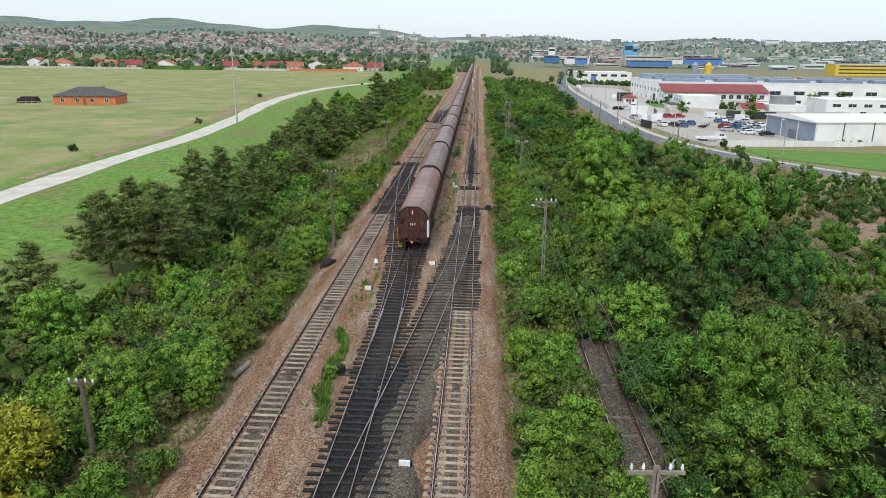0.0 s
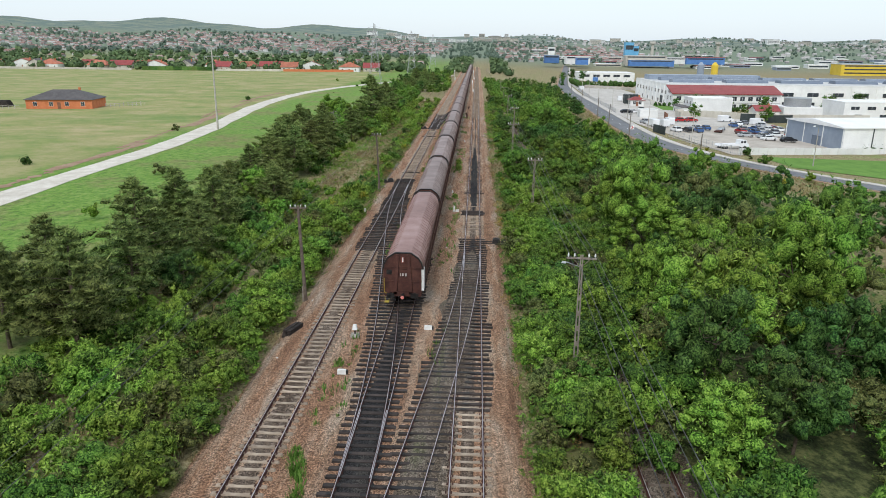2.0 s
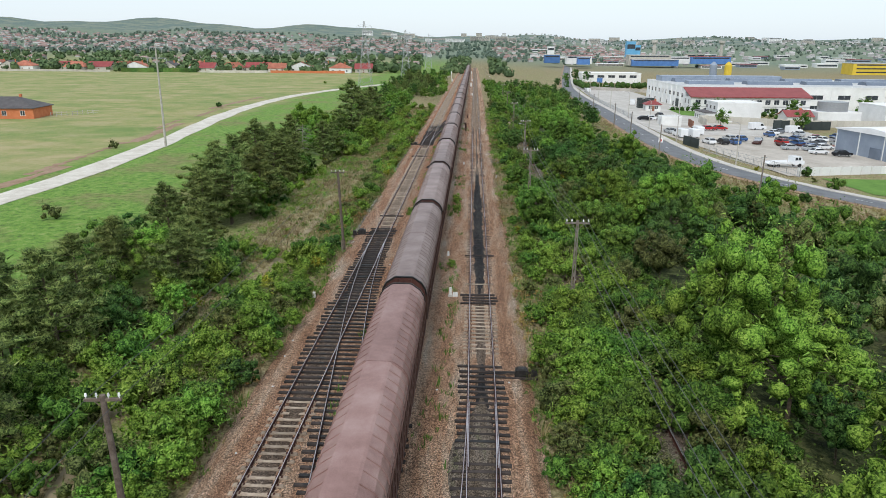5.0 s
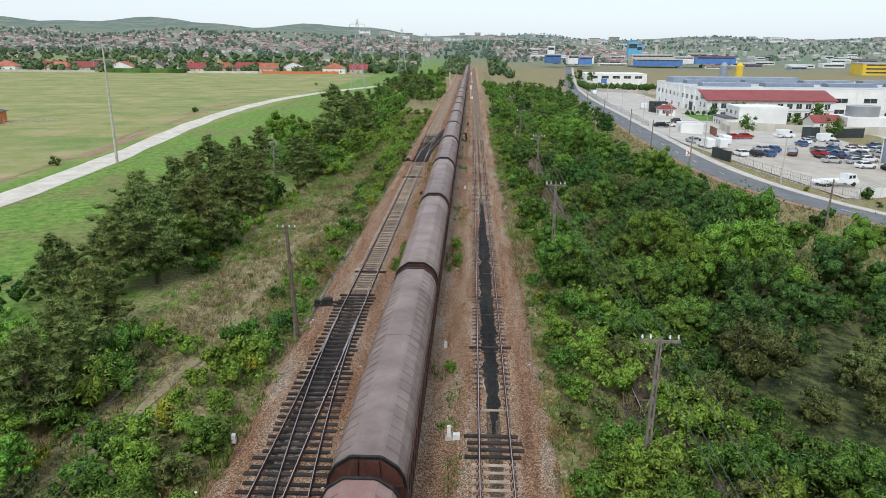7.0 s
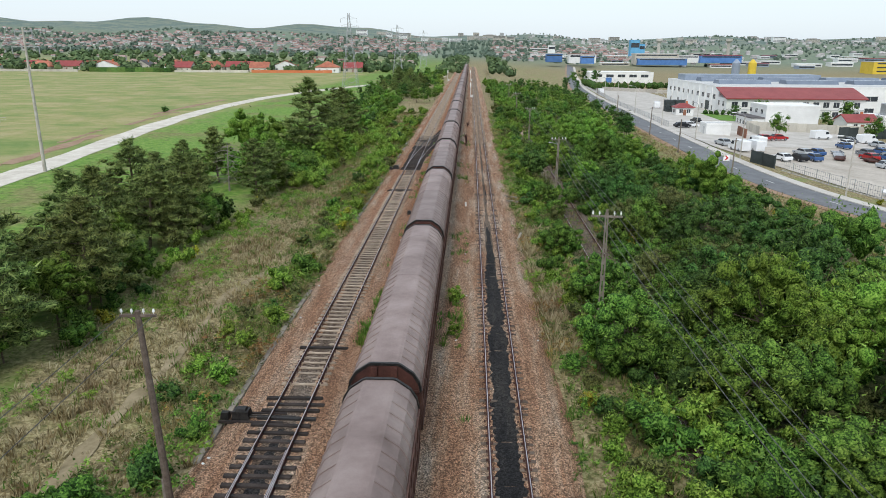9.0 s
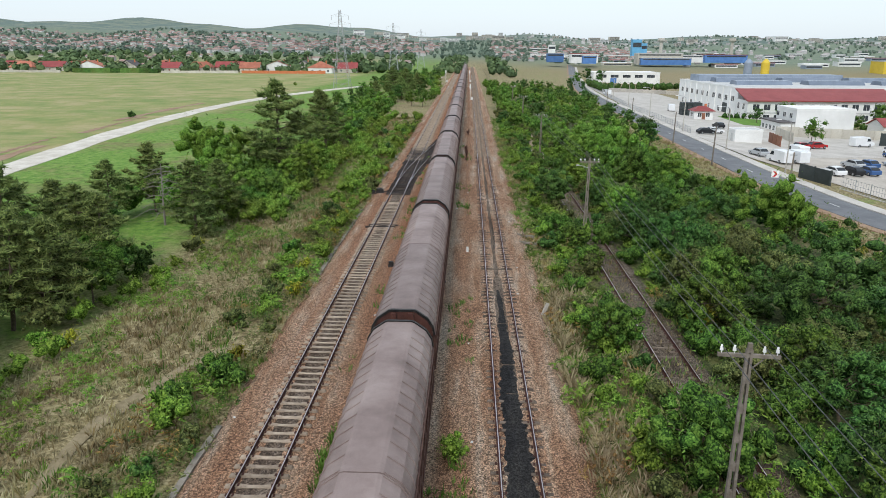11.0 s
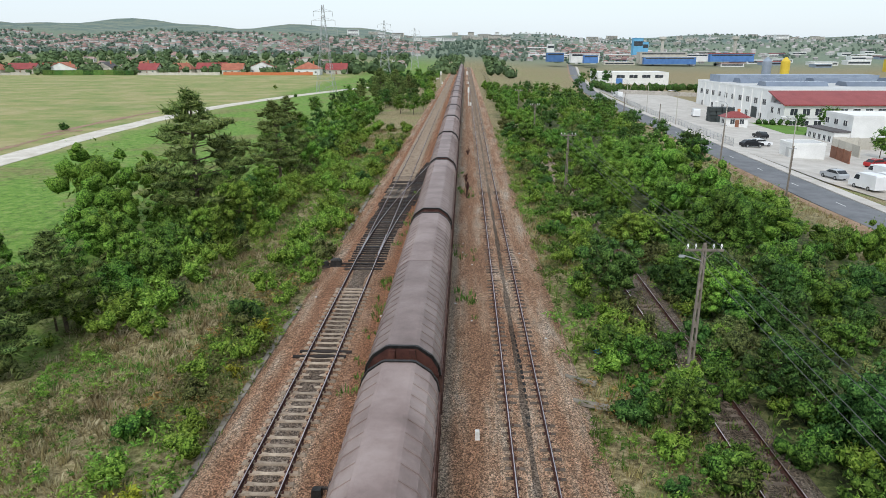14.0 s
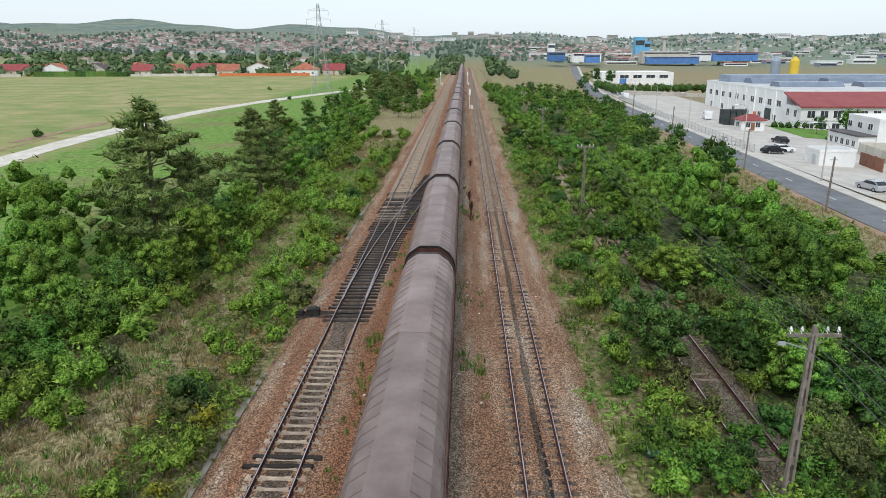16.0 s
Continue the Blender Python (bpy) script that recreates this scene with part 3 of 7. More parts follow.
ROOF = [(-1.43, 2.95), (-1.36, 3.32), (-1.12, 3.72), (-0.62, 4.08), (-0.5, 4.12), (0.5, 4.12), (0.62, 4.08), (1.12, 3.72), (1.36, 3.32), (1.43, 2.95)]


def wagon(roof_mat, label):
    """Sliding-wall goods wagon with a tall ribbed roof; its rear end stands at y = 0, rails at z = 0."""
    w = thing("goods_wagon", label, "railway wagon", "train wagons")
    y0, y1 = 0.62, L_WAGON - 0.62
    part("underframe", Shape().box(-1.25, 1.25, y0, y1, 0.95, 1.2).box(-0.25, 0.25, y0 + 3, y1 - 3, 0.55, 0.95).box(-1.3, -1.22, y0 + 4, y1 - 4, 0.7, 1.0).box(1.22, 1.3, y0 + 4, y1 - 4, 0.7, 1.0), "black_iron", w)
    # two sliding side doors on each side, with pressed ribs
    for sx in (-1, 1):
        for a, b in ((y0 + 0.08, (y0 + y1) / 2 - 0.05), ((y0 + y1) / 2 + 0.05, y1 - 0.08)):
            d = Shape()
            d.prism([(sx * 1.40, 1.2), (sx * 1.46, 1.2), (sx * 1.44, 2.97), (sx * 1.38, 2.97)], 'y', a, b)
            n = 12
            for i in range(n + 1):
                yy = a + 0.06 + (b - a - 0.16) * i / n
                d.prism([(sx * 1.44, 1.22), (sx * 1.51, 1.22), (sx * 1.49, 2.95), (sx * 1.43, 2.95)], 'y', yy, yy + 0.05)
            for zz in (1.22, 2.05, 2.88):
                d.box(min(sx * 1.45, sx * 1.5), max(sx * 1.45, sx * 1.5), a, b, zz, zz + 0.06)
            part("side_door", d, "wagon_brown", w, "ribbed brown sliding door")
    # roof in two halves, flat ridge sheet between sloping ribbed flanks
    for a, b in ((y0, (y0 + y1) / 2 - 0.03), ((y0 + y1) / 2 + 0.03, y1)):
        r = Shape()
        inner = [(u * 0.965, v - 0.06) for u, v in reversed(ROOF)]
        r.prism(ROOF + inner, 'y', a, b)
        n = 14
        for i in range(n + 1):
            yy = a + 0.05 + (b - a - 0.13) * i / n
            for sx in (-1, 1):
                k = [(sx * u, v) for u, v in ROOF[:4]]
                out = [(p[0] * 1.02, p[1] + 0.03) for p in k]
                r.prism(k + list(reversed(out)), 'y', yy, yy + 0.045)
        part("roof", r, roof_mat, w, "rounded dusty brown roof with ribbed flanks")
    for yy in (y0 - 0.04, y1 - 0.1):
        hoop = [(u * 1.03, v + 0.05) for u, v in ROOF]
        part("roof_hoop", Shape().prism(hoop + [(u * 0.98, v - 0.05) for u, v in reversed(ROOF)], 'y', yy, yy + 0.14), "black_iron", w)
    # end walls: sunk sheet, two leaning posts, beams
    for yy, s in ((y0, -1), (y1, 1)):
        e = Shape()
        wall = [(-1.38, 1.0), (1.38, 1.0)] + [(u * 0.97, v - 0.03) for u, v in reversed(ROOF)]
        e.prism(wall, 'y', yy - 0.02 if s < 0 else yy - 0.04, yy + 0.04 if s < 0 else yy + 0.02)
        part("end_wall", e, "wagon_end", w, "rust-red panelled end wall")
        f = yy + s * 0.02
        for sx in (-1, 1):
            p = Shape()
            a, b = sorted((f, f + s * 0.13))
            p.v += [(sx * 0.26, a, 4.02), (sx * 0.5, a, 4.02), (sx * 0.72, a, 1.0), (sx * 0.45, a, 1.0), (sx * 0.26, b, 4.02), (sx * 0.5, b, 4.02), (sx * 0.72, b, 1.0), (sx * 0.45, b, 1.0)]
            p.f += [(0, 1, 2, 3), (7, 6, 5, 4), (0, 4, 5, 1), (1, 5, 6, 2), (2, 6, 7, 3), (3, 7, 4, 0)]
            p.m += [0] * 6
            part("end_post", p, "wagon_end", w)
        a, b = sorted((f, f + s * 0.08))
        for zz in (1.95, 2.95):
            part("cross_beam", Shape().box(-1.38, 1.38, a, b, zz, zz + 0.09), "wagon_end", w)
        part("buffer_beam", Shape().box(-1.35, 1.35, a - 0.05, b + 0.05, 0.85, 1.18), "wagon_end", w, "rusty buffer beam")
        for sx in (-0.875, 0.875):
            bf = Shape().tube((sx, yy, 1.05), (sx, yy + s * 0.42, 1.05), 0.11, 0.11, 10)
            bf.tube((sx, yy + s * 0.42, 1.05), (sx, yy + s * 0.47, 1.05), 0.16, 0.16, 10)
            bf.box(sx - 0.28, sx + 0.28, *sorted((yy + s * 0.5, yy + s * 0.56)), 0.86, 1.22)
            part("buffer", bf, "black_iron", w, "black oblong buffer")
        part("coupling", Shape().box(-0.09, 0.09, *sorted((yy, yy + s * 0.5)), 0.92, 1.08).tube((0, yy + s * 0.45, 1.0), (0.02, yy + s * 0.5, 0.5), 0.05, 0.04, 6), "black_iron", w)
    # bogies
    for cy in (y0 + 2.9, y1 - 2.9):
        bogie = part("bogie", Shape().box(-1.05, -0.9, cy - 1.3, cy + 1.3, 0.4, 0.75).box(0.9, 1.05, cy - 1.3, cy + 1.3, 0.4, 0.75).box(-1.0, 1.0, cy - 0.25, cy + 0.25, 0.55, 0.9), "black_iron", w)
        for wy in (-0.9, 0.9):
            ws = Shape().tube((-0.8, cy + wy, 0.46), (0.8, cy + wy, 0.46), 0.08, 0.08, 8)
            for sx in (-1, 1):
                ws.tube((sx * 0.69, cy + wy, 0.46), (sx * 0.82, cy + wy, 0.46), 0.46, 0.46, 18)
            part("wheelset", ws, "rust", bogie)
    return w


REAR = 91.5
last = wagon("roof_red", "brown sliding-wall goods wagon with a reddish roof, last of the train")
last.matrix_basis = pose(B_X, REAR, 0)
# rear fittings of the last wagon
part("tail_disc", Shape().tube((0, -0.0, 0.93), (0, -0.04, 0.93), 0.13, 0.13, 16), "lamp_red", last, "round pale red tail disc")
part("data_plate", Shape().box(-0.12, 0.12, 0.44, 0.455, 3.42, 3.9).box(-0.03, 0.05, 0.425, 0.44, 3.5, 3.84, 1), ["lamp_dull", "white_paint"], last, "rust-red plate with a pale hooked mark")
part("vent_opening", Shape().box(-1.2, -0.82, 0.55, 0.57, 2.5, 2.85), "black_iron", last)
part("handrail", Shape().tube((-1.36, 0.4, 1.2), (-1.36, 0.4, 2.15), 0.025, 0.025, 6).tube((-1.36, 0.4, 2.15), (-1.36, 0.6, 2.15), 0.025, 0.025, 6).tube((-1.36, 0.4, 1.2), (-1.2, 0.4, 1.1), 0.025, 0.025, 6), "yellow", last, "yellow shunter's handrail")
part("step", Shape().box(-1.35, -1.0, 0.25, 0.6, 0.42, 0.46).tube((-1.32, 0.5, 0.45), (-1.32, 0.5, 0.95), 0.02, 0.02, 6).tube((-1.03, 0.5, 0.45), (-1.03, 0.5, 0.95), 0.02, 0.02, 6), "yellow", last, "yellow footstep")
part("white_corner", Shape().box(1.46, 1.525, 0.66, 1.5, 1.25, 2.85).box(1.36, 1.45, 0.575, 0.598, 1.3, 2.9), "white_paint", last, "white painted corner panel")
grey = wagon("wagon_roof", "brown sliding-wall goods wagon with a dusty grey-brown roof")
grey.matrix_basis = pose(B_X, REAR + L_WAGON, 0)
for i in range(2, 26):
    copy_thing(grey, pose(B_X, REAR + i * L_WAGON, 0))
mark = Shape()
for k, wd in enumerate((0.05, 0.12, 0.12)):
    mark.box(-0.2 + 0.14 * k + 0.08 * (k > 1), -0.2 + 0.14 * k + 0.08 * (k > 1) + wd, 0.43, 0.445, 2.42, 2.64)
part("owner_mark", mark, "pale_mark", last, "faded white mark")


# ---------------- plants ----------------
ICO, COARSE = {}, {}


def ico(level=1):
    if level not in ICO:
        b = bmesh.new()
        bmesh.ops.create_icosphere(b, subdivisions=level, radius=1)
        ICO[level] = (np.array([v.co[:] for v in b.verts]), [tuple(v.index for v in f.verts) for f in b.faces])
        b.free()
    return ICO[level]


def leaf_quads(pos, nrm, length, width, droop=0.2, coarse=False, out=None, reach=0.35):
    """Pointed leaves (or, far off, rhombic sprays) at the points pos, facing nrm."""
    n = len(pos)
    r = rng.normal(size=(n, 3))
    tan = np.cross(nrm, r)
    tan /= np.linalg.norm(tan, axis=1, keepdims=True) + 1e-9
    if out is not None:
        tan = tan * (1 - 0.5 * reach) + out * reach
    tan[:, 2] -= droop
    bit = np.cross(nrm, tan)
    L = length * rng.uniform(0.6, 1.35, (n, 1))
    W = width * rng.uniform(0.65, 1.3, (n, 1))
    if coarse:
        v = np.stack([pos - tan * L * 0.5, pos + bit * W * 0.5 + nrm * W * 0.12, pos + tan * L * 0.5, pos - bit * W * 0.5 + nrm * W * 0.12], 1)
        return v.reshape(-1, 3), np.arange(4 * n).reshape(-1, 4)
    v = np.stack([pos - tan * L * 0.45 + bit * W * 0.55, pos + tan * L * 0.55 + nrm * W * 0.2, pos - tan * L * 0.45 - bit * W * 0.55], 1)
    return v.reshape(-1, 3), np.arange(3 * n).reshape(-1, 3)


def crown_mesh(name, clumps, leaves, length, width, mat, up=0.45, core=0.62, droop=0.1, flat=0.8, fine=1, reach=0.45, rough=0.45):
    """clumps: rows of (x, y, z, r). Leaves lie like shingles on the clumps, over a rough inner mass."""
    P, N, D = [], [], []
    mean = np.mean([c[3] for c in clumps])
    for x, y, z, r in clumps:
        k = max(6, int(leaves * (r / mean) ** 1.6))
        d = rng.normal(size=(k, 3))
        d[:, 2] += up
        d /= np.linalg.norm(d, axis=1, keepdims=True)
        P.append(np.array([x, y, z]) + d * np.array([r, r, r * flat]) * (0.5 + 0.95 * rng.uniform(0, 1, (k, 1)) ** 1.2))
        D.append(d)
        nn = d * 0.75 + np.array([0, 0, 0.35]) + rng.normal(size=(k, 3)) * rough
        N.append(nn / np.linalg.norm(nn, axis=1, keepdims=True))
    v, f = leaf_quads(np.concatenate(P), np.concatenate(N), length, width, droop, out=np.concatenate(D), reach=reach)
    iv, iff = ico(fine)
    vs, fs = [v], [tuple(q) for q in f.tolist()]
    n = len(v)
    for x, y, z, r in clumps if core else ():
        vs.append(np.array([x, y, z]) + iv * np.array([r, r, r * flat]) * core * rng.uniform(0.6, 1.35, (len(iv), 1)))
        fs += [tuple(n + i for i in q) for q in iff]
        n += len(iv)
    me = bpy.data.meshes.new(name)
    me.from_pydata(np.concatenate(vs).tolist(), [], fs)
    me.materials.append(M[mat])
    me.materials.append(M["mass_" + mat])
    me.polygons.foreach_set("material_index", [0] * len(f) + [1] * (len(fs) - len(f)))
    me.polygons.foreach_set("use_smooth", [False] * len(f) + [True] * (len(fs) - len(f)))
    return me


def branchy(clumps, h, r0, spread=0.5):
    """A tapered, slightly bent trunk with limbs to the larger clumps."""
    s = Shape()
    pts = [Vector((0, 0, -0.3)), Vector((rng.normal() * 0.08 * h * 0.3, rng.normal() * 0.03 * h, h * 0.3)), Vector((rng.normal() * 0.05 * h, rng.normal() * 0.05 * h, h * 0.62))]
    for i in range(2):
        s.tube(pts[i], pts[i + 1], r0 * (1 - 0.35 * i), r0 * (0.65 - 0.3 * i), 6)
    for x, y, z, r in clumps[::2]:
        a = pts[1].lerp(pts[2], rng.uniform(0, 0.9))
        s.tube(a, (x, y, z), r0 * 0.35, r0 * 0.1, 4)
    return s


def tree_proto(kind, h, w, n, leaves, length, width, mat, label, category="tree", name="tree", low=0.3):
    """A broad-leaved plant: h high, w wide; n clumps spread over an uneven dome, larger ones filling it."""
    clumps, mid = [], h * (low * 0.4 + 0.42)
    for i in range(n):
        u = (i + 0.5) / n
        zz = -0.45 + 1.4 * u
        c = math.sqrt(max(0.0, 1 - min(1, zz) ** 2))
        a = i * 2.4 + rng.normal() * 0.35
        out = rng.uniform(0.55, 1.06)
        r = (0.06 + 0.085 * rng.uniform() ** 1.3) * w * (1.0 if n > 30 else 1.35)
        clumps.append((math.cos(a) * c * 0.4 * w * out, math.sin(a) * c * 0.4 * w * out, mid + min(1, zz) * (h - mid) * 0.86 * out, r))
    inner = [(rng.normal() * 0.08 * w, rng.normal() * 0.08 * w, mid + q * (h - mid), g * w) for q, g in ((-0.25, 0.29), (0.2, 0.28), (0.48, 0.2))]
    if name == "weed_clump":
        inner = []
    t = thing(name, label, category, "")
    part("trunk", branchy(clumps, h, 0.014 * h + 0.03), "bark", t)
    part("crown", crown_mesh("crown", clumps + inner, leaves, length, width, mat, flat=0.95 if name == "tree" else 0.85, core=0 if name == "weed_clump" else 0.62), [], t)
    if name in ("tree", "bush"):
        COARSE[t.name] = crown_mesh("thicket", [(x, y, z, r * 1.42) for x, y, z, r in clumps[::3]] + inner[:2], leaves, length * 1.35, width * 1.5, mat, flat=0.95)
    return t


def pine_proto(h, w, lean, label):
    """A black pine: bare lower trunk, tiers of flat dark needle pads with gaps between."""
    s, pads = Shape(), []
    s.tube((0, 0, -0.3), (lean * 0.5, 0, h * 0.5), 0.02 * h, 0.014 * h, 7)
    s.tube((lean * 0.5, 0, h * 0.5), (lean, 0, h * 0.97), 0.014 * h, 0.004 * h, 6)
    z = h * 0.2
    while z < h * 0.97:
        u = (z / h - 0.2) / 0.77
        reach = 0.5 * w * max(0.07, (1 - u) ** 0.72 * min(1, 0.72 + 1.4 * u))
        k = max(4, int(7 - 3 * u))
        a0 = rng.uniform() * 6
        for i in range(k):
            a = a0 + 2 * math.pi * i / k + rng.normal() * 0.35
            rr = reach * rng.uniform(0.5, 1.2)
            tip = (lean * z / h + math.cos(a) * rr, math.sin(a) * rr, z + 0.22 * rr)
            s.tube((lean * z / h, 0, z), tip, 0.04, 0.012, 4)
            for q in (0.5, 0.8, 1.04):
                pads.append((lean * z / h + math.cos(a) * rr * q + rng.normal() * 0.15, math.sin(a) * rr * q + rng.normal() * 0.15, z + 0.26 * rr * q + 0.1 + rng.normal() * 0.12, 0.38 + 0.14 * rr * (1.2 - 0.6 * q)))
        z += h * 0.1 * (1.1 - 0.35 * u)
    pads.append((lean, 0, h * 0.96, 0.4))
    t = thing("pine", label, "pine tree", "")
    part("trunk", s, "bark", t)
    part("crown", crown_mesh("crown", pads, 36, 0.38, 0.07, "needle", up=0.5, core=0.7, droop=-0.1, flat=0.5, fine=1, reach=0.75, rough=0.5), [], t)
    return t


def bare_proto(h, label):
    """A dead pine: straight grey trunk with long, nearly level whorls of bare limbs."""
    s = Shape().tube((0, 0, -0.3), (0.15, 0.1, h), 0.13, 0.03, 7)
    for i in range(30):
        u = (i + 0.5) / 30
        z, a, n = h * (0.15 + 0.8 * u), i * 2.4 + rnd.gauss(0, 0.3), (3.6 - 2.4 * u) * rnd.uniform(0.6, 1.1)
        p, d = Vector((0.15 * z / h, 0.1 * z / h, z)), Vector((math.cos(a), math.sin(a), 0))
        m, q = p + d * n * 0.5 + Vector((0, 0, 0.1)), p + d * n + Vector((0, 0, -0.25 * n + 0.2))
        s.tube(p, m, 0.045, 0.03, 4, caps=False)
        s.tube(m, q, 0.03, 0.012, 4, caps=False)
        for k in range(6):
            o = p.lerp(m, 0.6 + 0.4 * rnd.random()) if k < 2 else m.lerp(q, rnd.random())
            e = d.cross(Vector((0, 0, 1))) * rnd.choice((-1, 1)) + d * 0.7 + Vector((0, 0, rnd.gauss(-0.1, 0.25)))
            s.tube(o, o + e * rnd.uniform(0.3, 0.8), 0.014, 0.006, 3, caps=False)
    t = thing("dead_tree", label, "dead tree", "")
    part("trunk", s, "twig", t, "bare grey trunk and twigs")
    return t


TREES = [tree_proto("r", 5.6, 6.6, 52, 29, 0.22, 0.1, "leaf", "broad leafy green tree in the thicket beside the line"),
         tree_proto("r", 6.8, 7.0, 56, 29, 0.24, 0.09, "leaf_bright", "light green feathery-leaved tree in the thicket"),
         tree_proto("r", 4.8, 6.2, 48, 29, 0.22, 0.1, "leaf", "low spreading green tree in the thicket"),
         tree_proto("r", 5.2, 5.4, 46, 29, 0.19, 0.095, "leaf_dark", "dark green bushy tree in the thicket"),
         tree_proto("r", 4.2, 5.2, 44, 29, 0.19, 0.085, "leaf_olive", "olive-green shrubby tree in the thicket"),
         tree_proto("r", 4.8, 5.0, 44, 40, 0.22, 0.14, "leaf_yellow", "yellowing leafy tree on the bank")]
BUSHES = [tree_proto("b", 2.3, 3.2, 24, 30, 0.17, 0.08, "leaf", "green bush beside the track", "bush", "bush", 0.12),
          tree_proto("b", 2.7, 2.9, 24, 30, 0.18, 0.08, "leaf_bright", "bright green bush beside the track", "bush", "bush", 0.12),
          tree_proto("b", 1.8, 2.8, 22, 30, 0.16, 0.08, "leaf_dark", "dark green shrub beside the track", "bush", "bush", 0.12),
          tree_proto("b", 1.9, 2.6, 22, 30, 0.17, 0.06, "leaf_olive", "greyish olive shrub among dry grass", "bush", "bush", 0.1),
          tree_proto("b", 1.6, 1.9, 16, 26, 0.17, 0.08, "leaf_yellow", "yellow-green shrub among dry grass", "bush", "bush", 0.1)]
PINES = [pine_proto(7.2, 6.4, 0.2, "dark green pine with layered boughs in the meadow edge"),
         pine_proto(8.0, 7.4, -0.25, "tall dark pine with ragged boughs in the meadow edge"),
         pine_proto(6.2, 6.4, 0.1, "squat dark pine in the meadow edge")]
FAR = [tree_proto("f", 6.5, 5.5, 11, 34, 0.55, 0.3, "leaf", "green tree in the distance", "tree", "distant_tree", 0.25),
       tree_proto("f", 7.5, 5.0, 11, 34, 0.55, 0.3, "leaf_dark", "dark green tree in the distance", "tree", "distant_tree", 0.25),
       tree_proto("f", 5.0, 6.0, 11, 34, 0.55, 0.3, "leaf_bright", "light green tree in the distance", "tree", "distant_tree", 0.2)]
WAITING = []


def plant(proto, x, y, scale=1.0, sink=0.0, tall=1.0):
    WAITING.append((proto, Matrix.LocRotScale((x, y, land(x, y) - sink), Euler((rnd.gauss(0, 0.04), rnd.gauss(0, 0.04), rnd.uniform(0, 6.28))), (scale, scale, scale * tall))))


FOOT_LINE = [(-15.2, 168.0), (-16.9, 165.5), (-18.8, 159.2), (-18.2, 152.4), (-18.0, 147.8), (-18.3, 145.1), (-18.3, 141.3), (-18.2, 137.0), (-18.6, 131.0), (-19.6, 124.0), (-20.6, 116.0), (-20.2, 108.0), (-19.0, 100.0), (-18.6, 92.0), (-19.4, 84.0)]
FOOT = [(a + (c - a) * i / 6, b + (d - b) * i / 6) for (a, b), (c, d) in zip(FOOT_LINE, FOOT_LINE[1:]) for i in range(6)]


def trodden(x, y):
    """True on the footpath, and in the clearing round the dead tree."""
    return min(math.hypot(x - a, y - b) for a, b in FOOT) < (1.3 if y > 136 else 0.8) or (184 < y < 198.5 and abs(x + 31.3 - 0.496 * (196.7 - y)) < 1.7)


def settle(name, most, label):
    """Sets the waiting plants of one kind: the ones along the line as things, the rest grown together."""
    mine = sorted((w for w in WAITING if w[0].name.split(".")[0] == name and not trodden(*w[1].translation.xy)), key=lambda w: abs(w[1].translation.x + 4) + max(0, w[1].translation.y - 105) * 0.1 + max(0, w[1].translation.y - 250) * 0.4)
    first = {}
    for proto, m in mine[:most]:
        if proto in first:
            copy_thing(proto, m)
        else:
            first[proto] = m
    for proto, m in first.items():
        proto.matrix_basis = m
    rest = {}
    for proto, m in mine[most:]:
        me = COARSE.get(proto.name) or next(c for c in proto.children if c.name.startswith("crown")).data
        rest.setdefault(me.materials[0].name, []).append((me, m))
    for mat, found in rest.items():
        V, F, K, n = [], [], [], 0
        for me, m in found:
            K += [p.material_index for p in me.polygons]
            co = np.empty(len(me.vertices) * 3)
            me.vertices.foreach_get("co", co)
            r = np.array(m)
            V.append(co.reshape(-1, 3) @ r[:3, :3].T + r[:3, 3])
            F += [tuple(n + i for i in p.vertices) for p in me.polygons]
            n += len(me.vertices)
        big = bpy.data.meshes.new("thicket")
        big.from_pydata(np.concatenate(V).tolist(), [], F)
        big.materials.append(bpy.data.materials[mat])
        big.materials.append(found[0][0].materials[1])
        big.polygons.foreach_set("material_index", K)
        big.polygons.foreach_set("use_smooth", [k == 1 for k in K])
        tagged(new("thicket", big), label, "thicket", kind="stuff")


def road_x(y):
    """The road's middle line beside the yard, by the distance along the railway."""
    return float(np.interp(y, [120, 150, 164, 174, 184, 194, 205, 220, 240, 270, 300, 340, 370, 420, 480, 540, 700], [180, 105, 80, 67, 58, 51, 46.5, 44, 43.3, 44, 44.8, 46, 46.5, 48.5, 53, 60, 80]))


ROAD_PTS = [(road_x(y), y) for y in range(120, 441, 4)] + [(58 + 0.9 * i, 184 - 0.66 * i) for i in range(0, 110, 4)]


def scatter(x0, x1, y0, y1, gap, keep=lambda x, y: True):
    out, cell = [], {}
    for _ in range(int((x1 - x0) * (y1 - y0) / gap ** 2 * 4)):
        x, y = rnd.uniform(x0, x1), rnd.uniform(y0, y1)
        k = (int(x // gap), int(y // gap))
        if not keep(x, y) or any((x - a) ** 2 + (y - b) ** 2 < gap * gap for i in (-1, 0, 1) for j in (-1, 0, 1) for a, b in cell.get((k[0] + i, k[1] + j), ())):
            continue
        cell.setdefault(k, []).append((x, y))
        out.append((x, y))
    return out


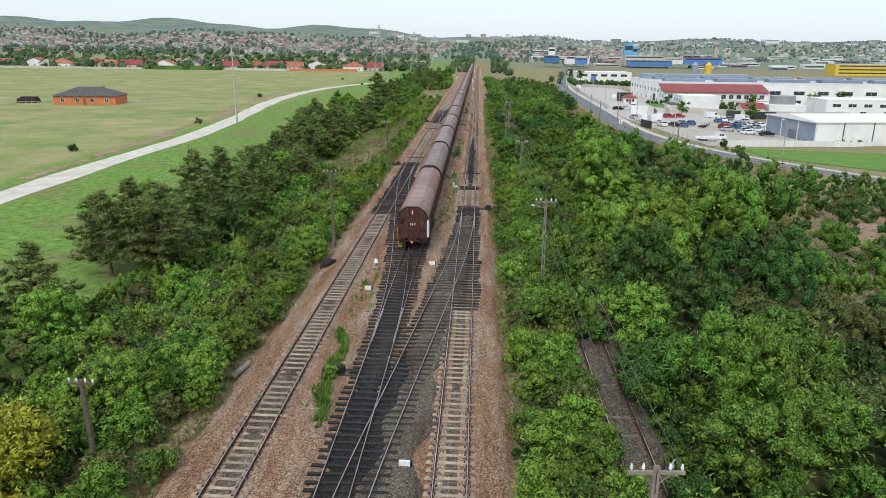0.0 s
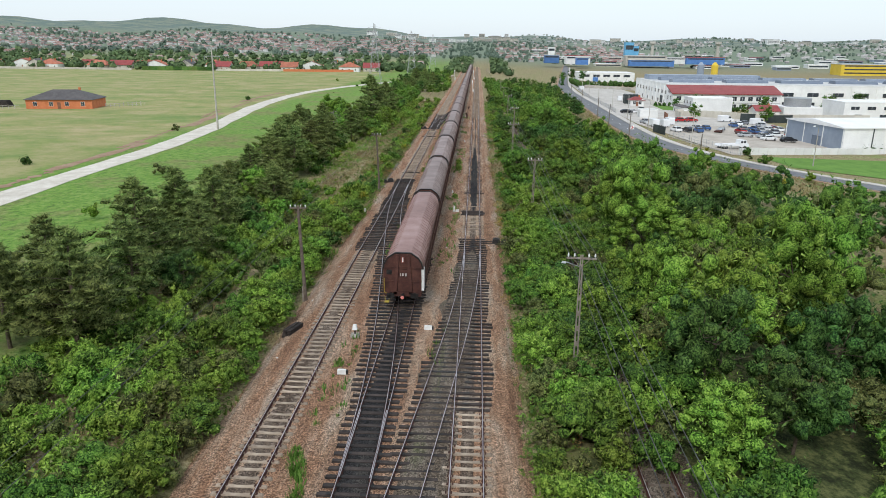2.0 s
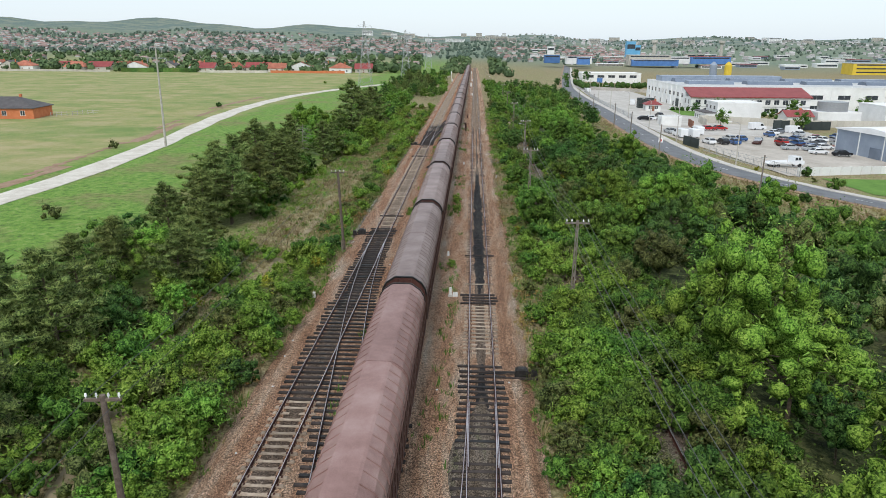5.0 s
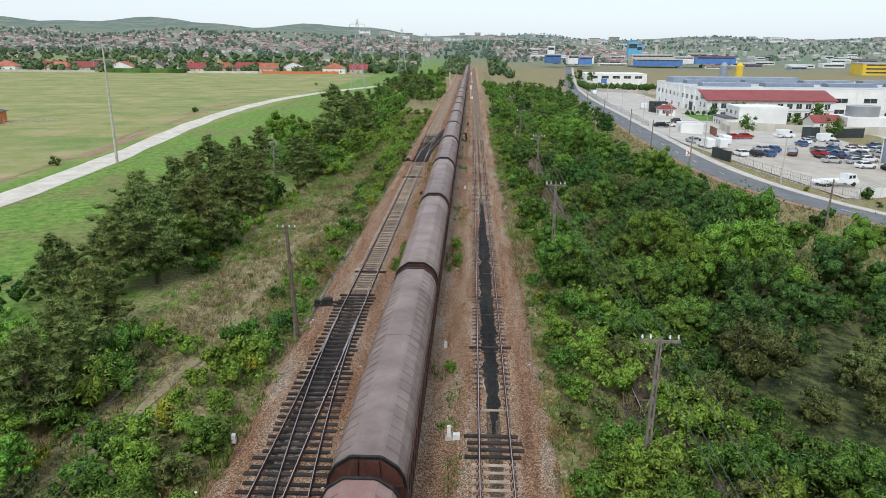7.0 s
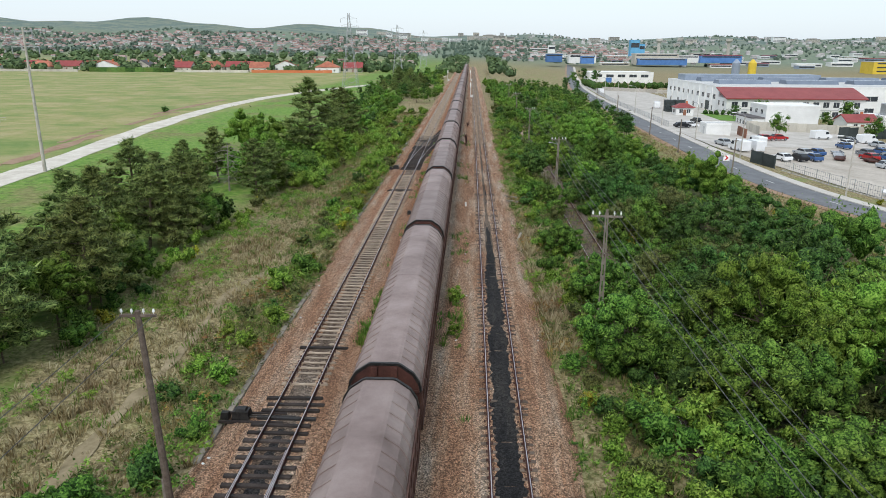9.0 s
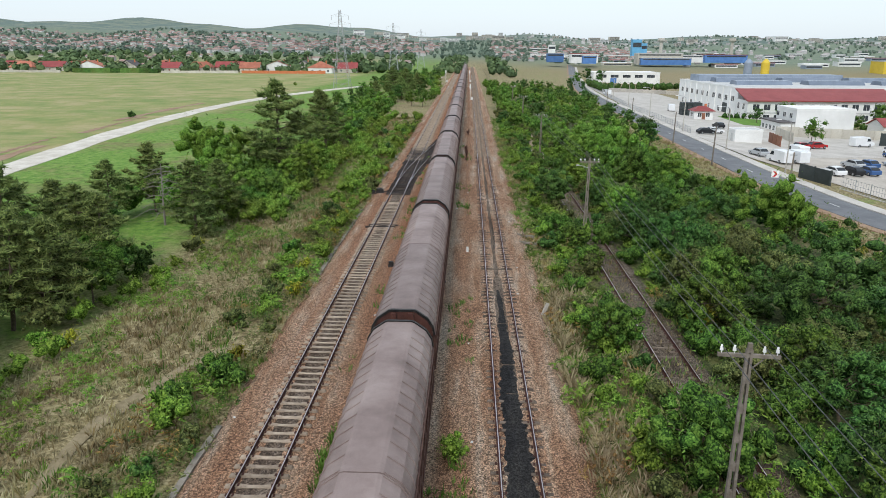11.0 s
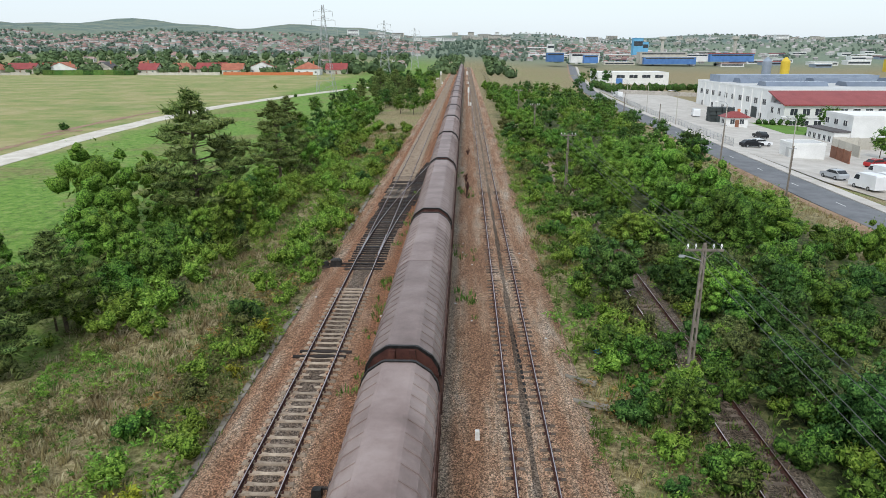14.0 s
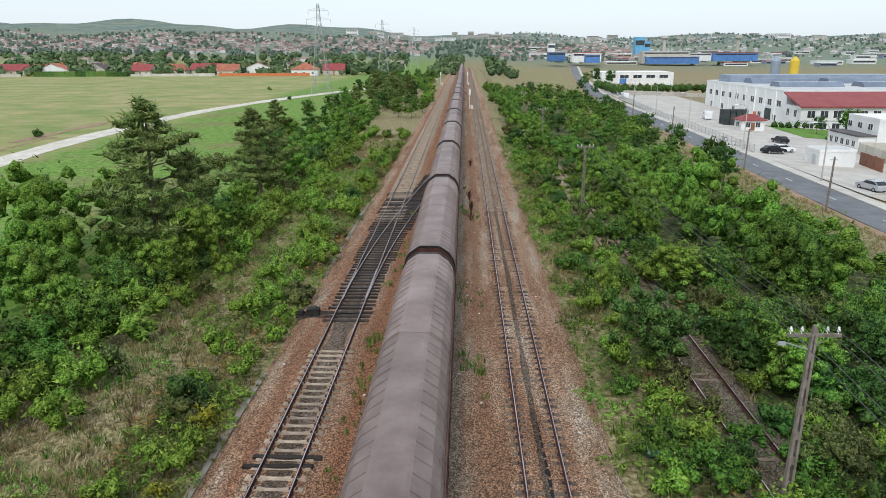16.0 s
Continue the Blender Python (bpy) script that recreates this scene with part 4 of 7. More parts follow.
def thicket():
    # dense wood between the siding and the road
    def inside(x, y):
        away = min(math.hypot(x - a, y - b) for a, b in ROAD_PTS)
        if away < 12.5 or (y > 150 and x > road_x(y)):
            return False
        if 95 < y < 208 and x > np.interp(y, [95, 130, 150, 165, 208], [64, 58, 46, 36, 33]) + 5 * noise.noise((x * 0.1, y * 0.1, 21)):
            return False
        if 165 < y < 200 and x < 11.4:
            return False
        if noise.noise((x * 0.07, y * 0.07, 4)) < -0.9:
            return False
        return not (x > 38 and y < 150 and noise.noise((x * 0.06, y * 0.06, 9)) < 0.05)
    for x, y in scatter(11.4, 62, 30, 262, 3.45, inside):
        k = noise.noise((x * 0.05, y * 0.05, 0)) + rnd.gauss(0, 0.35)
        k += 0.2 if y > 205 else -0.2 * (x > 17 or y > 160)
        proto = TREES[1] if k > 0.3 else TREES[0] if k > 0.08 else TREES[2] if k > -0.12 else TREES[3] if k > -0.5 else TREES[4]
        if (y < 87 and x > 12.8 or 114 < y < 150 and x > 16) and noise.noise((x * 0.09, y * 0.09, 31)) < -0.02:
            proto = rnd.choice((TREES[3], TREES[3], TREES[4]))
        sc = rnd.choice((0.5, 0.65, 0.8, 0.95, 1.1, 1.25)) * rnd.uniform(0.9, 1.1) * (0.75 if x < 13 else 1.0) * (0.85 if y > 150 else 1.0) * (0.75 if x > road_x(max(y, 185)) - 19 else 1.0)
        plant(proto, x, y, sc, 0.3, rnd.uniform(0.75, 1.3))
    for x, y in scatter(11.3, 24, 158, 216, 2.5):
        plant(rnd.choice((TREES[0], TREES[3], TREES[3], TREES[4], BUSHES[2], BUSHES[3])), x, y, rnd.uniform(0.5, 0.85), 0.25)
    for x, y in scatter(5.0, 40, 262, 430, 4.6, lambda x, y: x < road_x(y) - 10):
        plant(rnd.choice(TREES[:5] if x < 18 else FAR), x, y, rnd.uniform(0.55, 0.95), 0.3)
    for x, y in scatter(11.2, 34, 92, 230, 3.0, lambda x, y: inside(x, y) or (y > 145 and x < 33)):
        plant(rnd.choice((BUSHES[0], BUSHES[0], BUSHES[1], BUSHES[2], BUSHES[3])), x, y, rnd.uniform(0.6, 1.1), 0.15)
    for x, y in scatter(33, 62, 100, 208, 6.0, lambda x, y: min(math.hypot(x - a, y - b) for a, b in ROAD_PTS) > 6):
        plant(rnd.choice(BUSHES), x, y, rnd.uniform(0.5, 1.2), 0.2)
    for x, y in scatter(52, 78, 128, 152, 3.2, lambda x, y: min(math.hypot(x - a, y - b) for a, b in ROAD_PTS) > 7 and noise.noise((x * 0.1, y * 0.1, 2)) > -0.2):
        plant(rnd.choice((TREES[3], TREES[0])), x, y, rnd.uniform(0.5, 0.8), 0.2)
    # between the side track and the siding
    def cess(x, y):
        if abs(x - D_X) < 1.5 and (y < 72 or 164 < y < 190 or 199 < y < 214):
            return False
        dens = 0.97 if y < 150 else 0.8 if y < 160 else 0.55 if y < 176 else 0.95 if y < 200 else 0.9
        edge = 3.4 if y < 105 else 3.9 if y < 150 else 4.4
        if x > 11:
            return rnd.random() < 0.55
        return x > edge and rnd.random() < dens
    for x, y in scatter(3.3, 14.0, 40, 290, 1.65, cess):
        k = rnd.random()
        proto = BUSHES[1] if k < 0.34 else BUSHES[0] if k < 0.68 else BUSHES[2] if k < 0.85 else BUSHES[3]
        plant(proto, x, y, rnd.uniform(0.6, 1.15) * (1.25 if x > 4.6 and y < 112 else 1.1 if x > 5.5 and y < 150 else 0.8), 0.15)
    for x, y in scatter(3.9, 7.2, 44, 114, 1.5):
        if not (x > 6.6 and y < 74):
            plant(rnd.choice((BUSHES[0], BUSHES[1], BUSHES[1], BUSHES[3])), x, y, rnd.uniform(0.75, 1.3), 0.15)
    for x, y, sc in ((6.4, 203, 1.25), (5.6, 168, 0.9), (6.6, 148, 1.2), (7.0, 156, 1.1), (6.2, 95, 0.8), (11.6, 205, 0.9), (12.5, 152, 1.05), (11.5, 143, 1.1), (6.4, 187.5, 0.72), (6.0, 192.8, 0.6), (7.2, 183.6, 0.55)):
        plant(TREES[3] if sc > 1.2 else TREES[0], x, y, sc * 0.75, 0.2)


def left_bank():
    # bright bushes along the foot of the ballast, dry grass behind, pines and scrub towards the meadow
    def bank(x, y):
        n = noise.noise((x * 0.09, y * 0.06, 2))
        if y < 112:
            return True
        if y < 136:
            return x > -18.5 + 0.08 * (y - 112) or x < -21 or n > 0.2
        if y < 196:
            return (x > -16.4 and rnd.random() < 0.62) or (x < -24.5 and n > -0.2) or n > (0.3 if y > 172 else 0.5)
        if y < 236:
            return (x > -16.2 and rnd.random() < 0.55) or n > (-0.02 if x > -20 else -0.4)
        return n > -0.4
    for x, y in scatter(-27, -13.3, 36, 300, 1.75, bank):
        k = rnd.random()
        k = k * (0.8 if y < 112 else 1) if y < 196 else 0.25 + 0.55 * k
        proto = BUSHES[0] if k < 0.2 else BUSHES[1] if k < 0.66 else BUSHES[2] if k < 0.7 else BUSHES[3] if k < 0.92 else BUSHES[4]
        plant(proto, x, y, rnd.uniform(0.55, 1.1) * (1.1 if y < 136 else 0.85 if y < 196 else 1.0), 0.15)
    for x, y in scatter(-22, -13.4, 40, 126, 1.6, lambda x, y: noise.noise((x * 0.12, y * 0.09, 23)) > -0.3):
        plant(rnd.choice((BUSHES[0], BUSHES[1], BUSHES[1], BUSHES[3])), x, y, rnd.uniform(0.6, 1.05), 0.15)
    for x, y in scatter(-25, -16.5, 38, 126, 4.4, lambda x, y: noise.noise((x * 0.1, y * 0.08, 12)) > -0.2):
        plant(rnd.choice((TREES[0], TREES[2], TREES[1], TREES[4])), x, y, rnd.uniform(0.4, 0.62), 0.2)
    for x, y in scatter(-37, -23, 40, 330, 4.0, lambda x, y: not (x > -26.5 and 128 < y < 204) and noise.noise((x * 0.08, y * 0.05, 6)) > -0.25 and x > -34 - 3 * math.sin(y * 0.05)):
        k = rnd.random()
        proto = TREES[3] if k < 0.15 else TREES[4] if k < 0.35 else TREES[0] if k < 0.7 else TREES[1] if k < 0.85 else TREES[2]
        plant(proto, x, y, rnd.uniform(0.55, 0.85), 0.2)
    for x, y in scatter(-34, -23, 80, 200, 4.6, lambda x, y: x < -23.5 - (2.2 if 134 < y < 202 else 0) and x > -32 - 2 * math.sin(y * 0.09)):
        plant(rnd.choice(PINES), x, y, rnd.uniform(0.8, 1.12), 0.1)
    for x, y, sc in ((-26.7, 62, 0.9), (-29, 72, 0.85), (-26.7, 87.2, 1.15), (-31, 113.3, 1.05), (-26.7, 221.4, 1.58), (-25.2, 244.6, 1.25), (-37, 296, 0.9), (-24, 360, 1.2), (-27, 366, 1.3), (-22, 372, 1.1), (-29, 378, 1.2), (-25, 386, 1.2), (-31, 352, 0.9), (-26, 395, 1.1), (-22, 402, 1.0)):
        plant(PINES[1] if sc > 1.22 else rnd.choice(PINES), x, y, sc, 0.1)
    for x, y, sc in ((-27.8, 148, 1.0), (-31.5, 153, 1.1), (-29.2, 159, 1.05), (-33, 166, 1.1), (-29.6, 171, 0.95), (-33.8, 178, 1.1), (-30.2, 181, 0.9), (-35.5, 187, 1.0)):
        plant(rnd.choice(PINES), x, y, sc, 0.1)
    for x, y, sc in ((-34.5, 173, 0.8), (-37, 179, 0.85), (-33, 184, 0.6), (-38, 188, 0.85), (-36, 194, 0.75), (-27.2, 186, 0.5), (-39, 183, 0.8)):
        plant(rnd.choice((TREES[0], TREES[3], TREES[4])), x, y, sc, 0.2)
    for x, y, sc in ((-36.9, 223.6, 1.2), (-33, 217, 0.95), (-35, 232, 0.9), (-31, 230, 0.8)):
        plant(TREES[1], x, y, sc, 0.1)
    for x, y, sc in ((-28, 179, 0.8), (-30.5, 182.5, 0.75), (-27, 175.5, 0.7), (-33.5, 186, 0.8), (-36, 190, 0.7)):
        plant(TREES[0], x, y, sc, 0.2)
    for x, y, sc in ((-34.5, 202, 1.0), (-37, 198, 0.85)):
        plant(PINES[0], x, y, sc, 0.1)
    for x, y in scatter(-37, -22.5, 196, 228, 3.4):
        plant(rnd.choice((TREES[1], TREES[1], TREES[0], TREES[2])), x, y, rnd.uniform(0.5, 0.82), 0.2)
    bare_proto(6.0, "dead grey leafless pine among green bushes").matrix_basis = pose(-31.3, 196.7, land(-31.3, 196.7))
    plant(TREES[1], -19.8, 101, 0.7)
    for x, y, sc in ((-18.6, 54.5, 1.0), (-17.2, 51.0, 0.75), (-21.5, 58, 0.7)):
        plant(TREES[5], x, y, sc, 0.2)
    for x, y in scatter(-42, -13, 330, 560, 5.2, lambda x, y: noise.noise((x * 0.05, y * 0.03, 7)) > -0.2 and x < -13 - (4 if y > 420 else 0)):
        plant(rnd.choice(FAR), x, y, rnd.uniform(0.45, 0.9), 0.3)
    # lone shrubs in the meadow and beside the dirt road
    for x, y, sc in ((-2.6, 157, 0.5), (-2.5, 151.5, 0.4), (-2.4, 131, 0.35), (-7.3, 66, 0.4), (-12.8, 117, 0.6)):
        plant(BUSHES[1], x, y, sc, -0.25)
    for x, y, sc in ((11.7, 172, 1.3), (-13.7, 196.5, 0.9), (-13.4, 176, 0.8), (-14.2, 131, 0.9), (4.2, 144, 0.7)):
        plant(BUSHES[4], x, y, sc, 0.1)
    for x, y in ((-74.8, 155.6), (-49, 149), (-79, 443), (-44, 120), (-70.5, 205), (-84, 300), (-60, 398)):
        plant(rnd.choice(BUSHES[:4]), x, y, rnd.uniform(0.5, 1.0), 0.1)


WEEDS = [tree_proto("w", 0.9, 1.2, 4, 16, 0.16, 0.07, "leaf_bright", "", "weed", "weed_clump", 0.2),
         tree_proto("w", 0.8, 1.3, 4, 16, 0.16, 0.06, "leaf_olive", "", "weed", "weed_clump", 0.2),
         tree_proto("w", 1.0, 1.1, 4, 16, 0.16, 0.06, "leaf_rust", "", "weed", "weed_clump", 0.2),
         tree_proto("w", 0.8, 1.2, 4, 16, 0.16, 0.07, "leaf", "", "weed", "weed_clump", 0.2)]


def weeds():
    """Low herbs on the bank, in the cess and under the thicket."""
    for n, x0, x1, y0, y1 in ((900, -26, -12.9, 44, 128), (2300, -26, -12.9, 128, 200), (2300, -24, -12.9, 186, 270), (1500, 2.7, 7.6, 60, 270), (400, 10.4, 15, 60, 260), (300, 20, 42, 140, 290)):
        for _ in range(n):
            x, y = rnd.uniform(x0, x1), rnd.uniform(y0, y1)
            if x > 19 and not 5 < road_x(max(y, 185)) - x < 17:
                continue
            k = noise.noise((x * 0.2, y * 0.15, 15)) + rnd.gauss(0, 0.2)
            if x < -16.8 and 138 < y < 214 and k < (0.12 if y < 176 else -0.12):
                continue
            plant(WEEDS[0] if k > 0.2 else WEEDS[3] if k > -0.02 else WEEDS[1] if k > -0.38 else WEEDS[2], x, y, rnd.uniform(0.45, 1.1) * (1.35 if x > -17 else 1.0), 0.05, rnd.uniform(0.6, 1.0))


thicket()
left_bank()
weeds()


# grasses and weeds that nobody could count
def tufts(name, pts, height, width, blades, mat, label, category, flare=0.5):
    V, F = [], []
    for x, y in pts:
        z = land(x, y) - 0.02 if not (-12.6 < x < 2.6) else -0.21
        k = rnd.randint(max(3, blades - 4), blades + 4)
        sc = rnd.uniform(0.5, 1.3)
        for _ in range(k):
            a, r = rnd.uniform(0, 6.28), rnd.uniform(0, 0.3) * sc
            bx, by = x + math.cos(a) * r, y + math.sin(a) * r
            h, lean = height * sc * rnd.uniform(0.6, 1.2), rnd.uniform(0.1, flare) * height * sc
            w = width * rnd.uniform(0.6, 1.4)
            c, s = math.cos(a + 1.57) * w, math.sin(a + 1.57) * w
            n = len(V)
            V += [(bx - c, by - s, z), (bx + c, by + s, z), (bx + math.cos(a) * lean * 0.4 + c * 0.6, by + math.sin(a) * lean * 0.4 + s * 0.6, z + h * 0.65), (bx + math.cos(a) * lean, by + math.sin(a) * lean, z + h)]
            F.append((n, n + 1, n + 2, n + 3))
    sh = Shape()
    sh.v, sh.f, sh.m = V, F, [0] * len(F)
    return solid(name, sh, mat, label, category, kind="stuff")


def zone(n, x0, x1, y0, y1, test=lambda x, y: True):
    out = []
    while len(out) < n:
        x, y = rnd.uniform(x0, x1), rnd.uniform(y0, y1)
        if test(x, y):
            out.append((x, y))
    return out


tufts("dry_grass", zone(4200, -24, -12.9, 46, 300, lambda x, y: noise.noise((x * 0.15, y * 0.12, 3)) > -0.15 and min(math.hypot(x - a, y - b) for a, b in FOOT) > 0.45), 0.5, 0.02, 10, "straw", "straw-coloured dry grass on the bank", "dry grass")
tufts("dry_grass", zone(1100, 2.9, 8, 100, 260, lambda x, y: noise.noise((x * 0.2, y * 0.1, 8)) > -0.1), 0.45, 0.022, 11, "straw", "straw-coloured dry grass beside the side track", "dry grass")
tufts("green_grass", zone(2600, -26, -12.7, 46, 300, lambda x, y: noise.noise((x * 0.15, y * 0.12, 5)) > 0.0), 0.4, 0.03, 10, "grass", "green grass and weeds on the bank", "grass")
tufts("green_grass", zone(2000, 2.7, 11, 46, 300, lambda x, y: abs(x - D_X) > 1.6), 0.4, 0.03, 10, "grass", "green grass and weeds beside the side track", "grass")
tufts("dry_grass", zone(2600, -25.5, -15.5, 134, 214, lambda x, y: min(math.hypot(x - a, y - b) for a, b in FOOT) > 0.38), 0.34, 0.03, 9, "pale_straw", "pale dry grass on the open bank", "dry grass", 0.9)
tufts("tall_dry_grass", zone(420, 2.9, 7.2, 150, 177, lambda x, y: noise.noise((x * 0.25, y * 0.2, 12)) > -0.1), 0.75, 0.022, 12, "pale_straw", "tall tan grass beside the side track", "dry grass", 0.6)
tufts("siding_grass", zone(700, 7.3, 10.5, 72, 216), 0.35, 0.03, 9, "grass", "green grass between the siding's sleepers", "grass")
tufts("siding_grass", zone(350, 7.3, 10.5, 120, 216), 0.4, 0.025, 9, "straw", "dry grass between the siding's sleepers", "dry grass")
tufts("track_weeds", zone(260, -8.6, -1.2, 54, 250, lambda x, y: (abs(x + 7.4) < 0.8 or abs(x + 2.6) < 0.9) and noise.noise((x * 0.3, y * 0.12, 5)) > 0.22), 0.35, 0.03, 9, "grass", "green weeds growing in the ballast", "weeds")
tufts("grass_patch", zone(200, -8.1, -6.7, 143, 161, lambda x, y: noise.noise((x, y * 0.3, 1)) > 0.05 + 0.2 * abs(x + 7.4)) + zone(200, -8.3, -6.7, 60, 74, lambda x, y: noise.noise((x * 0.9, y * 0.3, 6)) > 0.08 + 0.25 * abs(x + 7.5)) + zone(30, -3.2, -2.0, 149, 158, lambda x, y: noise.noise((x, y * 0.5, 4)) > 0.0) + zone(80, -13.6, -12.4, 118, 128), 0.32, 0.03, 12, "grass", "bright green grass patches between the tracks", "grass")
tufts("roadside_grass", zone(3000, 26, 62, 105, 300, lambda x, y: 3.6 < road_x(y) - x < (12 if y > 208 else 40) and (y > 208 or x > 32) and min(math.hypot(x - a, y - b) for a, b in ROAD_PTS) > 4.2), 0.5, 0.03, 9, "straw", "dry grass along the road", "dry grass")


# ---------------- roads and yards ----------------
M["asphalt"] = surface("worn_asphalt", (0.12, 0.125, 0.135), (0.19, 0.195, 0.205), 0.4, 0.85, bump=0.2, fine=12, spread=0)
M["chalk"] = surface("pale_gravel", (0.48, 0.43, 0.36), (0.68, 0.64, 0.57), 0.5, 0.95, fine=6, spread=0)
M["yard"] = surface("yard_gravel", (0.36, 0.32, 0.27), (0.54, 0.49, 0.43), 0.12, 0.95, fine=2, spread=0)
M["paving"] = surface("paving_concrete", (0.40, 0.37, 0.33), (0.55, 0.52, 0.48), 0.3, 0.9, spread=0.1)
M["lawn"] = surface("mown_lawn", (0.085, 0.18, 0.025), (0.14, 0.27, 0.042), 0.3, 0.95, fine=5, spread=0)
M["road_line"] = surface("road_paint", (0.6, 0.6, 0.58), (0.75, 0.75, 0.73), 3, 0.8, spread=0)
M["path"] = surface("trodden_earth", (0.2, 0.16, 0.09), (0.33, 0.27, 0.17), 0.9, 0.95, fine=4, spread=0)
M["earth"] = surface("bare_earth", (0.24, 0.15, 0.09), (0.36, 0.25, 0.17), 0.4, 0.95, fine=3, spread=0)


def ribbon(name, line, left, right, lift, mats, label, category, kind="structure", thick=0.0, wob=0.0):
    """A band along a plan line, laid on the land."""
    pts, out = [Vector((*p, 0)) for p in line], []
    for a, b in zip(pts, pts[1:]):
        n = max(1, int((b - a).length / (0.8 if right - left < 1 else 4)))
        out += [a.lerp(b, i / n) for i in range(n)]
    out.append(pts[-1])
    for _ in range(2 if right - left < 1 else 6):
        out = [out[0]] + [(out[i - 1] + out[i] * 2 + out[i + 1]) / 4 for i in range(1, len(out) - 1)] + [out[-1]]
    s = Shape()
    for i, p in enumerate(out):
        d = (out[min(i + 1, len(out) - 1)] - out[max(i - 1, 0)]).normalized()
        n = Vector((d.y, -d.x, 0))
        j = wob * noise.noise((i * 0.35, left, 1))
        for k, (o, dz) in enumerate(((left + j, -thick), (left + j, 0), ((left + right) / 2, 0.03), (right - j, 0), (right - j, -thick))):
            q = p + n * o
            s.v.append((q.x, q.y, land(q.x, q.y) + lift + dz))
    for i in range(len(out) - 1):
        for k in range(4):
            s.f.append((5 * i + k, 5 * i + k + 1, 5 * i + k + 6, 5 * i + k + 5))
            s.m.append(0)
    return solid(name, s, mats, label, category, kind=kind), out


ROAD = [(190, 118), (140, 134), (105, 150), (80, 164), (67, 174), (58, 184), (51, 194), (46.5, 205), (44, 220), (43.3, 240), (44, 270), (44.8, 300), (46, 340), (46.5, 370), (48.5, 420), (53, 480), (60, 540), (80, 700), (120, 1000)]
_, middle = ribbon("road", ROAD, -3.1, 3.1, 0.14, "asphalt", "grey asphalt road curving past the yards", "road", thick=0.3)
ribbon("pavement", ROAD, 3.3, 5.4, 0.2, "paving", "dusty concrete pavement beside the road", "pavement", thick=0.35)
ribbon("verge", ROAD, -4.6, -3.1, 0.1, "earth", "bare earth road verge", "verge", thick=0.3, wob=0.5)
for a, b in zip(middle[2::3], middle[3::3]):
    d = (b - a).normalized()
    n = Vector((d.y, -d.x, 0)) * 0.08
    e = a + d * 2.4
    s = Shape().face([(*(p.xy), land(p.x, p.y) + 0.184) for p in (a - n, e - n, e + n, a + n)])
    solid("lane_dash", s, "road_line", "white painted lane dash on asphalt", "road marking", "lane dashes")
DIRT = [(-50, -20), (-56, 40), (-59, 90), (-61.5, 120), (-62.2, 145), (-61.6, 178), (-65, 216), (-71.5, 262), (-74.2, 292), (-74.8, 325), (-73, 356), (-66, 390), (-57, 420), (-43, 459), (-32, 490), (-18, 540)]
ribbon("dirt_road", DIRT, -2.5, 2.5, 0.06, "chalk", "pale white gravel farm road across the meadow", "dirt road", thick=0.1, wob=0.5)
for off, y0, y1, w in ((-6, 150, 184, 1.5), (-8, 176, 214, 1.1), (-6.5, 214, 250, 1.7), (-9, 238, 262, 0.8), (-7, 268, 300, 1.2), (-10, 292, 345, 1.6), (-5, 128, 150, 1.3)):
    line = [(float(np.interp(y, [p[1] for p in DIRT], [p[0] for p in DIRT])) + off, y) for y in np.linspace(y0, y1, 9)]
    ribbon("earth_strip", line, -w * 0.2, w * 0.5, 0.04, "earth", "bare reddish earth beside the gravel road", "earth", wob=w * 2.2)
ribbon("footpath", [(a + 0.35 * noise.noise((b * 0.17, 3, 1)), b) for a, b in FOOT], -0.34, 0.34, 0.05, "path", "trodden footpath through dry grass", "footpath", wob=0.42)


def slab(name, corners, lift, mats, label, category, step=8):
    (x0, y0), (x1, y1), (x2, y2), (x3, y3) = corners
    s, n = Shape(), step
    for j in range(n + 1):
        for i in range(n + 1):
            u, v = i / n, j / n
            x = (x0 * (1 - u) + x1 * u) * (1 - v) + (x3 * (1 - u) + x2 * u) * v
            y = (y0 * (1 - u) + y1 * u) * (1 - v) + (y3 * (1 - u) + y2 * u) * v
            s.v.append((x, y, land(x, y) + lift))
    k = n + 1
    s.f = [(j * k + i, j * k + i + 1, (j + 1) * k + i + 1, (j + 1) * k + i) for j in range(n) for i in range(n)]
    s.m = [0] * len(s.f)
    return solid(name, s, mats, label, category, kind="structure")


slab("car_yard", [(58, 203), (150, 250), (150, 306), (50, 262)], 0.1, "yard", "pale dusty gravel of the car yard", "yard")
slab("factory_yard", [(50, 262), (150, 306), (150, 366), (51, 366)], 0.12, "paving", "pale concrete factory yard", "yard")
slab("loading_yard", [(51.5, 366), (88, 366), (92, 520), (62, 520)], 0.12, "paving", "pale concrete loading yard", "yard")
slab("corner_lawn", [(66, 189), (190, 136), (200, 240), (64, 203)], 0.08, "lawn", "bright green lawn by the road bend", "lawn")
slab("factory_lawn", [(76, 334), (84, 334), (112, 350), (78, 362)], 0.16, "lawn", "green lawn before the factory", "lawn")
slab("bare_patch", [(44, 108), (58, 112), (72, 142), (54, 140)], 0.06, "earth", "bare brown earth with sparse weeds", "earth")

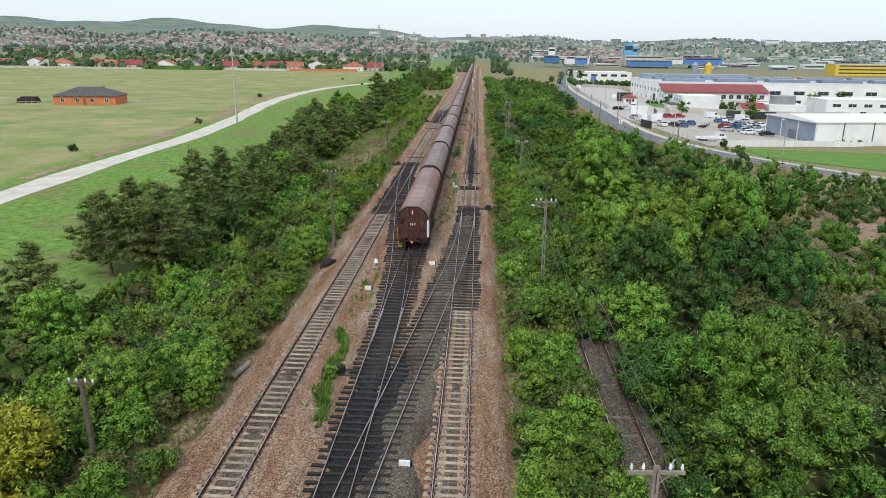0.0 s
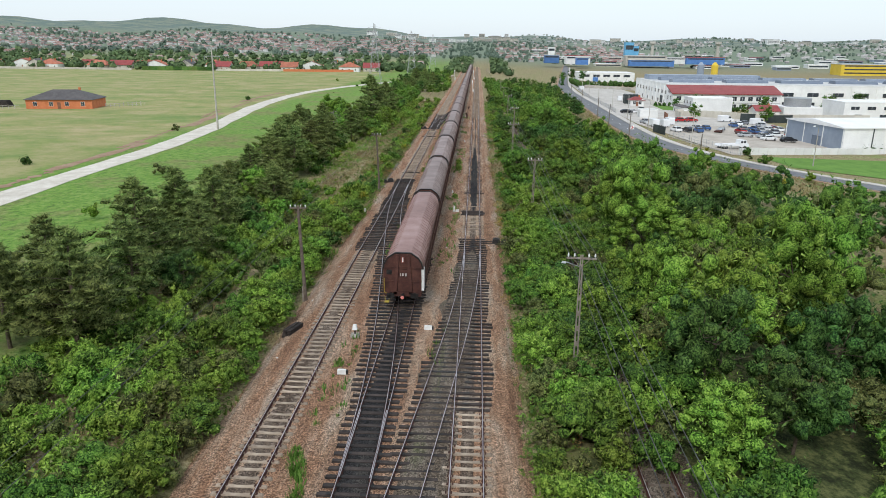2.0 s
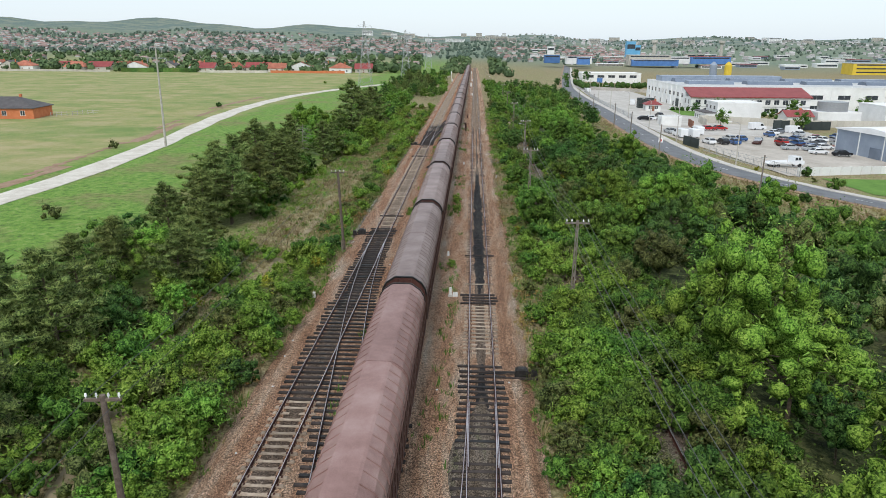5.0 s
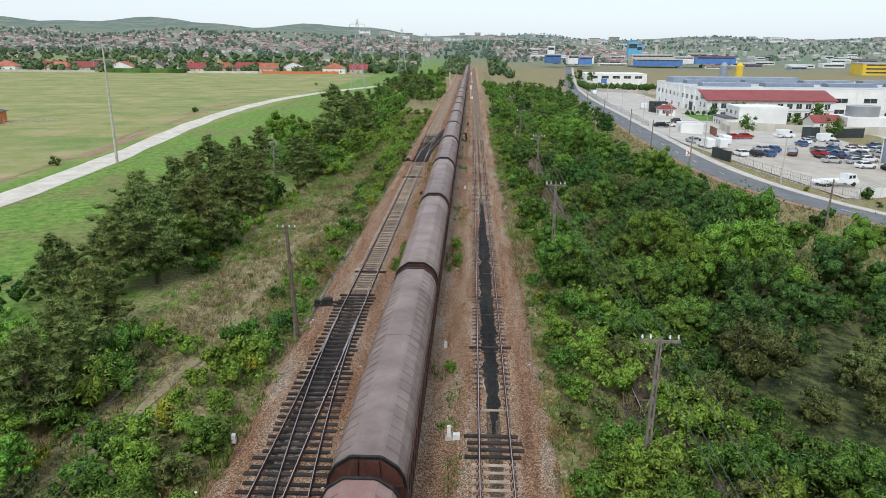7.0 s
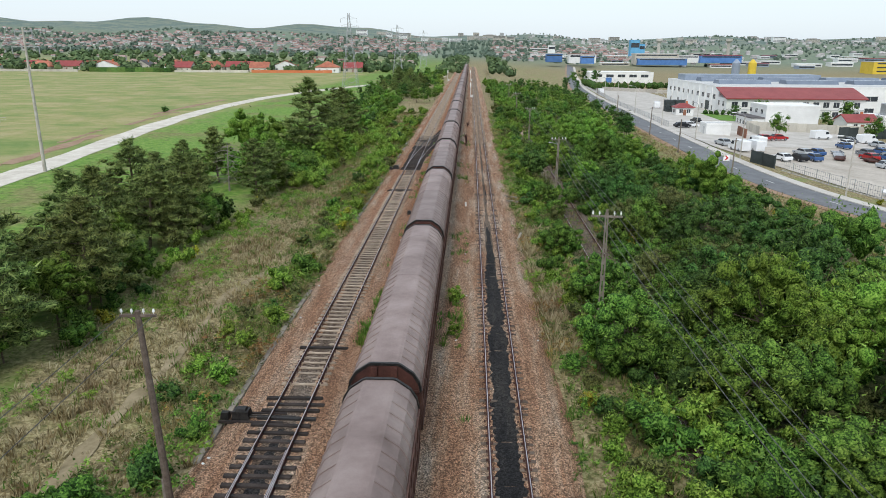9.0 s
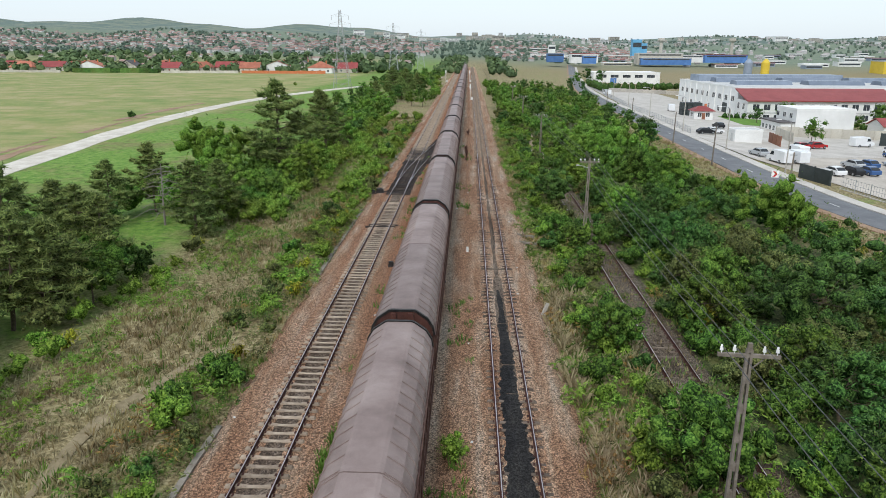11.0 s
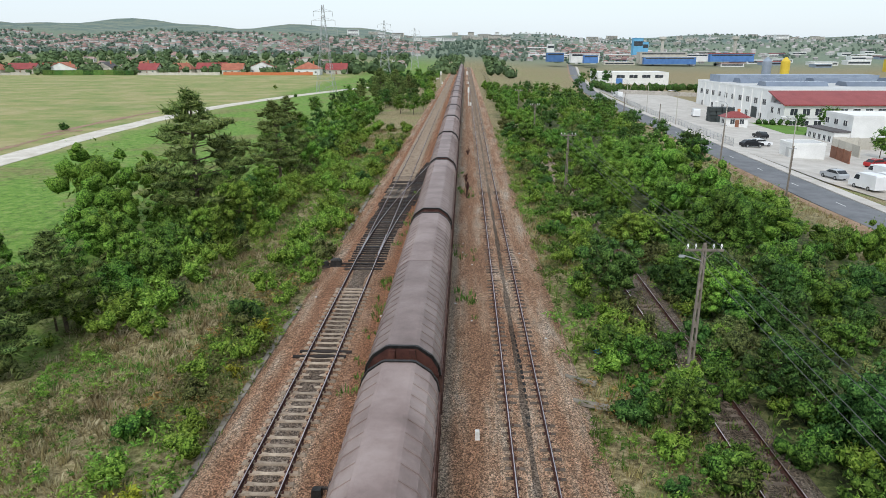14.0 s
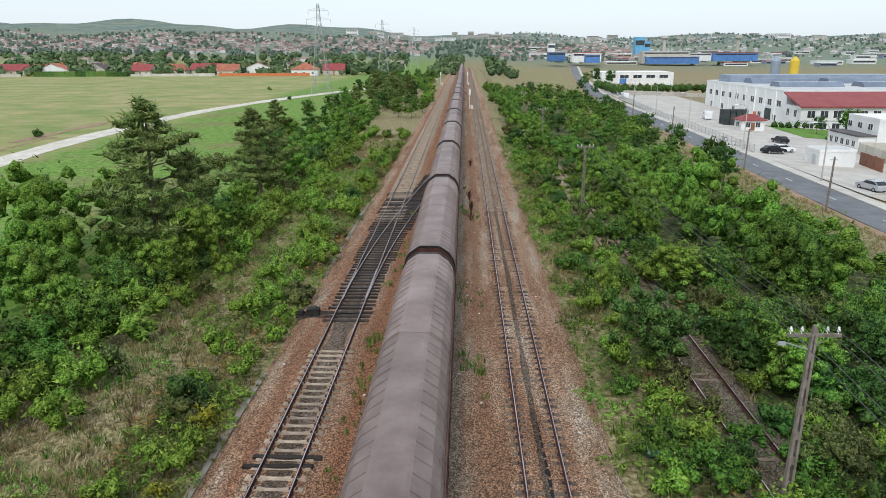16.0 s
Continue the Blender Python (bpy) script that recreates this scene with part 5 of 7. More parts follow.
# ---------------- buildings ----------------
M["white_wall"] = surface("white_render", (0.68, 0.68, 0.66), (0.82, 0.82, 0.8), 0.25, 0.85, fine=4, spread=0.06)
M["cream_wall"] = surface("cream_render", (0.42, 0.39, 0.33), (0.58, 0.55, 0.48), 0.25, 0.85, fine=4, spread=0.12)
M["grey_sheet"] = surface("grey_blue_sheet", (0.24, 0.29, 0.36), (0.32, 0.37, 0.45), 0.3, 0.5, 0.2, spread=0.04)
M["roof_white"] = surface("white_membrane", (0.74, 0.74, 0.74), (0.86, 0.86, 0.86), 0.2, 0.7, spread=0)
M["roof_grey"] = surface("grey_membrane", (0.42, 0.43, 0.43), (0.58, 0.58, 0.57), 0.1, 0.8, fine=1, spread=0.05)
M["roof_slate"] = surface("dark_roof_tiles", (0.075, 0.068, 0.068), (0.13, 0.12, 0.12), 0.6, 0.7, fine=5, spread=0.1)
M["roof_tile"] = surface("red_roof_tiles", (0.25, 0.085, 0.055), (0.4, 0.15, 0.095), 0.5, 0.75, fine=5, spread=0.35)
M["roof_crimson"] = surface("crimson_sheet_roof", (0.24, 0.045, 0.045), (0.33, 0.075, 0.07), 0.3, 0.5, 0.1, spread=0.06)
M["brick"] = surface("orange_block", (0.5, 0.15, 0.06), (0.62, 0.22, 0.1), 0.8, 0.85, fine=6, spread=0)
M["pane"] = surface("window_glass", (0.03, 0.035, 0.042), (0.07, 0.08, 0.09), 0.4, 0.15, 0.0, bump=0, spread=0.2)
M["skylight"] = surface("skylight_glass", (0.14, 0.17, 0.22), (0.2, 0.24, 0.3), 0.2, 0.25, bump=0, spread=0.1)
M["steel"] = surface("galvanised_steel", (0.33, 0.34, 0.35), (0.47, 0.48, 0.49), 3, 0.45, 0.6)
M["wood"] = surface("brown_boards", (0.18, 0.075, 0.045), (0.28, 0.13, 0.08), 0.8, 0.7)
M["blue_wall"] = surface("blue_cladding", (0.06, 0.15, 0.36), (0.1, 0.22, 0.48), 0.2, 0.6, spread=0.2)
M["cyan_wall"] = surface("light_blue_cladding", (0.12, 0.38, 0.62), (0.18, 0.46, 0.7), 0.2, 0.6, spread=0.1)
M["yellow_wall"] = surface("yellow_cladding", (0.6, 0.42, 0.04), (0.72, 0.53, 0.07), 0.2, 0.6, spread=0.05)
M["green_sheet"] = surface("dark_green_panels", (0.025, 0.035, 0.035), (0.06, 0.07, 0.068), 0.4, 0.6)
M["pole_wood"] = surface("weathered_pole", (0.14, 0.115, 0.09), (0.27, 0.235, 0.2), 3, 0.9)
M["porcelain"] = surface("white_porcelain", (0.7, 0.7, 0.68), (0.85, 0.85, 0.84), 8, 0.25, bump=0)
M["wire"] = surface("dull_wire", (0.06, 0.06, 0.06), (0.12, 0.12, 0.12), 3, 0.6, 0.5)


def windows(parent, face, a0, a1, at, z0, z1, n, width, mat="pane", depth=0.12, frame_mat="white_wall"):
    """n windows in a wall that runs along x ('s', 'n') or y ('w', 'e'); each sunk pane has a proud frame and a sill."""
    for i in range(n):
        c = a0 + (a1 - a0) * (i + 0.5) / n
        l, r = c - width / 2, c + width / 2
        o = -1 if face in 'sw' else 1

        def bx(s, p, q, u, v, d0, d1):
            lo, hi = sorted((at + o * d0, at + o * d1))
            return s.box(p, q, lo, hi, u, v) if face in 'sn' else s.box(lo, hi, p, q, u, v)
        w = part("window", bx(Shape(), l, r, z0, z1, -0.05, 0.02), mat, parent)
        f = Shape()
        for p, q, u, v in ((l - 0.06, l, z0, z1), (r, r + 0.06, z0, z1), (l - 0.06, r + 0.06, z1, z1 + 0.06), (l - 0.1, r + 0.1, z0 - 0.08, z0), (c - 0.03, c + 0.03, z0, z1)):
            bx(f, p, q, u, v, -0.02, 0.06)
        part("frame", f, frame_mat, w)


def hall(name, x0, x1, y0, y1, h, label, wall="white_wall", roof="roof_grey", parapet=0.5, ridge=0.0, category="building", over=0.0):
    """A flat or low-pitched hall on the land under its middle."""
    z = land((x0 + x1) / 2, (y0 + y1) / 2) - 0.3
    e = thing(name, label, category, at=(0, 0, z))
    part("wall", Shape().box(x0, x1, y0, y1, -2.0, h + 0.3), wall, e)
    if ridge:
        m = (y0 + y1) / 2
        part("roof", Shape().prism([(y0 - over, h + 0.3), (y1 + over, h + 0.3), (y1 + over, h + 0.5), (m, h + ridge + 0.5), (y0 - over, h + 0.5)], 'x', x0 - over, x1 + over), roof, e)
    else:
        part("roof", Shape().box(x0 + 0.3, x1 - 0.3, y0 + 0.3, y1 - 0.3, h + 0.3, h + 0.45), roof, e)
        p = Shape()
        for a, b, c, d in ((x0 - .05, x1 + .05, y0 - .05, y0 + .25), (x0 - .05, x1 + .05, y1 - .25, y1 + .05), (x0 - .05, x0 + .25, y0 + .25, y1 - .25), (x1 - .25, x1 + .05, y0 + .25, y1 - .25)):
            p.box(a, b, c, d, h + 0.1, h + 0.3 + parapet)
        part("parapet", p, wall, e)
    return e


def gable_roof(x0, x1, y0, y1, z, rise, over=0.4, hip=0.0, along='x'):
    s, t = Shape(), 0.14
    a, b, c, d = x0 - over, x1 + over, y0 - over, y1 + over
    if along == 'x':
        m = (c + d) / 2
        pts = [(a, c, z), (b, c, z), (b, d, z), (a, d, z), (a + hip, m, z + rise), (b - hip, m, z + rise)]
        top = [(0, 1, 5, 4), (2, 3, 4, 5), (3, 0, 4), (1, 2, 5)]
    else:
        m = (a + b) / 2
        pts = [(a, c, z), (b, c, z), (b, d, z), (a, d, z), (m, c + hip, z + rise), (m, d - hip, z + rise)]
        top = [(1, 2, 5, 4), (3, 0, 4, 5), (0, 1, 4), (2, 3, 5)]
    if not hip:
        top = top[:2]
    n = len(pts)
    s.v = pts + [(x, y, zz - t) for x, y, zz in pts]
    edges = [(f[i], f[(i + 1) % len(f)]) for f in top for i in range(len(f))]
    s.f = top + [tuple(n + i for i in reversed(f)) for f in top] + [(u, n + u, n + v, v) for u, v in edges if (v, u) not in edges]
    s.m = [0] * len(s.f)
    return s


def house(x, y, w, d, h, rise, wall, roof, label, turn=0.0, hip=0.0, along='x', n=3, z=None, group="", fine=True):
    e = thing("house", label, "house", group, at=(x, y, (land(x, y) if z is None else z) - 0.1), turn=turn)
    part("wall", Shape().box(-w / 2, w / 2, -d / 2, d / 2, -1.5, h), wall, e)
    r = part("roof", gable_roof(-w / 2, w / 2, -d / 2, d / 2, h + 0.05, rise, 0.45, hip, along), roof, e)
    if not hip:
        g = Shape()
        if along == 'x':
            for q in (-w / 2, w / 2 - 0.2):
                g.prism([(-d / 2, h), (d / 2, h), (0, h + rise * 0.93)], 'x', q, q + 0.2)
        else:
            for q in (-d / 2, d / 2 - 0.2):
                g.prism([(-w / 2, h), (w / 2, h), (0, h + rise * 0.93)], 'y', q, q + 0.2)
        part("gable", g, wall, e)
    part("chimney", Shape().box(w * 0.18, w * 0.18 + 0.6, d * 0.1, d * 0.1 + 0.6, h, h + rise + 0.6), "brick", r)
    if fine:
        windows(e, 's', -w / 2 + 0.4, w / 2 - 0.4, -d / 2, 1.0, 2.2, n, 1.1)
        part("door", Shape().box(-0.5, 0.5, -d / 2 - 0.04, -d / 2 + 0.1, 0.1, 2.1), "wood", e)
    return e


# the unfinished house alone in the field, with its fence
lone = house(-130, 262, 19.5, 12, 2.9, 2.7, "brick", "roof_slate", "unfinished orange-block bungalow with a dark hipped roof", turn=9, hip=6.5, n=4)
fence = thing("house_fence", "low concrete-post fence round the unfinished house", "fence")
for x, y in [(-118 + 0.9 * i, 263 + 1.1 * i) for i in range(9)] + [(-142 - 1.7 * i, 254 - 0.4 * i) for i in range(12)]:
    part("post", Shape().box(-0.06, 0.06, -0.06, 0.06, 0, 1.3).box(-0.06, 1.6, -0.02, 0.02, 0.5, 0.58).box(-0.06, 1.6, -0.02, 0.02, 1.05, 1.13), "concrete", fence).matrix_basis = pose(x, y, land(x, y))
solid("timber_stack", Shape().box(-3.5, 3.5, -1.5, 1.5, 0, 1.4, 0, 0.3).box(-2.4, 3.0, -1.2, 1.3, 1.4, 2.0, 0, 0.25), "timber", "dark stacked building timber under sheeting", "timber stack", at=(-152, 262, land(-152, 262)))

# row of houses beyond the field
ROW_ROOFS = ["roof_tile", "roof_tile", "roof_crimson", "roof_slate", "roof_tile", "roof_tile", "roof_crimson"]
protos = {}
for i in range(26):
    x = -520 + i * 17.5 + rnd.uniform(-3, 3)
    y = 607 + rnd.uniform(-8, 8) + 10 * (i % 3)
    k = (i * 5) % 7
    turn = rnd.choice((0, 4, -5, 3))
    if k not in protos:
        protos[k] = house(x, y, 13 + k % 3 * 3.0, 10, 2.9 + (k % 2) * 0.8, 3.9, ("cream_wall", "white_wall")[k % 4 == 1], ROW_ROOFS[k], ("cream", "white")[k % 4 == 1] + " village house with a " + ("red tiled", "red tiled", "dark crimson", "dark grey", "red tiled", "red tiled", "dark crimson")[k] + " roof", turn, hip=(0, 3.5, 0)[k % 3], along='xy'[k % 2], group="village houses")
    else:
        copy_thing(protos[k], pose(x, y, land(x, y) - 0.1, 0, 0, turn))
for x0, x1, y, h, mt, lb in ((-262, -205, 590, 3.0, "green_sheet", "dark green clipped hedge before the village"), (-150, -95, 590, 1.8, "brick", "long orange block wall before the village"), (-520, -270, 590, 1.6, "cream_wall", "long pale garden wall before the village"), (-203, -152, 590, 1.6, "cream_wall", "long pale garden wall before the village")):
    s, n = Shape(), int((x1 - x0) / 6)
    for i in range(n):
        a = x0 + (x1 - x0) * i / n
        s.box(a, a + (x1 - x0) / n - 0.15, y - 0.2, y + 0.2 + (1.6 if mt == "green_sheet" else 0), -0.2, h + rnd.uniform(-0.15, 0.15))
    solid("garden_wall", s, "leaf_dark" if mt == "green_sheet" else mt, lb, "hedge" if mt == "green_sheet" else "wall", at=(0, 0, land(x0, y)))

# warehouse with a white roof and grey-blue front
wh = thing("warehouse", "white steel warehouse with grey-blue front and white roof", "warehouse", at=(95, 228, land(105, 238) - 0.3), turn=9)
part("wall", Shape().box(0, 44, 0, 25, -1.5, 6.6), "white_wall", wh)
part("front_panel", Shape().box(-0.12, 0, 0.1, 24.9, 0, 6.7), "grey_sheet", wh, "grey-blue sheet front")
part("roof", Shape().prism([(-0.4, 6.6), (25.4, 6.6), (25.4, 6.9), (12.5, 8.0), (-0.4, 6.9)], 'x', -0.5, 44.5), "roof_white", wh, "low white roof")
for yy in (0, 8.2, 16.5, 24.7):
    part("pilaster", Shape().box(-0.2, -0.12, yy, yy + 0.3, 0, 6.8), "white_wall", wh)
for xx in (8, 17, 26, 35):
    part("downpipe", Shape().box(xx, xx + 0.25, -0.12, 0, 0, 6.6), "green_sheet", wh)
part("gate", Shape().box(-0.22, -0.12, 9, 12.6, 0, 3.6).box(-0.24, -0.2, 10.7, 10.85, 0, 3.6), "skylight", wh, "glazed blue roller gate")

# factory: large hall with skylights, red-roofed office range in front
fh = hall("factory", 88, 330, 372, 440, 10.5, "large white factory hall with grey roof and rooflights", "white_wall", "roof_grey")
for i in range(9):
    part("rooflight", Shape().prism([(396, 10.95), (404, 10.95), (402.5, 12.4), (397.5, 12.4)], 'x', 96 + i * 26, 96 + i * 26 + 20), "skylight", fh, "blue-grey rooflight ridge")
    part("rooflight", Shape().prism([(418, 10.95), (426, 10.95), (424.5, 12.6), (419.5, 12.6)], 'x', 96 + i * 26, 96 + i * 26 + 22), "skylight", fh)
part("roof_plant", Shape().box(92, 150, 428, 439, 10.8, 13.4), "grey_sheet", fh, "dark blue-grey raised roof part")
windows(fh, 'w', 374, 438, 88, 6.5, 8.2, 10, 2.6)
windows(fh, 'w', 374, 438, 88, 2.2, 4.0, 6, 2.2)
part("gate", Shape().box(87.8, 88.1, 382, 386, 0.2, 5.5), "green_sheet", fh, "tall dark factory door")
for i in range(17):
    part("pilaster", Shape().box(136 + i * 11.1, 136.3 + i * 11.1, 371.75, 372, 0, 10.6), "white_wall", fh)
windows(fh, 's', 136, 325, 372, 6.3, 8.0, 17, 5.0)
windows(fh, 's', 136, 200, 372, 2.2, 3.8, 6, 4.0)
for xx in (205, 215, 228, 250):
    part("gate", Shape().box(xx, xx + 5, 371.8, 372.1, 0.2, 4.8), "green_sheet", fh)
for i in range(9):
    yy = 372 + i * 7.4
    part("pilaster", Shape().box(87.75, 88, yy, yy + 0.3, 0, 10.6), "white_wall", fh)
off = thing("factory_offices", "two-storey white office range with a long red roof", "office building", at=(0, 0, land(120, 365) - 0.2))
part("wall", Shape().box(87, 134, 361, 371.7, -1.5, 7.2), "white_wall", off)
part("roof", Shape().prism([(360.2, 7.0), (371.6, 10.2), (371.6, 10.5), (360.2, 7.35)], 'x', 86.4, 134.6), "roof_crimson", off, "long crimson sheet roof")
windows(off, 's', 88, 133, 361, 4.3, 6.1, 13, 2.0)
windows(off, 's', 88, 133, 361, 1.0, 2.8, 13, 2.0)
windows(off, 'w', 362, 371, 87, 4.3, 6.1, 2, 1.6)
part("wall_plinth", Shape().box(86.9, 134.1, 360.9, 361, 3.2, 3.6), "roof_grey", off)

wb = hall("white_block", 83, 98, 318, 330, 6.6, "white two-storey works building with a flat roof", "white_wall", "roof_white", 0.3)
windows(wb, 'w', 319, 331, 83, 4.6, 5.8, 3, 1.6)
part("annex", Shape().box(79.5, 83, 318.5, 331, -1, 3.4), "white_wall", wb)
part("annex_roof", Shape().box(79.1, 83, 318.2, 331.3, 3.4, 3.7), "roof_slate", wb, "dark lean-to roof")
windows(wb, 'w', 319, 330.5, 79.5, 1.2, 2.4, 5, 1.2)
ws = hall("low_white_block", 56.5, 62.5, 288, 293, 2.7, "low windowless white building by the gate", "white_wall", "roof_grey", 0.25)
part("door", Shape().box(56.4, 56.5, 289, 290.2, 0.2, 2.3), "roof_grey", ws)
gh = house(68, 347, 5.6, 4.6, 2.7, 1.3, "white_wall", "roof_crimson", "small white gatehouse with a red hipped roof", hip=2.2, n=2)
windows(gh, 'w', -2, 2, -2.8, 1.0, 2.1, 1, 1.8)
stack = thing("pallet_stack", "tall stack of black plastic crates in the yard", "crate stack", at=(68, 356, land(68, 356)))
for i in range(3):
    for j in range(4):
        for k in range(4):
            part("crate", Shape().box(-3 + j * 1.55, -3 + j * 1.55 + 1.45, i * 1.3, i * 1.3 + 1.2, k * 1.05, k * 1.05 + 0.98, 0, 0.05), "green_sheet", stack)
rh = house(115, 330, 9, 8, 2.8, 2.0, "white_wall", "roof_crimson", "low white building with a red roof in the works yard", n=2)
th = hall("tank_house", 121, 136, 326, 338, 4.2, "white works building below a round tank", "white_wall", "roof_white", 0.3)
part("tank", Shape().tube((128.5, 332, 4.4), (128.5, 332, 8.0), 5.0, 5.0, 28), "steel", th, "round steel tank")
rb = hall("works_block", 142, 200, 322, 340, 6.8, "white two-storey works block with window bands", "white_wall", "roof_white", 0.4)
windows(rb, 's', 143, 199, 322, 4.6, 5.8, 9, 3.2)
windows(rb, 's', 143, 199, 322, 1.4, 2.8, 6, 2.4)
fhh = hall("distant_hall", 79, 122, 600, 628, 7.0, "white flat-roofed hall behind hedges", "white_wall", "roof_white", 0.3)
windows(fhh, 's', 81, 120, 600, 4.2, 6.0, 5, 5.0)
part("gate", Shape().box(90, 94, 599.8, 600, 0.2, 4), "blue_wall", fhh, "blue door")


def panel_wall(name, line, h, mat, label, category, group):
    """A wall of separate panels between posts along a line."""
    e = thing(category.replace(" ", "_"), label, category, group)
    for (xa, ya), (xb, yb) in zip(line, line[1:]):
        L = math.hypot(xb - xa, yb - ya)
        n = max(1, int(L / 3.0))
        a = math.degrees(math.atan2(yb - ya, xb - xa))
        slab_mesh = Shape().box(-L / n / 2 + 0.12, L / n / 2 - 0.12, -0.05, 0.05, -0.6, h - 0.12).mesh(name, [mat])
        post_mesh = Shape().box(-L / n / 2 - 0.1, -L / n / 2 + 0.1, -0.1, 0.1, -0.6, h).mesh("post", [mat])
        for i in range(n):
            x, y = xa + (xb - xa) * (i + 0.5) / n, ya + (yb - ya) * (i + 0.5) / n
            for nm, me in ((name, slab_mesh), ("post", post_mesh)):
                part(nm, me, [], e).matrix_basis = pose(x, y, land(x, y), 0, 0, a)


panel_wall("panel", [(60, 204), (95, 222), (150, 246)], 1.7, "white_wall", "pale concrete panel fence between posts", "fence", "yard fence")
panel_wall("panel", [(74, 308), (104, 314), (150, 318)], 2.6, "cream_wall", "beige concrete panel wall behind the car yard", "fence", "works wall")
panel_wall("panel", [(72, 294), (74, 308)], 2.4, "cream_wall", "beige concrete panel wall by the gate", "fence", "works wall")
panel_wall("panel", [(66, 480), (90, 488), (130, 500)], 2.0, "concrete", "pale concrete panel fence by the loading yard", "fence", "loading yard fence")
panel_wall("sheet", [(95, 300), (101, 302)], 3.2, "green_sheet", "dark green sheet hoarding in the car yard", "hoarding", "hoardings")
panel_wall("sheet", [(105, 303), (116, 306)], 3.2, "green_sheet", "dark green sheet hoarding in the car yard", "hoarding", "hoardings")
panel_wall("leaf", [(64.8, 284), (66, 293)], 2.4, "wood", "brown boarded gate leaf", "gate", "brown gate")


def rail_fence(line, h, label, group):
    e = thing("wire_fence", label, "fence", group)
    for (xa, ya), (xb, yb) in zip(line, line[1:]):
        L = math.hypot(xb - xa, yb - ya)
        n = max(1, int(L / 2.5))
        a, w = math.degrees(math.atan2(yb - ya, xb - xa)), L / n
        s = Shape()
        for z in (0.25, h * 0.55, h - 0.15):
            s.box(0, w, -0.015, 0.015, z, z + 0.04)
        for k in range(1, 6):
            s.box(w * k / 6 - 0.012, w * k / 6 + 0.012, -0.012, 0.012, 0.2, h - 0.1)
        meshes = (("mesh_bay", s.mesh("mesh_bay", ["steel"])), ("post", Shape().box(-0.04, 0.04, -0.04, 0.04, -0.3, h).mesh("post", ["steel"])), ("footing", Shape().box(-0.06, w + 0.06, -0.12, 0.12, -0.5, 0.12).mesh("footing", ["concrete"])))
        for i in range(n):
            x, y = xa + (xb - xa) * i / n, ya + (yb - ya) * i / n
            for nm, me in meshes:
                part(nm, me, [], e).matrix_basis = pose(x, y, land(x, y), 0, 0, a)


rail_fence([(60, 203), (56.5, 212), (54, 222), (52, 234)], 1.9, "grey wire fence on a concrete foot", "yard wire fence")
rail_fence([(50.5, 300), (51.5, 330), (52, 366), (54, 400), (57, 440), (62, 478)], 1.7, "grey wire fence along the factory yard", "factory wire fence")
panel_wall("leaf", [(51.5, 236), (50, 243)], 2.3, "green_sheet", "dark steel gate leaf of the car yard", "gate", "yard gate")


# ---------------- vehicles ----------------
M["tyre"] = surface("tyre_rubber", (0.015, 0.015, 0.016), (0.035, 0.034, 0.033), 5, 0.8)
M["glass_dark"] = surface("car_glass", (0.02, 0.024, 0.028), (0.04, 0.045, 0.05), 2, 0.08, bump=0, spread=0)
CAR_PAINT = {}
for nm, c in (("white", (0.75, 0.76, 0.77)), ("silver", (0.42, 0.44, 0.46)), ("black", (0.02, 0.021, 0.024)), ("blue", (0.05, 0.11, 0.26)), ("red", (0.4, 0.03, 0.03)), ("grey", (0.16, 0.17, 0.19))):
    M["paint_" + nm] = surface(nm + "_car_paint", c, tuple(min(1, v * 1.12) for v in c), 0.6, 0.25, 0.1, bump=0, spread=0)


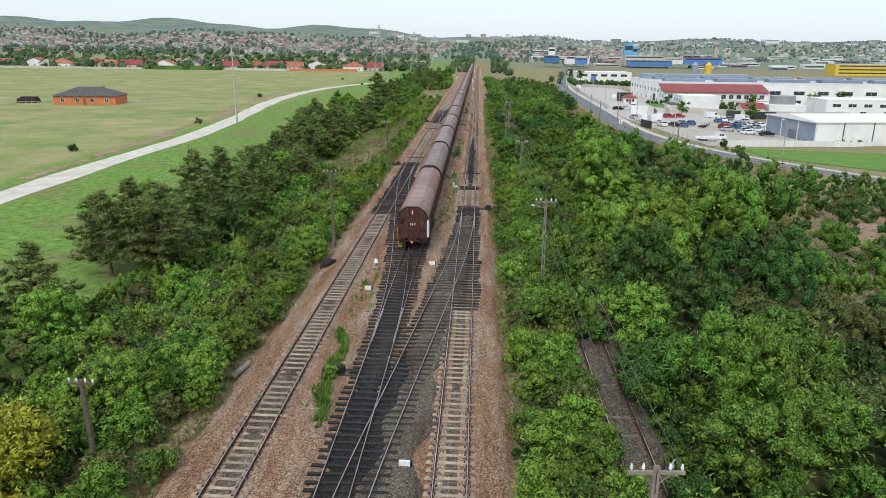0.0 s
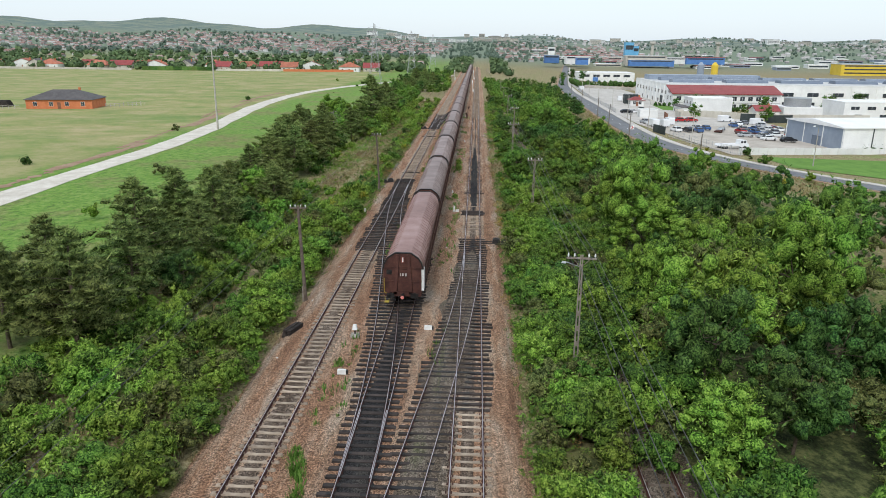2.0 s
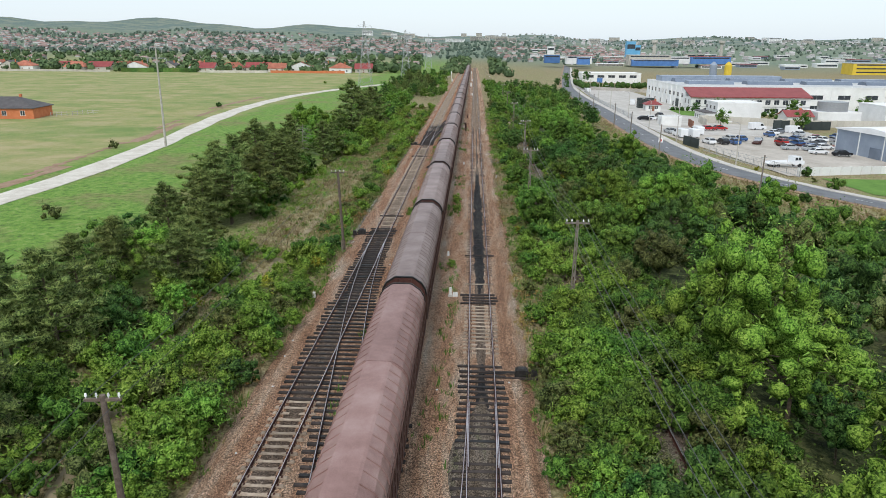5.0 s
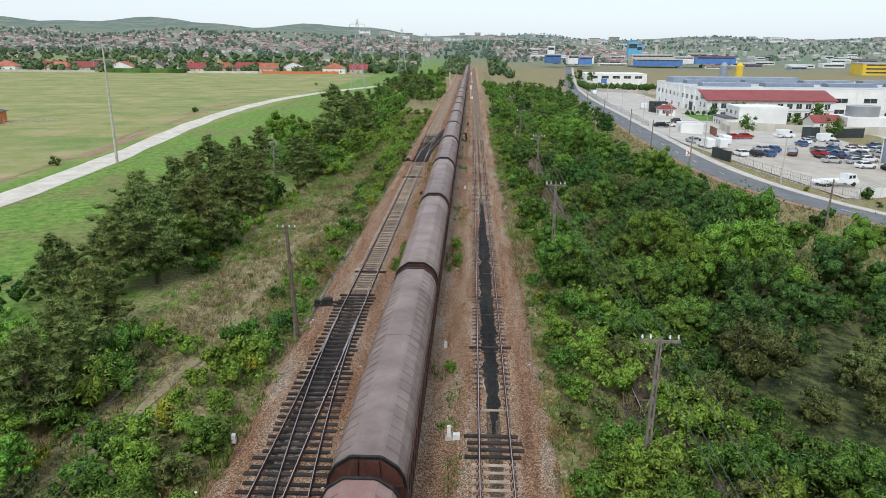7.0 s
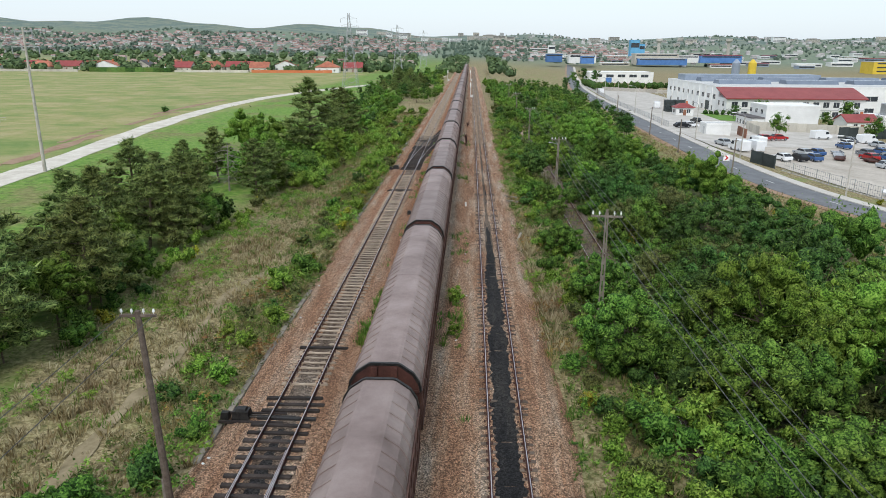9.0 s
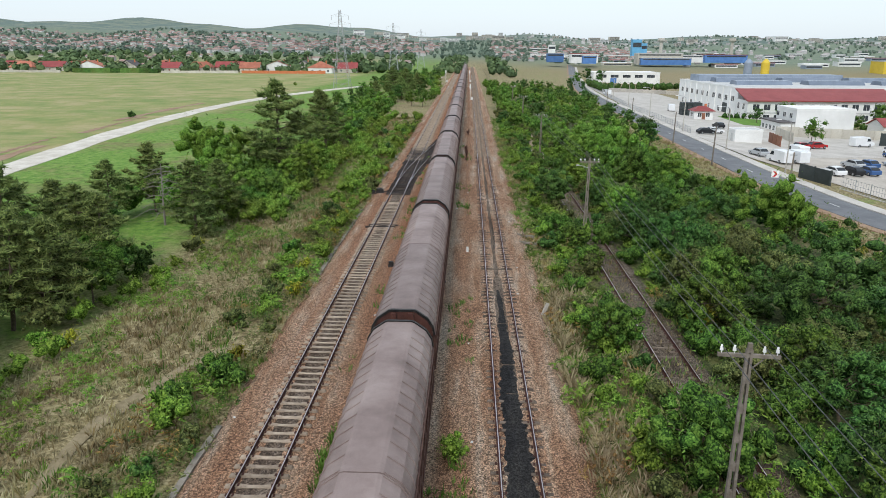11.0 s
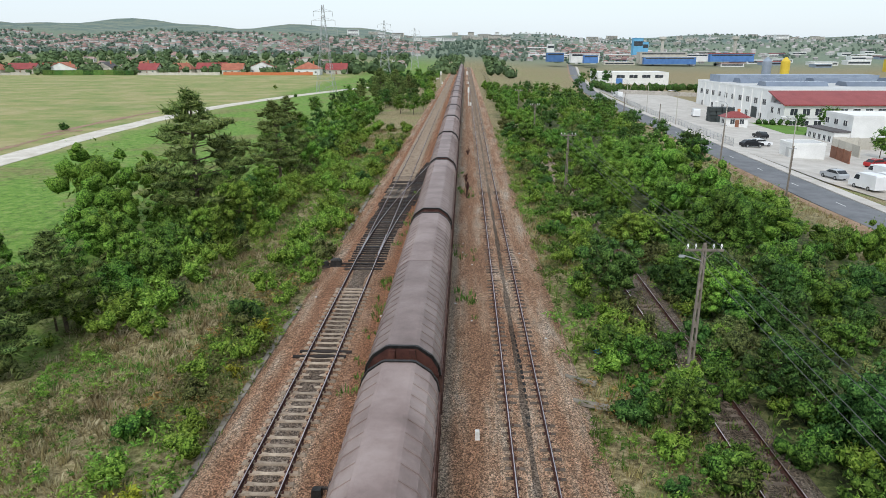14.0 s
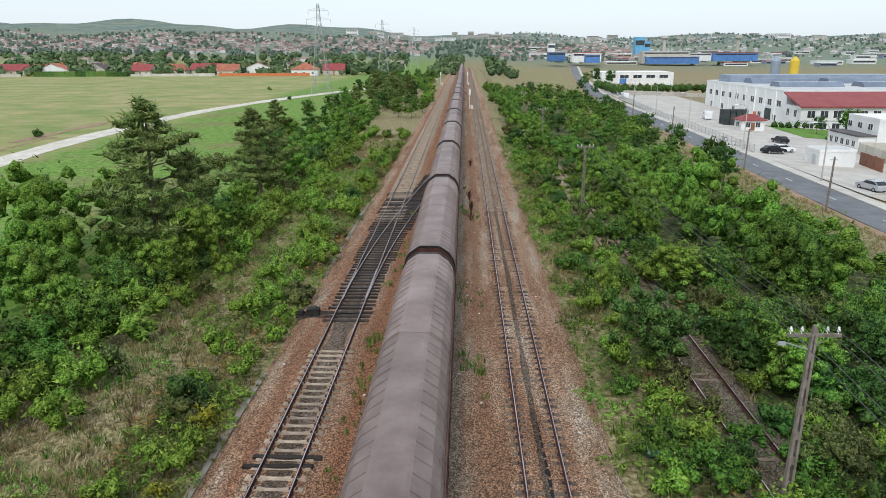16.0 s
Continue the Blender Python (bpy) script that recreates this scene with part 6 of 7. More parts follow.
def car(colour, kind="car"):
    """A car or van, nose to +x, on the ground at z = 0."""
    van = kind == "van"
    L, W, H = (5.2, 1.95, 2.25) if van else (4.3, 1.76, 1.47)
    e = thing(kind, colour + (" panel van parked in the yard" if van else " passenger car parked in the yard"), kind, "parked vehicles")
    if van:
        low = [(-2.6, 0.3), (2.55, 0.3), (2.6, 0.75), (2.45, 1.05), (1.75, 1.2), (1.2, 2.1), (0.9, 2.25), (-2.5, 2.25), (-2.6, 2.1)]
        part("body", Shape().prism(low, 'y', -W / 2, W / 2), "paint_" + colour, e, colour + " paint")
        g = Shape().prism([(1.76, 1.22), (1.24, 2.0), (1.2, 2.0), (1.7, 1.22)], 'y', -W / 2 + 0.12, W / 2 - 0.12)
        for s in (-1, 1):
            g.prism([(0.5, 1.3), (1.6, 1.3), (1.2, 1.95), (0.5, 1.95)], 'y', *sorted((s * (W / 2 + 0.01), s * (W / 2 - 0.03))))
        part("window", g, "glass_dark", e)
    else:
        low = [(-2.13, 0.32), (2.1, 0.32), (2.15, 0.6), (2.0, 0.82), (1.0, 0.95), (-2.0, 0.98), (-2.15, 0.8)]
        part("body", Shape().prism(low, 'y', -W / 2, W / 2), "paint_" + colour, e, colour + " paint")
        cab = [(1.05, 0.93), (0.35, 1.42), (-0.2, H), (-1.25, 1.43), (-1.95, 0.96)]
        part("cabin", Shape().prism(cab, 'y', -W / 2 + 0.14, W / 2 - 0.14), "paint_" + colour, e)
        g = Shape().prism([(1.02, 0.98), (0.37, 1.41), (0.42, 1.43), (1.1, 0.98)], 'y', -W / 2 + 0.2, W / 2 - 0.2)
        g.prism([(-1.88, 1.0), (-1.27, 1.4), (-1.33, 1.42), (-1.96, 1.0)], 'y', -W / 2 + 0.2, W / 2 - 0.2)
        for s in (-1, 1):
            g.prism([(0.85, 0.99), (0.3, 1.36), (-1.15, 1.36), (-1.7, 0.99)], 'y', *sorted((s * (W / 2 - 0.12), s * (W / 2 - 0.17))))
        part("window", g, "glass_dark", e)
    for s in (-0.62, 0.62):
        part("headlight", Shape().box(2.02, 2.16, s - 0.16, s + 0.16, 0.62, 0.78), "porcelain", e)
    for wx in (-1.35, 1.35):
        for s in (-1, 1):
            w = part("wheel", Shape().tube((wx, s * (W / 2 - 0.2), 0.32), (wx, s * (W / 2 + 0.01), 0.32), 0.32, 0.32, 14), "tyre", e)
            part("rim", Shape().tube((wx, s * (W / 2), 0.32), (wx, s * (W / 2 + 0.02), 0.32), 0.19, 0.19, 10), "steel", w)
    return e


CARS = [(57.5, 247, "white", 100, 0), (61.3, 248.5, "black", 100, 0), (64.8, 250, "blue", 95, 0), (66.2, 257.5, "silver", 100, 0), (69.6, 259, "blue", 100, 0), (68.5, 282, "red", 20, 0), (73, 285, "red", 15, 0),
        (77, 246, "silver", 10, 0), (81.5, 241, "white", 12, 0), (86.5, 240, "black", 8, 0), (82.5, 247, "silver", 10, 0), (88, 252, "white", 10, 0), (84, 258, "blue", 100, 0), (83, 265, "grey", 95, 0), (88, 264, "silver", 90, 0),
        (93, 270, "white", 95, 0), (97, 276, "red", 80, 0), (96, 284, "silver", 95, 0), (92, 289, "grey", 100, 0), (88, 283, "white", 95, 0), (84, 276, "blue", 90, 0), (91.5, 262, "grey", 95, 0), (100.5, 268, "white", 90, 0),
        (53.5, 258, "white", 100, 1), (57, 259.5, "white", 100, 1), (53, 266, "silver", 100, 0), (61, 268, "white", 95, 1), (88, 295, "white", 15, 1), (98, 292, "white", 20, 1), (54.5, 301, "black", 10, 0), (57.5, 304, "white", 10, 0), (64, 320, "black", 95, 0), (66, 372, "white", 80, 1), (59, 448, "white", 100, 1), (104, 276, "silver", 95, 0), (107, 284, "blue", 95, 0)]
for i in range(20):
    CARS.append((80 + (i % 7) * 4.2 + rnd.uniform(-0.5, 0.5), 249 + (i // 7) * 8.5 + (i % 7) * 1.4, rnd.choice(("white", "silver", "white", "black", "blue", "grey", "red")), 100 + rnd.uniform(-8, 8), 0))
near = []
for row in CARS:
    if all(math.hypot(row[0] - q[0], row[1] - q[1]) > 3.6 for q in near):
        near.append(row)
models = {}
for x, y, c, a, v in near:
    at = pose(x, y, land(x, y) + 0.14, 0, 0, a)
    if (c, v) in models:
        copy_thing(models[c, v], at)
    else:
        models[c, v] = car(c, "van" if v else "car")
        models[c, v].matrix_basis = at
tr = thing("flatbed_truck", "white crew-cab flatbed truck by the fence", "truck", at=(63, 215, land(63, 215) + 0.14), turn=15)
part("cab", Shape().prism([(0.6, 0.5), (3.0, 0.5), (3.05, 1.1), (2.6, 1.35), (2.2, 2.1), (0.6, 2.15)], 'y', -0.95, 0.95), "paint_white", tr)
part("bed", Shape().box(-5.0, 0.5, -1.05, 1.05, 0.75, 0.9).box(-5.0, 0.5, -1.05, -1.0, 0.9, 1.25).box(-5.0, 0.5, 1.0, 1.05, 0.9, 1.25), "paint_white", tr, "long white flat bed")
part("window", Shape().prism([(2.62, 1.4), (2.25, 2.0), (2.3, 2.02), (2.68, 1.4)], 'y', -0.8, 0.8).box(0.8, 1.35, -0.97, 0.97, 1.4, 1.95).box(1.5, 2.1, -0.97, 0.97, 1.4, 1.95), "glass_dark", tr)
for wx in (-3.8, -2.9, 2.0):
    for s in (-0.85, 0.85):
        part("wheel", Shape().tube((wx, s - 0.12, 0.38), (wx, s + 0.12, 0.38), 0.38, 0.38, 14), "tyre", tr)
for i in range(9):
    x, y = 72 + i * 2.0, 254 + (i % 3) * 4.5
    solid("scrap_trailer", Shape().box(-2.2, 2.2, -0.9, 0.9, 0.3, 0.55).box(-2.2, 2.2, -0.9, -0.8, 0.55, 0.8).box(-0.4, 0.4, -1.0, 1.0, 0.0, 0.5), ("rust", "steel", "paint_grey")[i % 3], "low flat trailer with scrap in the car yard", "trailer", "trailers", at=(x, y, land(x, y) + 0.12), turn=60 + i * 7)


# ---------------- poles, wires, lamps ----------------
def slotted_pole(x, y, h, label, lean=0.0, arms=1, lamp=False):
    """A concrete telegraph pole of two tapering legs with openings between, crossarm and insulators."""
    e = thing("telegraph_pole", label, "telegraph pole", "telegraph poles", at=(x, y, land(x, y)), turn=rnd.uniform(-6, 6))
    s = Shape()
    for k in (-1, 1):
        s.v += [(k * 0.07, -0.09, -0.5), (k * 0.17, -0.09, -0.5), (k * 0.17, 0.09, -0.5), (k * 0.07, 0.09, -0.5), (k * 0.02 + lean, -0.06, h), (k * 0.09 + lean, -0.06, h), (k * 0.09 + lean, 0.06, h), (k * 0.02 + lean, 0.06, h)]
        n = len(s.v) - 8
        s.f += [tuple(n + i for i in q) for q in ((3, 2, 1, 0), (4, 5, 6, 7), (0, 1, 5, 4), (1, 2, 6, 5), (2, 3, 7, 6), (3, 0, 4, 7))]
        s.m += [0] * 6
    z = 0.4
    while z < h:
        w = 0.12 - 0.06 * z / h
        s.box(lean * z / h - w, lean * z / h + w, -0.05, 0.05, z, z + 0.28)
        z += 0.95
    part("pole", s, "pole_wood", e, "weathered grey slotted pole")
    for a in range(arms):
        zz = h - 0.25 - 0.5 * a
        part("crossarm", Shape().box(lean - 0.85, lean + 0.85, -0.05, 0.05, zz, zz + 0.1).tube((lean - 0.5, 0.06, zz), (lean, 0.06, zz - 0.5), 0.02).tube((lean + 0.5, 0.06, zz), (lean, 0.06, zz - 0.5), 0.02), "pole_wood", e)
        for k in (-0.75, -0.4, 0.4, 0.75):
            ins = Shape().tube((lean + k, 0, zz + 0.1), (lean + k, 0, zz + 0.2), 0.015).tube((lean + k, 0, zz + 0.18), (lean + k, 0, zz + 0.27), 0.055, 0.045, 8).tube((lean + k, 0, zz + 0.27), (lean + k, 0, zz + 0.34), 0.04, 0.03, 8)
            part("insulator", ins, "porcelain", e, "white porcelain insulator")
    if lamp:
        part("lamp_arm", Shape().tube((lean - 0.1, 0, h - 0.7), (lean - 0.9, 0, h - 0.45), 0.025), "steel", e)
        part("lamp_head", Shape().box(lean - 1.12, lean - 0.86, -0.07, 0.07, h - 0.53, h - 0.43, 0, 0.03), "steel", e, "grey lamp head")
    return e


def wooden_pole(x, y, h, lean):
    """A tapered, slightly leaning wooden pole with one short crossarm."""
    e = thing("telegraph_pole", "weathered brown wooden telegraph pole on the bank", "telegraph pole", "telegraph poles", at=(x, y, land(x, y)), turn=rnd.uniform(-6, 6))
    part("pole", Shape().tube((0, 0, -0.5), (lean * 0.55, 0.03, h * 0.5), 0.15, 0.125, 9).tube((lean * 0.55, 0.03, h * 0.5), (lean, 0, h), 0.125, 0.1, 9), "brown_pole", e, "weathered brown pole")
    part("footing", Shape().box(-0.26, -0.08, -0.1, 0.1, -0.4, 1.3, 0, 0.02), "pole_wood", e, "grey concrete footing")
    part("crossarm", Shape().box(lean - 0.62, lean + 0.62, -0.05, 0.05, h - 0.22, h - 0.12).tube((lean - 0.4, 0.06, h - 0.2), (lean, 0.08, h - 0.6), 0.018), "brown_pole", e)
    for k in (-0.55, -0.2, 0.2, 0.55):
        part("insulator", Shape().tube((lean + k, 0, h - 0.12), (lean + k, 0, h - 0.02), 0.014).tube((lean + k, 0, h - 0.04), (lean + k, 0, h + 0.07), 0.05, 0.035, 8), "porcelain", e, "white porcelain insulator")
    return e


M["brown_pole"] = surface("weathered_brown_wood", (0.075, 0.055, 0.042), (0.19, 0.15, 0.12), 3, 0.9)
LEFT = [(-16.2, 56.6, 4.9, -0.1), (-12.75, 94, 7.6, -0.25), (-12.7, 135.8, 7.9, -0.35)]
RIGHT = [(6.3, 48, 7.3), (6.3, 82.4, 7.9), (6.6, 121, 7.4), (5.8, 151.2, 8.1), (8.0, 191.5, 7.2), (8.8, 239, 6.6), (9.2, 281, 6.6), (9.6, 322, 6.6)]
for i, (x, y, h) in enumerate(RIGHT):
    slotted_pole(x, y, h, "weathered grey slotted telegraph pole with white insulators", lean=rnd.uniform(-0.12, 0.12), lamp=i in (1, 4))
for x, y, h, ln in LEFT:
    wooden_pole(x, y, h, ln)
wires = thing("telegraph_wires", "thin dark wires sagging between the poles", "wires")
SPANS = [(p[:3], q[:3], k) for p, q in zip(RIGHT[:5], RIGHT[1:6]) for k in (-0.75, -0.4, 0.4, 0.75)]
SPANS += [((p[0] + p[3], p[1], p[2] - 0.2), (q[0] + q[3], q[1], q[2] - 0.2), k) for p, q in zip(LEFT, LEFT[1:]) for k in (-0.55, 0.55)]
for (xa, ya, ha), (xb, yb, hb), k in SPANS:
    s, line = Shape(), []
    for i in range(11):
        u = i / 10
        line.append((xa + (xb - xa) * u + k, ya + (yb - ya) * u, (land(xa, ya) + ha) * (1 - u) + (land(xb, yb) + hb) * u + 0.05 - 1.6 * u * (1 - u)))
    for i, (px, py, pz) in enumerate(line):
        s.v += [(px - 0.015, py, pz), (px, py, pz + 0.015), (px + 0.015, py, pz), (px, py, pz - 0.015)]
    s.f = [(4 * i + j, 4 * i + (j + 1) % 4, 4 * i + 4 + (j + 1) % 4, 4 * i + 4 + j) for i in range(10) for j in range(4)]
    s.m = [0] * 40
    part("wire", s, "wire", wires)


def street_lamp(x, y, turn, h=8.0):
    e = thing("street_lamp", "grey concrete street lamp with a curved arm", "street lamp", "street lamps", at=(x, y, land(x, y)), turn=turn)
    part("post", Shape().tube((0, 0, -0.3), (0, 0, h), 0.13, 0.08, 8), "concrete", e)
    part("arm", Shape().tube((0, 0, h), (-0.6, 0, h + 0.5), 0.05).tube((-0.6, 0, h + 0.5), (-1.8, 0, h + 0.65), 0.05), "steel", e)
    part("lamp_head", Shape().box(-2.5, -1.7, -0.14, 0.14, h + 0.55, h + 0.7, 0, 0.04), "porcelain", e, "pale lamp head")
    return e


l0 = street_lamp(51.5, 212, 0)
for x, y, a in ((49.3, 246, 0), (48.6, 271, 0), (49.6, 303, 0), (50.8, 340, 0), (52.5, 376, 0), (54.5, 412, 0), (72, 194, 40), (62, 476, 0), (90, 178, 50)):
    copy_thing(l0, pose(x, y, land(x, y), 0, 0, a))
for x, y, h in ((38.6, 221, 6.5), (40.2, 278, 6.5), (38.8, 250, 6.5), (43.5, 180, 6.5), (41, 320, 6.5), (42, 360, 6.5)):
    e = thing("utility_pole", "dark wooden utility pole on the road verge", "utility pole", "utility poles", at=(x, y, land(x, y)))
    part("pole", Shape().tube((0, 0, -0.4), (0.1, 0, h), 0.14, 0.1, 8), "pole_wood", e)
    part("bracket", Shape().box(-0.4, 0.5, -0.04, 0.04, h - 0.4, h - 0.3), "steel", e)
sg = thing("curve_sign", "red and white chevron sign on a post at the bend", "road sign", at=(42.0, 233, land(42, 233)), turn=-12)
part("post", Shape().tube((0, 0, -0.2), (0, 0, 2.2), 0.04), "steel", sg)
part("plate", Shape().box(-0.5, 0.5, -0.08, -0.04, 1.3, 2.3), "porcelain", sg, "white square plate")
M["sign_red"] = surface("sign_red", (0.5, 0.02, 0.03), (0.6, 0.04, 0.05), 4, 0.4, bump=0, spread=0)
part("chevron", Shape().prism([(-0.35, 1.4), (-0.05, 1.4), (0.3, 1.8), (-0.05, 2.2), (-0.35, 2.2), (0.0, 1.8)], 'y', -0.09, -0.081), "sign_red", sg, "red chevron")


def pylon(x, y, h, w):
    """A lattice power pylon: four legs, bracing, three crossarms."""
    e = thing("power_pylon", "grey steel lattice power pylon in the field", "pylon", "pylons", at=(x, y, land(x, y)))
    body, r = Shape(), 0.085

    def corner(k, u):
        q = w * (1 - u) ** 1.3 * 0.5 + 0.35
        return Vector((q * (1 if k in (0, 3) else -1), q * (1 if k < 2 else -1), h * u))
    for k in range(4):
        for i in range(10):
            a, b = i / 10, (i + 1) / 10
            body.tube(corner(k, a), corner(k, b), r, r, 4)
            body.tube(corner(k, a), corner((k + 1) % 4, b), r * 0.55, r * 0.55, 4)
            body.tube(corner((k + 1) % 4, a), corner(k, b), r * 0.55, r * 0.55, 4)
    part("lattice", body, "steel", e)
    for u, reach in ((0.72, 5.2), (0.82, 4.4), (0.92, 3.6)):
        for side in (-1, 1):
            tip = (side * reach, 0, h * u + 0.2)
            arm = Shape().tube((0, -0.5, h * u), tip, r * 0.7, r * 0.5, 4).tube((0, 0.5, h * u), tip, r * 0.7, r * 0.5, 4).tube((0, 0, h * u + 1.2), tip, r * 0.6, r * 0.5, 4)
            part("crossarm", arm, "steel", e)
            part("insulator", Shape().tube((side * reach * 0.98, 0, h * u + 0.1), (side * reach * 0.98, 0, h * u - 1.5), 0.08, 0.08, 6), "steel", e)
    return e


pylon(-54.5, 424, 31, 6.0)
pylon(-46, 545, 30, 5.5)
pylon(-40, 690, 30, 5.5)
for x, y, h in ((-61.7, 208.5, 19.5),):
    e = thing("power_pole", "tall tapered concrete power pole beside the gravel road", "power pole", at=(x, y, land(x, y)))
    part("pole", Shape().tube((0, 0, -1), (0, 0, h), 0.26, 0.13, 10), "concrete", e)
    for zz, w in ((h - 0.6, 1.2), (h - 2.6, 1.9)):
        part("crossarm", Shape().box(-w, w, -0.07, 0.07, zz, zz + 0.14).tube((-w * 0.98, 0, zz), (-w * 0.98, 0, zz - 0.9), 0.07).tube((w * 0.98, 0, zz), (w * 0.98, 0, zz - 0.9), 0.07), "steel", e)

# ---------------- far town ----------------
M["far_wall"] = leaf_material("far_house_walls", (0.36, 0.35, 0.34), (0.5, 0.49, 0.48), (0.66, 0.65, 0.64), hue=0, value=0, gloss=0.9, see=0.0)
# roof and leaf tones below are greyed and paled to paint in distance haze
M["far_roof"] = leaf_material("hazed_house_roofs", (0.19, 0.13, 0.115), (0.31, 0.195, 0.17), (0.4, 0.31, 0.28), hue=0, value=0, gloss=0.9, see=0.0)
M["far_pale"] = leaf_material("hazed_town_roofs", (0.3, 0.27, 0.26), (0.42, 0.38, 0.37), (0.55, 0.53, 0.52), hue=0, value=0, gloss=0.9, see=0.0)
M["leaf_far"] = leaf_material("hazed_garden_foliage", (0.055, 0.09, 0.042), (0.095, 0.15, 0.065), (0.155, 0.215, 0.095), hue=0, value=0, gloss=0.9, see=0.0)
M["far_leaf"] = leaf_material("hazed_far_foliage", (0.095, 0.14, 0.115), (0.125, 0.175, 0.135), (0.165, 0.21, 0.155), hue=0, value=0, gloss=0.9, see=0.0)


def far_houses(name, spots, label, roof="far_roof"):
    w, r = Shape(), Shape()
    for x, y, s in spots:
        z = land(x, y) - 1.5
        a, b, h = s * rnd.uniform(4, 7), s * rnd.uniform(3.5, 5), s * rnd.uniform(3.5, 7) + 1.5
        c, d = math.cos(t := rnd.uniform(-0.5, 0.5)), math.sin(t)

        def at(u, v, zz):
            return (x + u * c - v * d, y + u * d + v * c, z + zz)
        base = [at(-a, -b, 0), at(a, -b, 0), at(a, b, 0), at(-a, b, 0), at(-a, -b, h), at(a, -b, h), at(a, b, h), at(-a, b, h)]
        n = len(w.v)
        w.v += base
        w.f += [tuple(n + i for i in q) for q in ((0, 1, 5, 4), (1, 2, 6, 5), (2, 3, 7, 6), (3, 0, 4, 7))]
        w.m += [0] * 4
        n = len(r.v)
        k = rnd.uniform(2, 3.5) * s
        r.v += [at(-a - .5, -b - .5, h), at(a + .5, -b - .5, h), at(a + .5, b + .5, h), at(-a - .5, b + .5, h), at(-a * 0.7, 0, h + k), at(a * 0.7, 0, h + k)]
        r.f += [tuple(n + i for i in q) for q in ((0, 1, 5, 4), (2, 3, 4, 5), (3, 0, 4), (1, 2, 5), (0, 3, 2, 1))]
        r.m += [0] * 5
    e = thing(name, label, "town", kind="stuff")
    part("wall", w, "far_wall", e)
    part("roof", r, roof, e)


def far_woods(name, spots, label, mat="far_leaf"):
    P, N = [], []
    V, F = [], []
    iv, iff = ico()
    for x, y, s in spots:
        z = land(x, y) + s * 1.2
        k = 9
        d = rng.normal(size=(k, 3))
        d[:, 2] = np.abs(d[:, 2]) + 0.1
        d /= np.linalg.norm(d, axis=1, keepdims=True)
        P.append(np.array([x, y, z]) + d * np.array([s * 1.3, s * 1.3, s]) * rng.uniform(0.7, 1.2, (k, 1)))
        N.append(d)
        n = len(V)
        V += (np.array([x, y, z - s * 0.2]) + iv * np.array([s * 1.25, s * 1.25, s * 1.1]) * rng.uniform(0.75, 1.1, (len(iv), 1))).tolist()
        F += [tuple(n + i for i in q) for q in iff]
    sz = np.concatenate([[s * 1.1] * 9 for *_, s in spots])[:, None]
    pos, nrm = np.concatenate(P), np.concatenate(N)
    lv, lf = leaf_quads(pos, nrm, sz, sz * 0.8, coarse=True)
    sh = Shape()
    sh.v = lv.tolist() + V
    sh.f = [tuple(q) for q in lf.tolist()] + [tuple(len(lv) + i for i in q) for q in F]
    sh.m = [0] * len(sh.f)
    solid(name, sh, mat, label, "woods", kind="stuff")


spots = []
for _ in range(4300):
    x, y = rnd.uniform(-1500, 260), 690 + 860 * rnd.random() ** 0.75
    if (x > -45 - (y - 640) * 0.05 and y < 900) or abs(x + 8) < 40:
        continue
    if y < 980 and rnd.random() < 0.6 or y > 1350 and rnd.random() < 0.45 - 0.9 * noise.noise((x * 0.004, y * 0.004, 1)):
        continue
    spots.append((x, y, rnd.uniform(0.3, 0.62)))
far_houses("distant_houses", spots, "pale houses with red roofs spread over the hillside town")
spots = [(rnd.uniform(60, 2200), rnd.uniform(1050, 2100), rnd.uniform(0.3, 0.62)) for _ in range(1100)]
far_houses("distant_town", spots, "low pale town buildings on the plain", "far_pale")
wood = []
for _ in range(1500):
    x, y = rnd.uniform(-1300, -20), 612 + 340 * rnd.random() ** 1.2
    if x < -45 - (y - 640) * 0.05 and noise.noise((x * 0.008, y * 0.008, 3)) > -0.45:
        wood.append((x, y, rnd.uniform(1.8, 3.6)))
for _ in range(260):
    wood.append((rnd.uniform(-560, -50), rnd.uniform(593, 660), rnd.uniform(1.2, 3.0)))
for _ in range(2400):
    x, y = rnd.uniform(-1500, 200), rnd.uniform(900, 1650)
    if noise.noise((x * 0.006, y * 0.006, 9)) > -0.15:
        wood.append((x, y, rnd.uniform(1.3, 2.8)))
for _ in range(4200):
    x, y = rnd.uniform(60, 2200), rnd.uniform(900, 2300)
    if noise.noise((x * 0.002, y * 0.012, 14)) > -0.02:
        wood.append((x, y, rnd.uniform(1.1, 2.3)))
for _ in range(110):
    y = rnd.uniform(560, 1100)
    wood.append((rnd.choice((-1, 1)) * rnd.uniform(9, 26) + 3, y, rnd.uniform(1.8, 3.2)))
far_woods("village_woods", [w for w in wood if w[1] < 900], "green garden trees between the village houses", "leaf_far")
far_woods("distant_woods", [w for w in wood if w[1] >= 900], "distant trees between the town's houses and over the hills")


def block(x, y, w, d, h, wall, label, bands=4, roof="roof_grey", category="apartment block", z=None):
    z = land(x, y) - 1 if z is None else z
    e = thing("town_block", label, category, "town blocks", at=(x, y, z))
    part("wall", Shape().box(-w / 2, w / 2, -d / 2, d / 2, -4, h), wall, e)
    part("roof", Shape().box(-w / 2 - .3, w / 2 + .3, -d / 2 - .3, d / 2 + .3, h, h + 0.6), roof, e)
    for i in range(bands):
        zz = h * (i + 0.45) / bands
        part("window_band", Shape().box(-w / 2 * 0.92, w / 2 * 0.92, -d / 2 - 0.1, -d / 2, zz, zz + h / bands * 0.35), "pane", e)
    return e


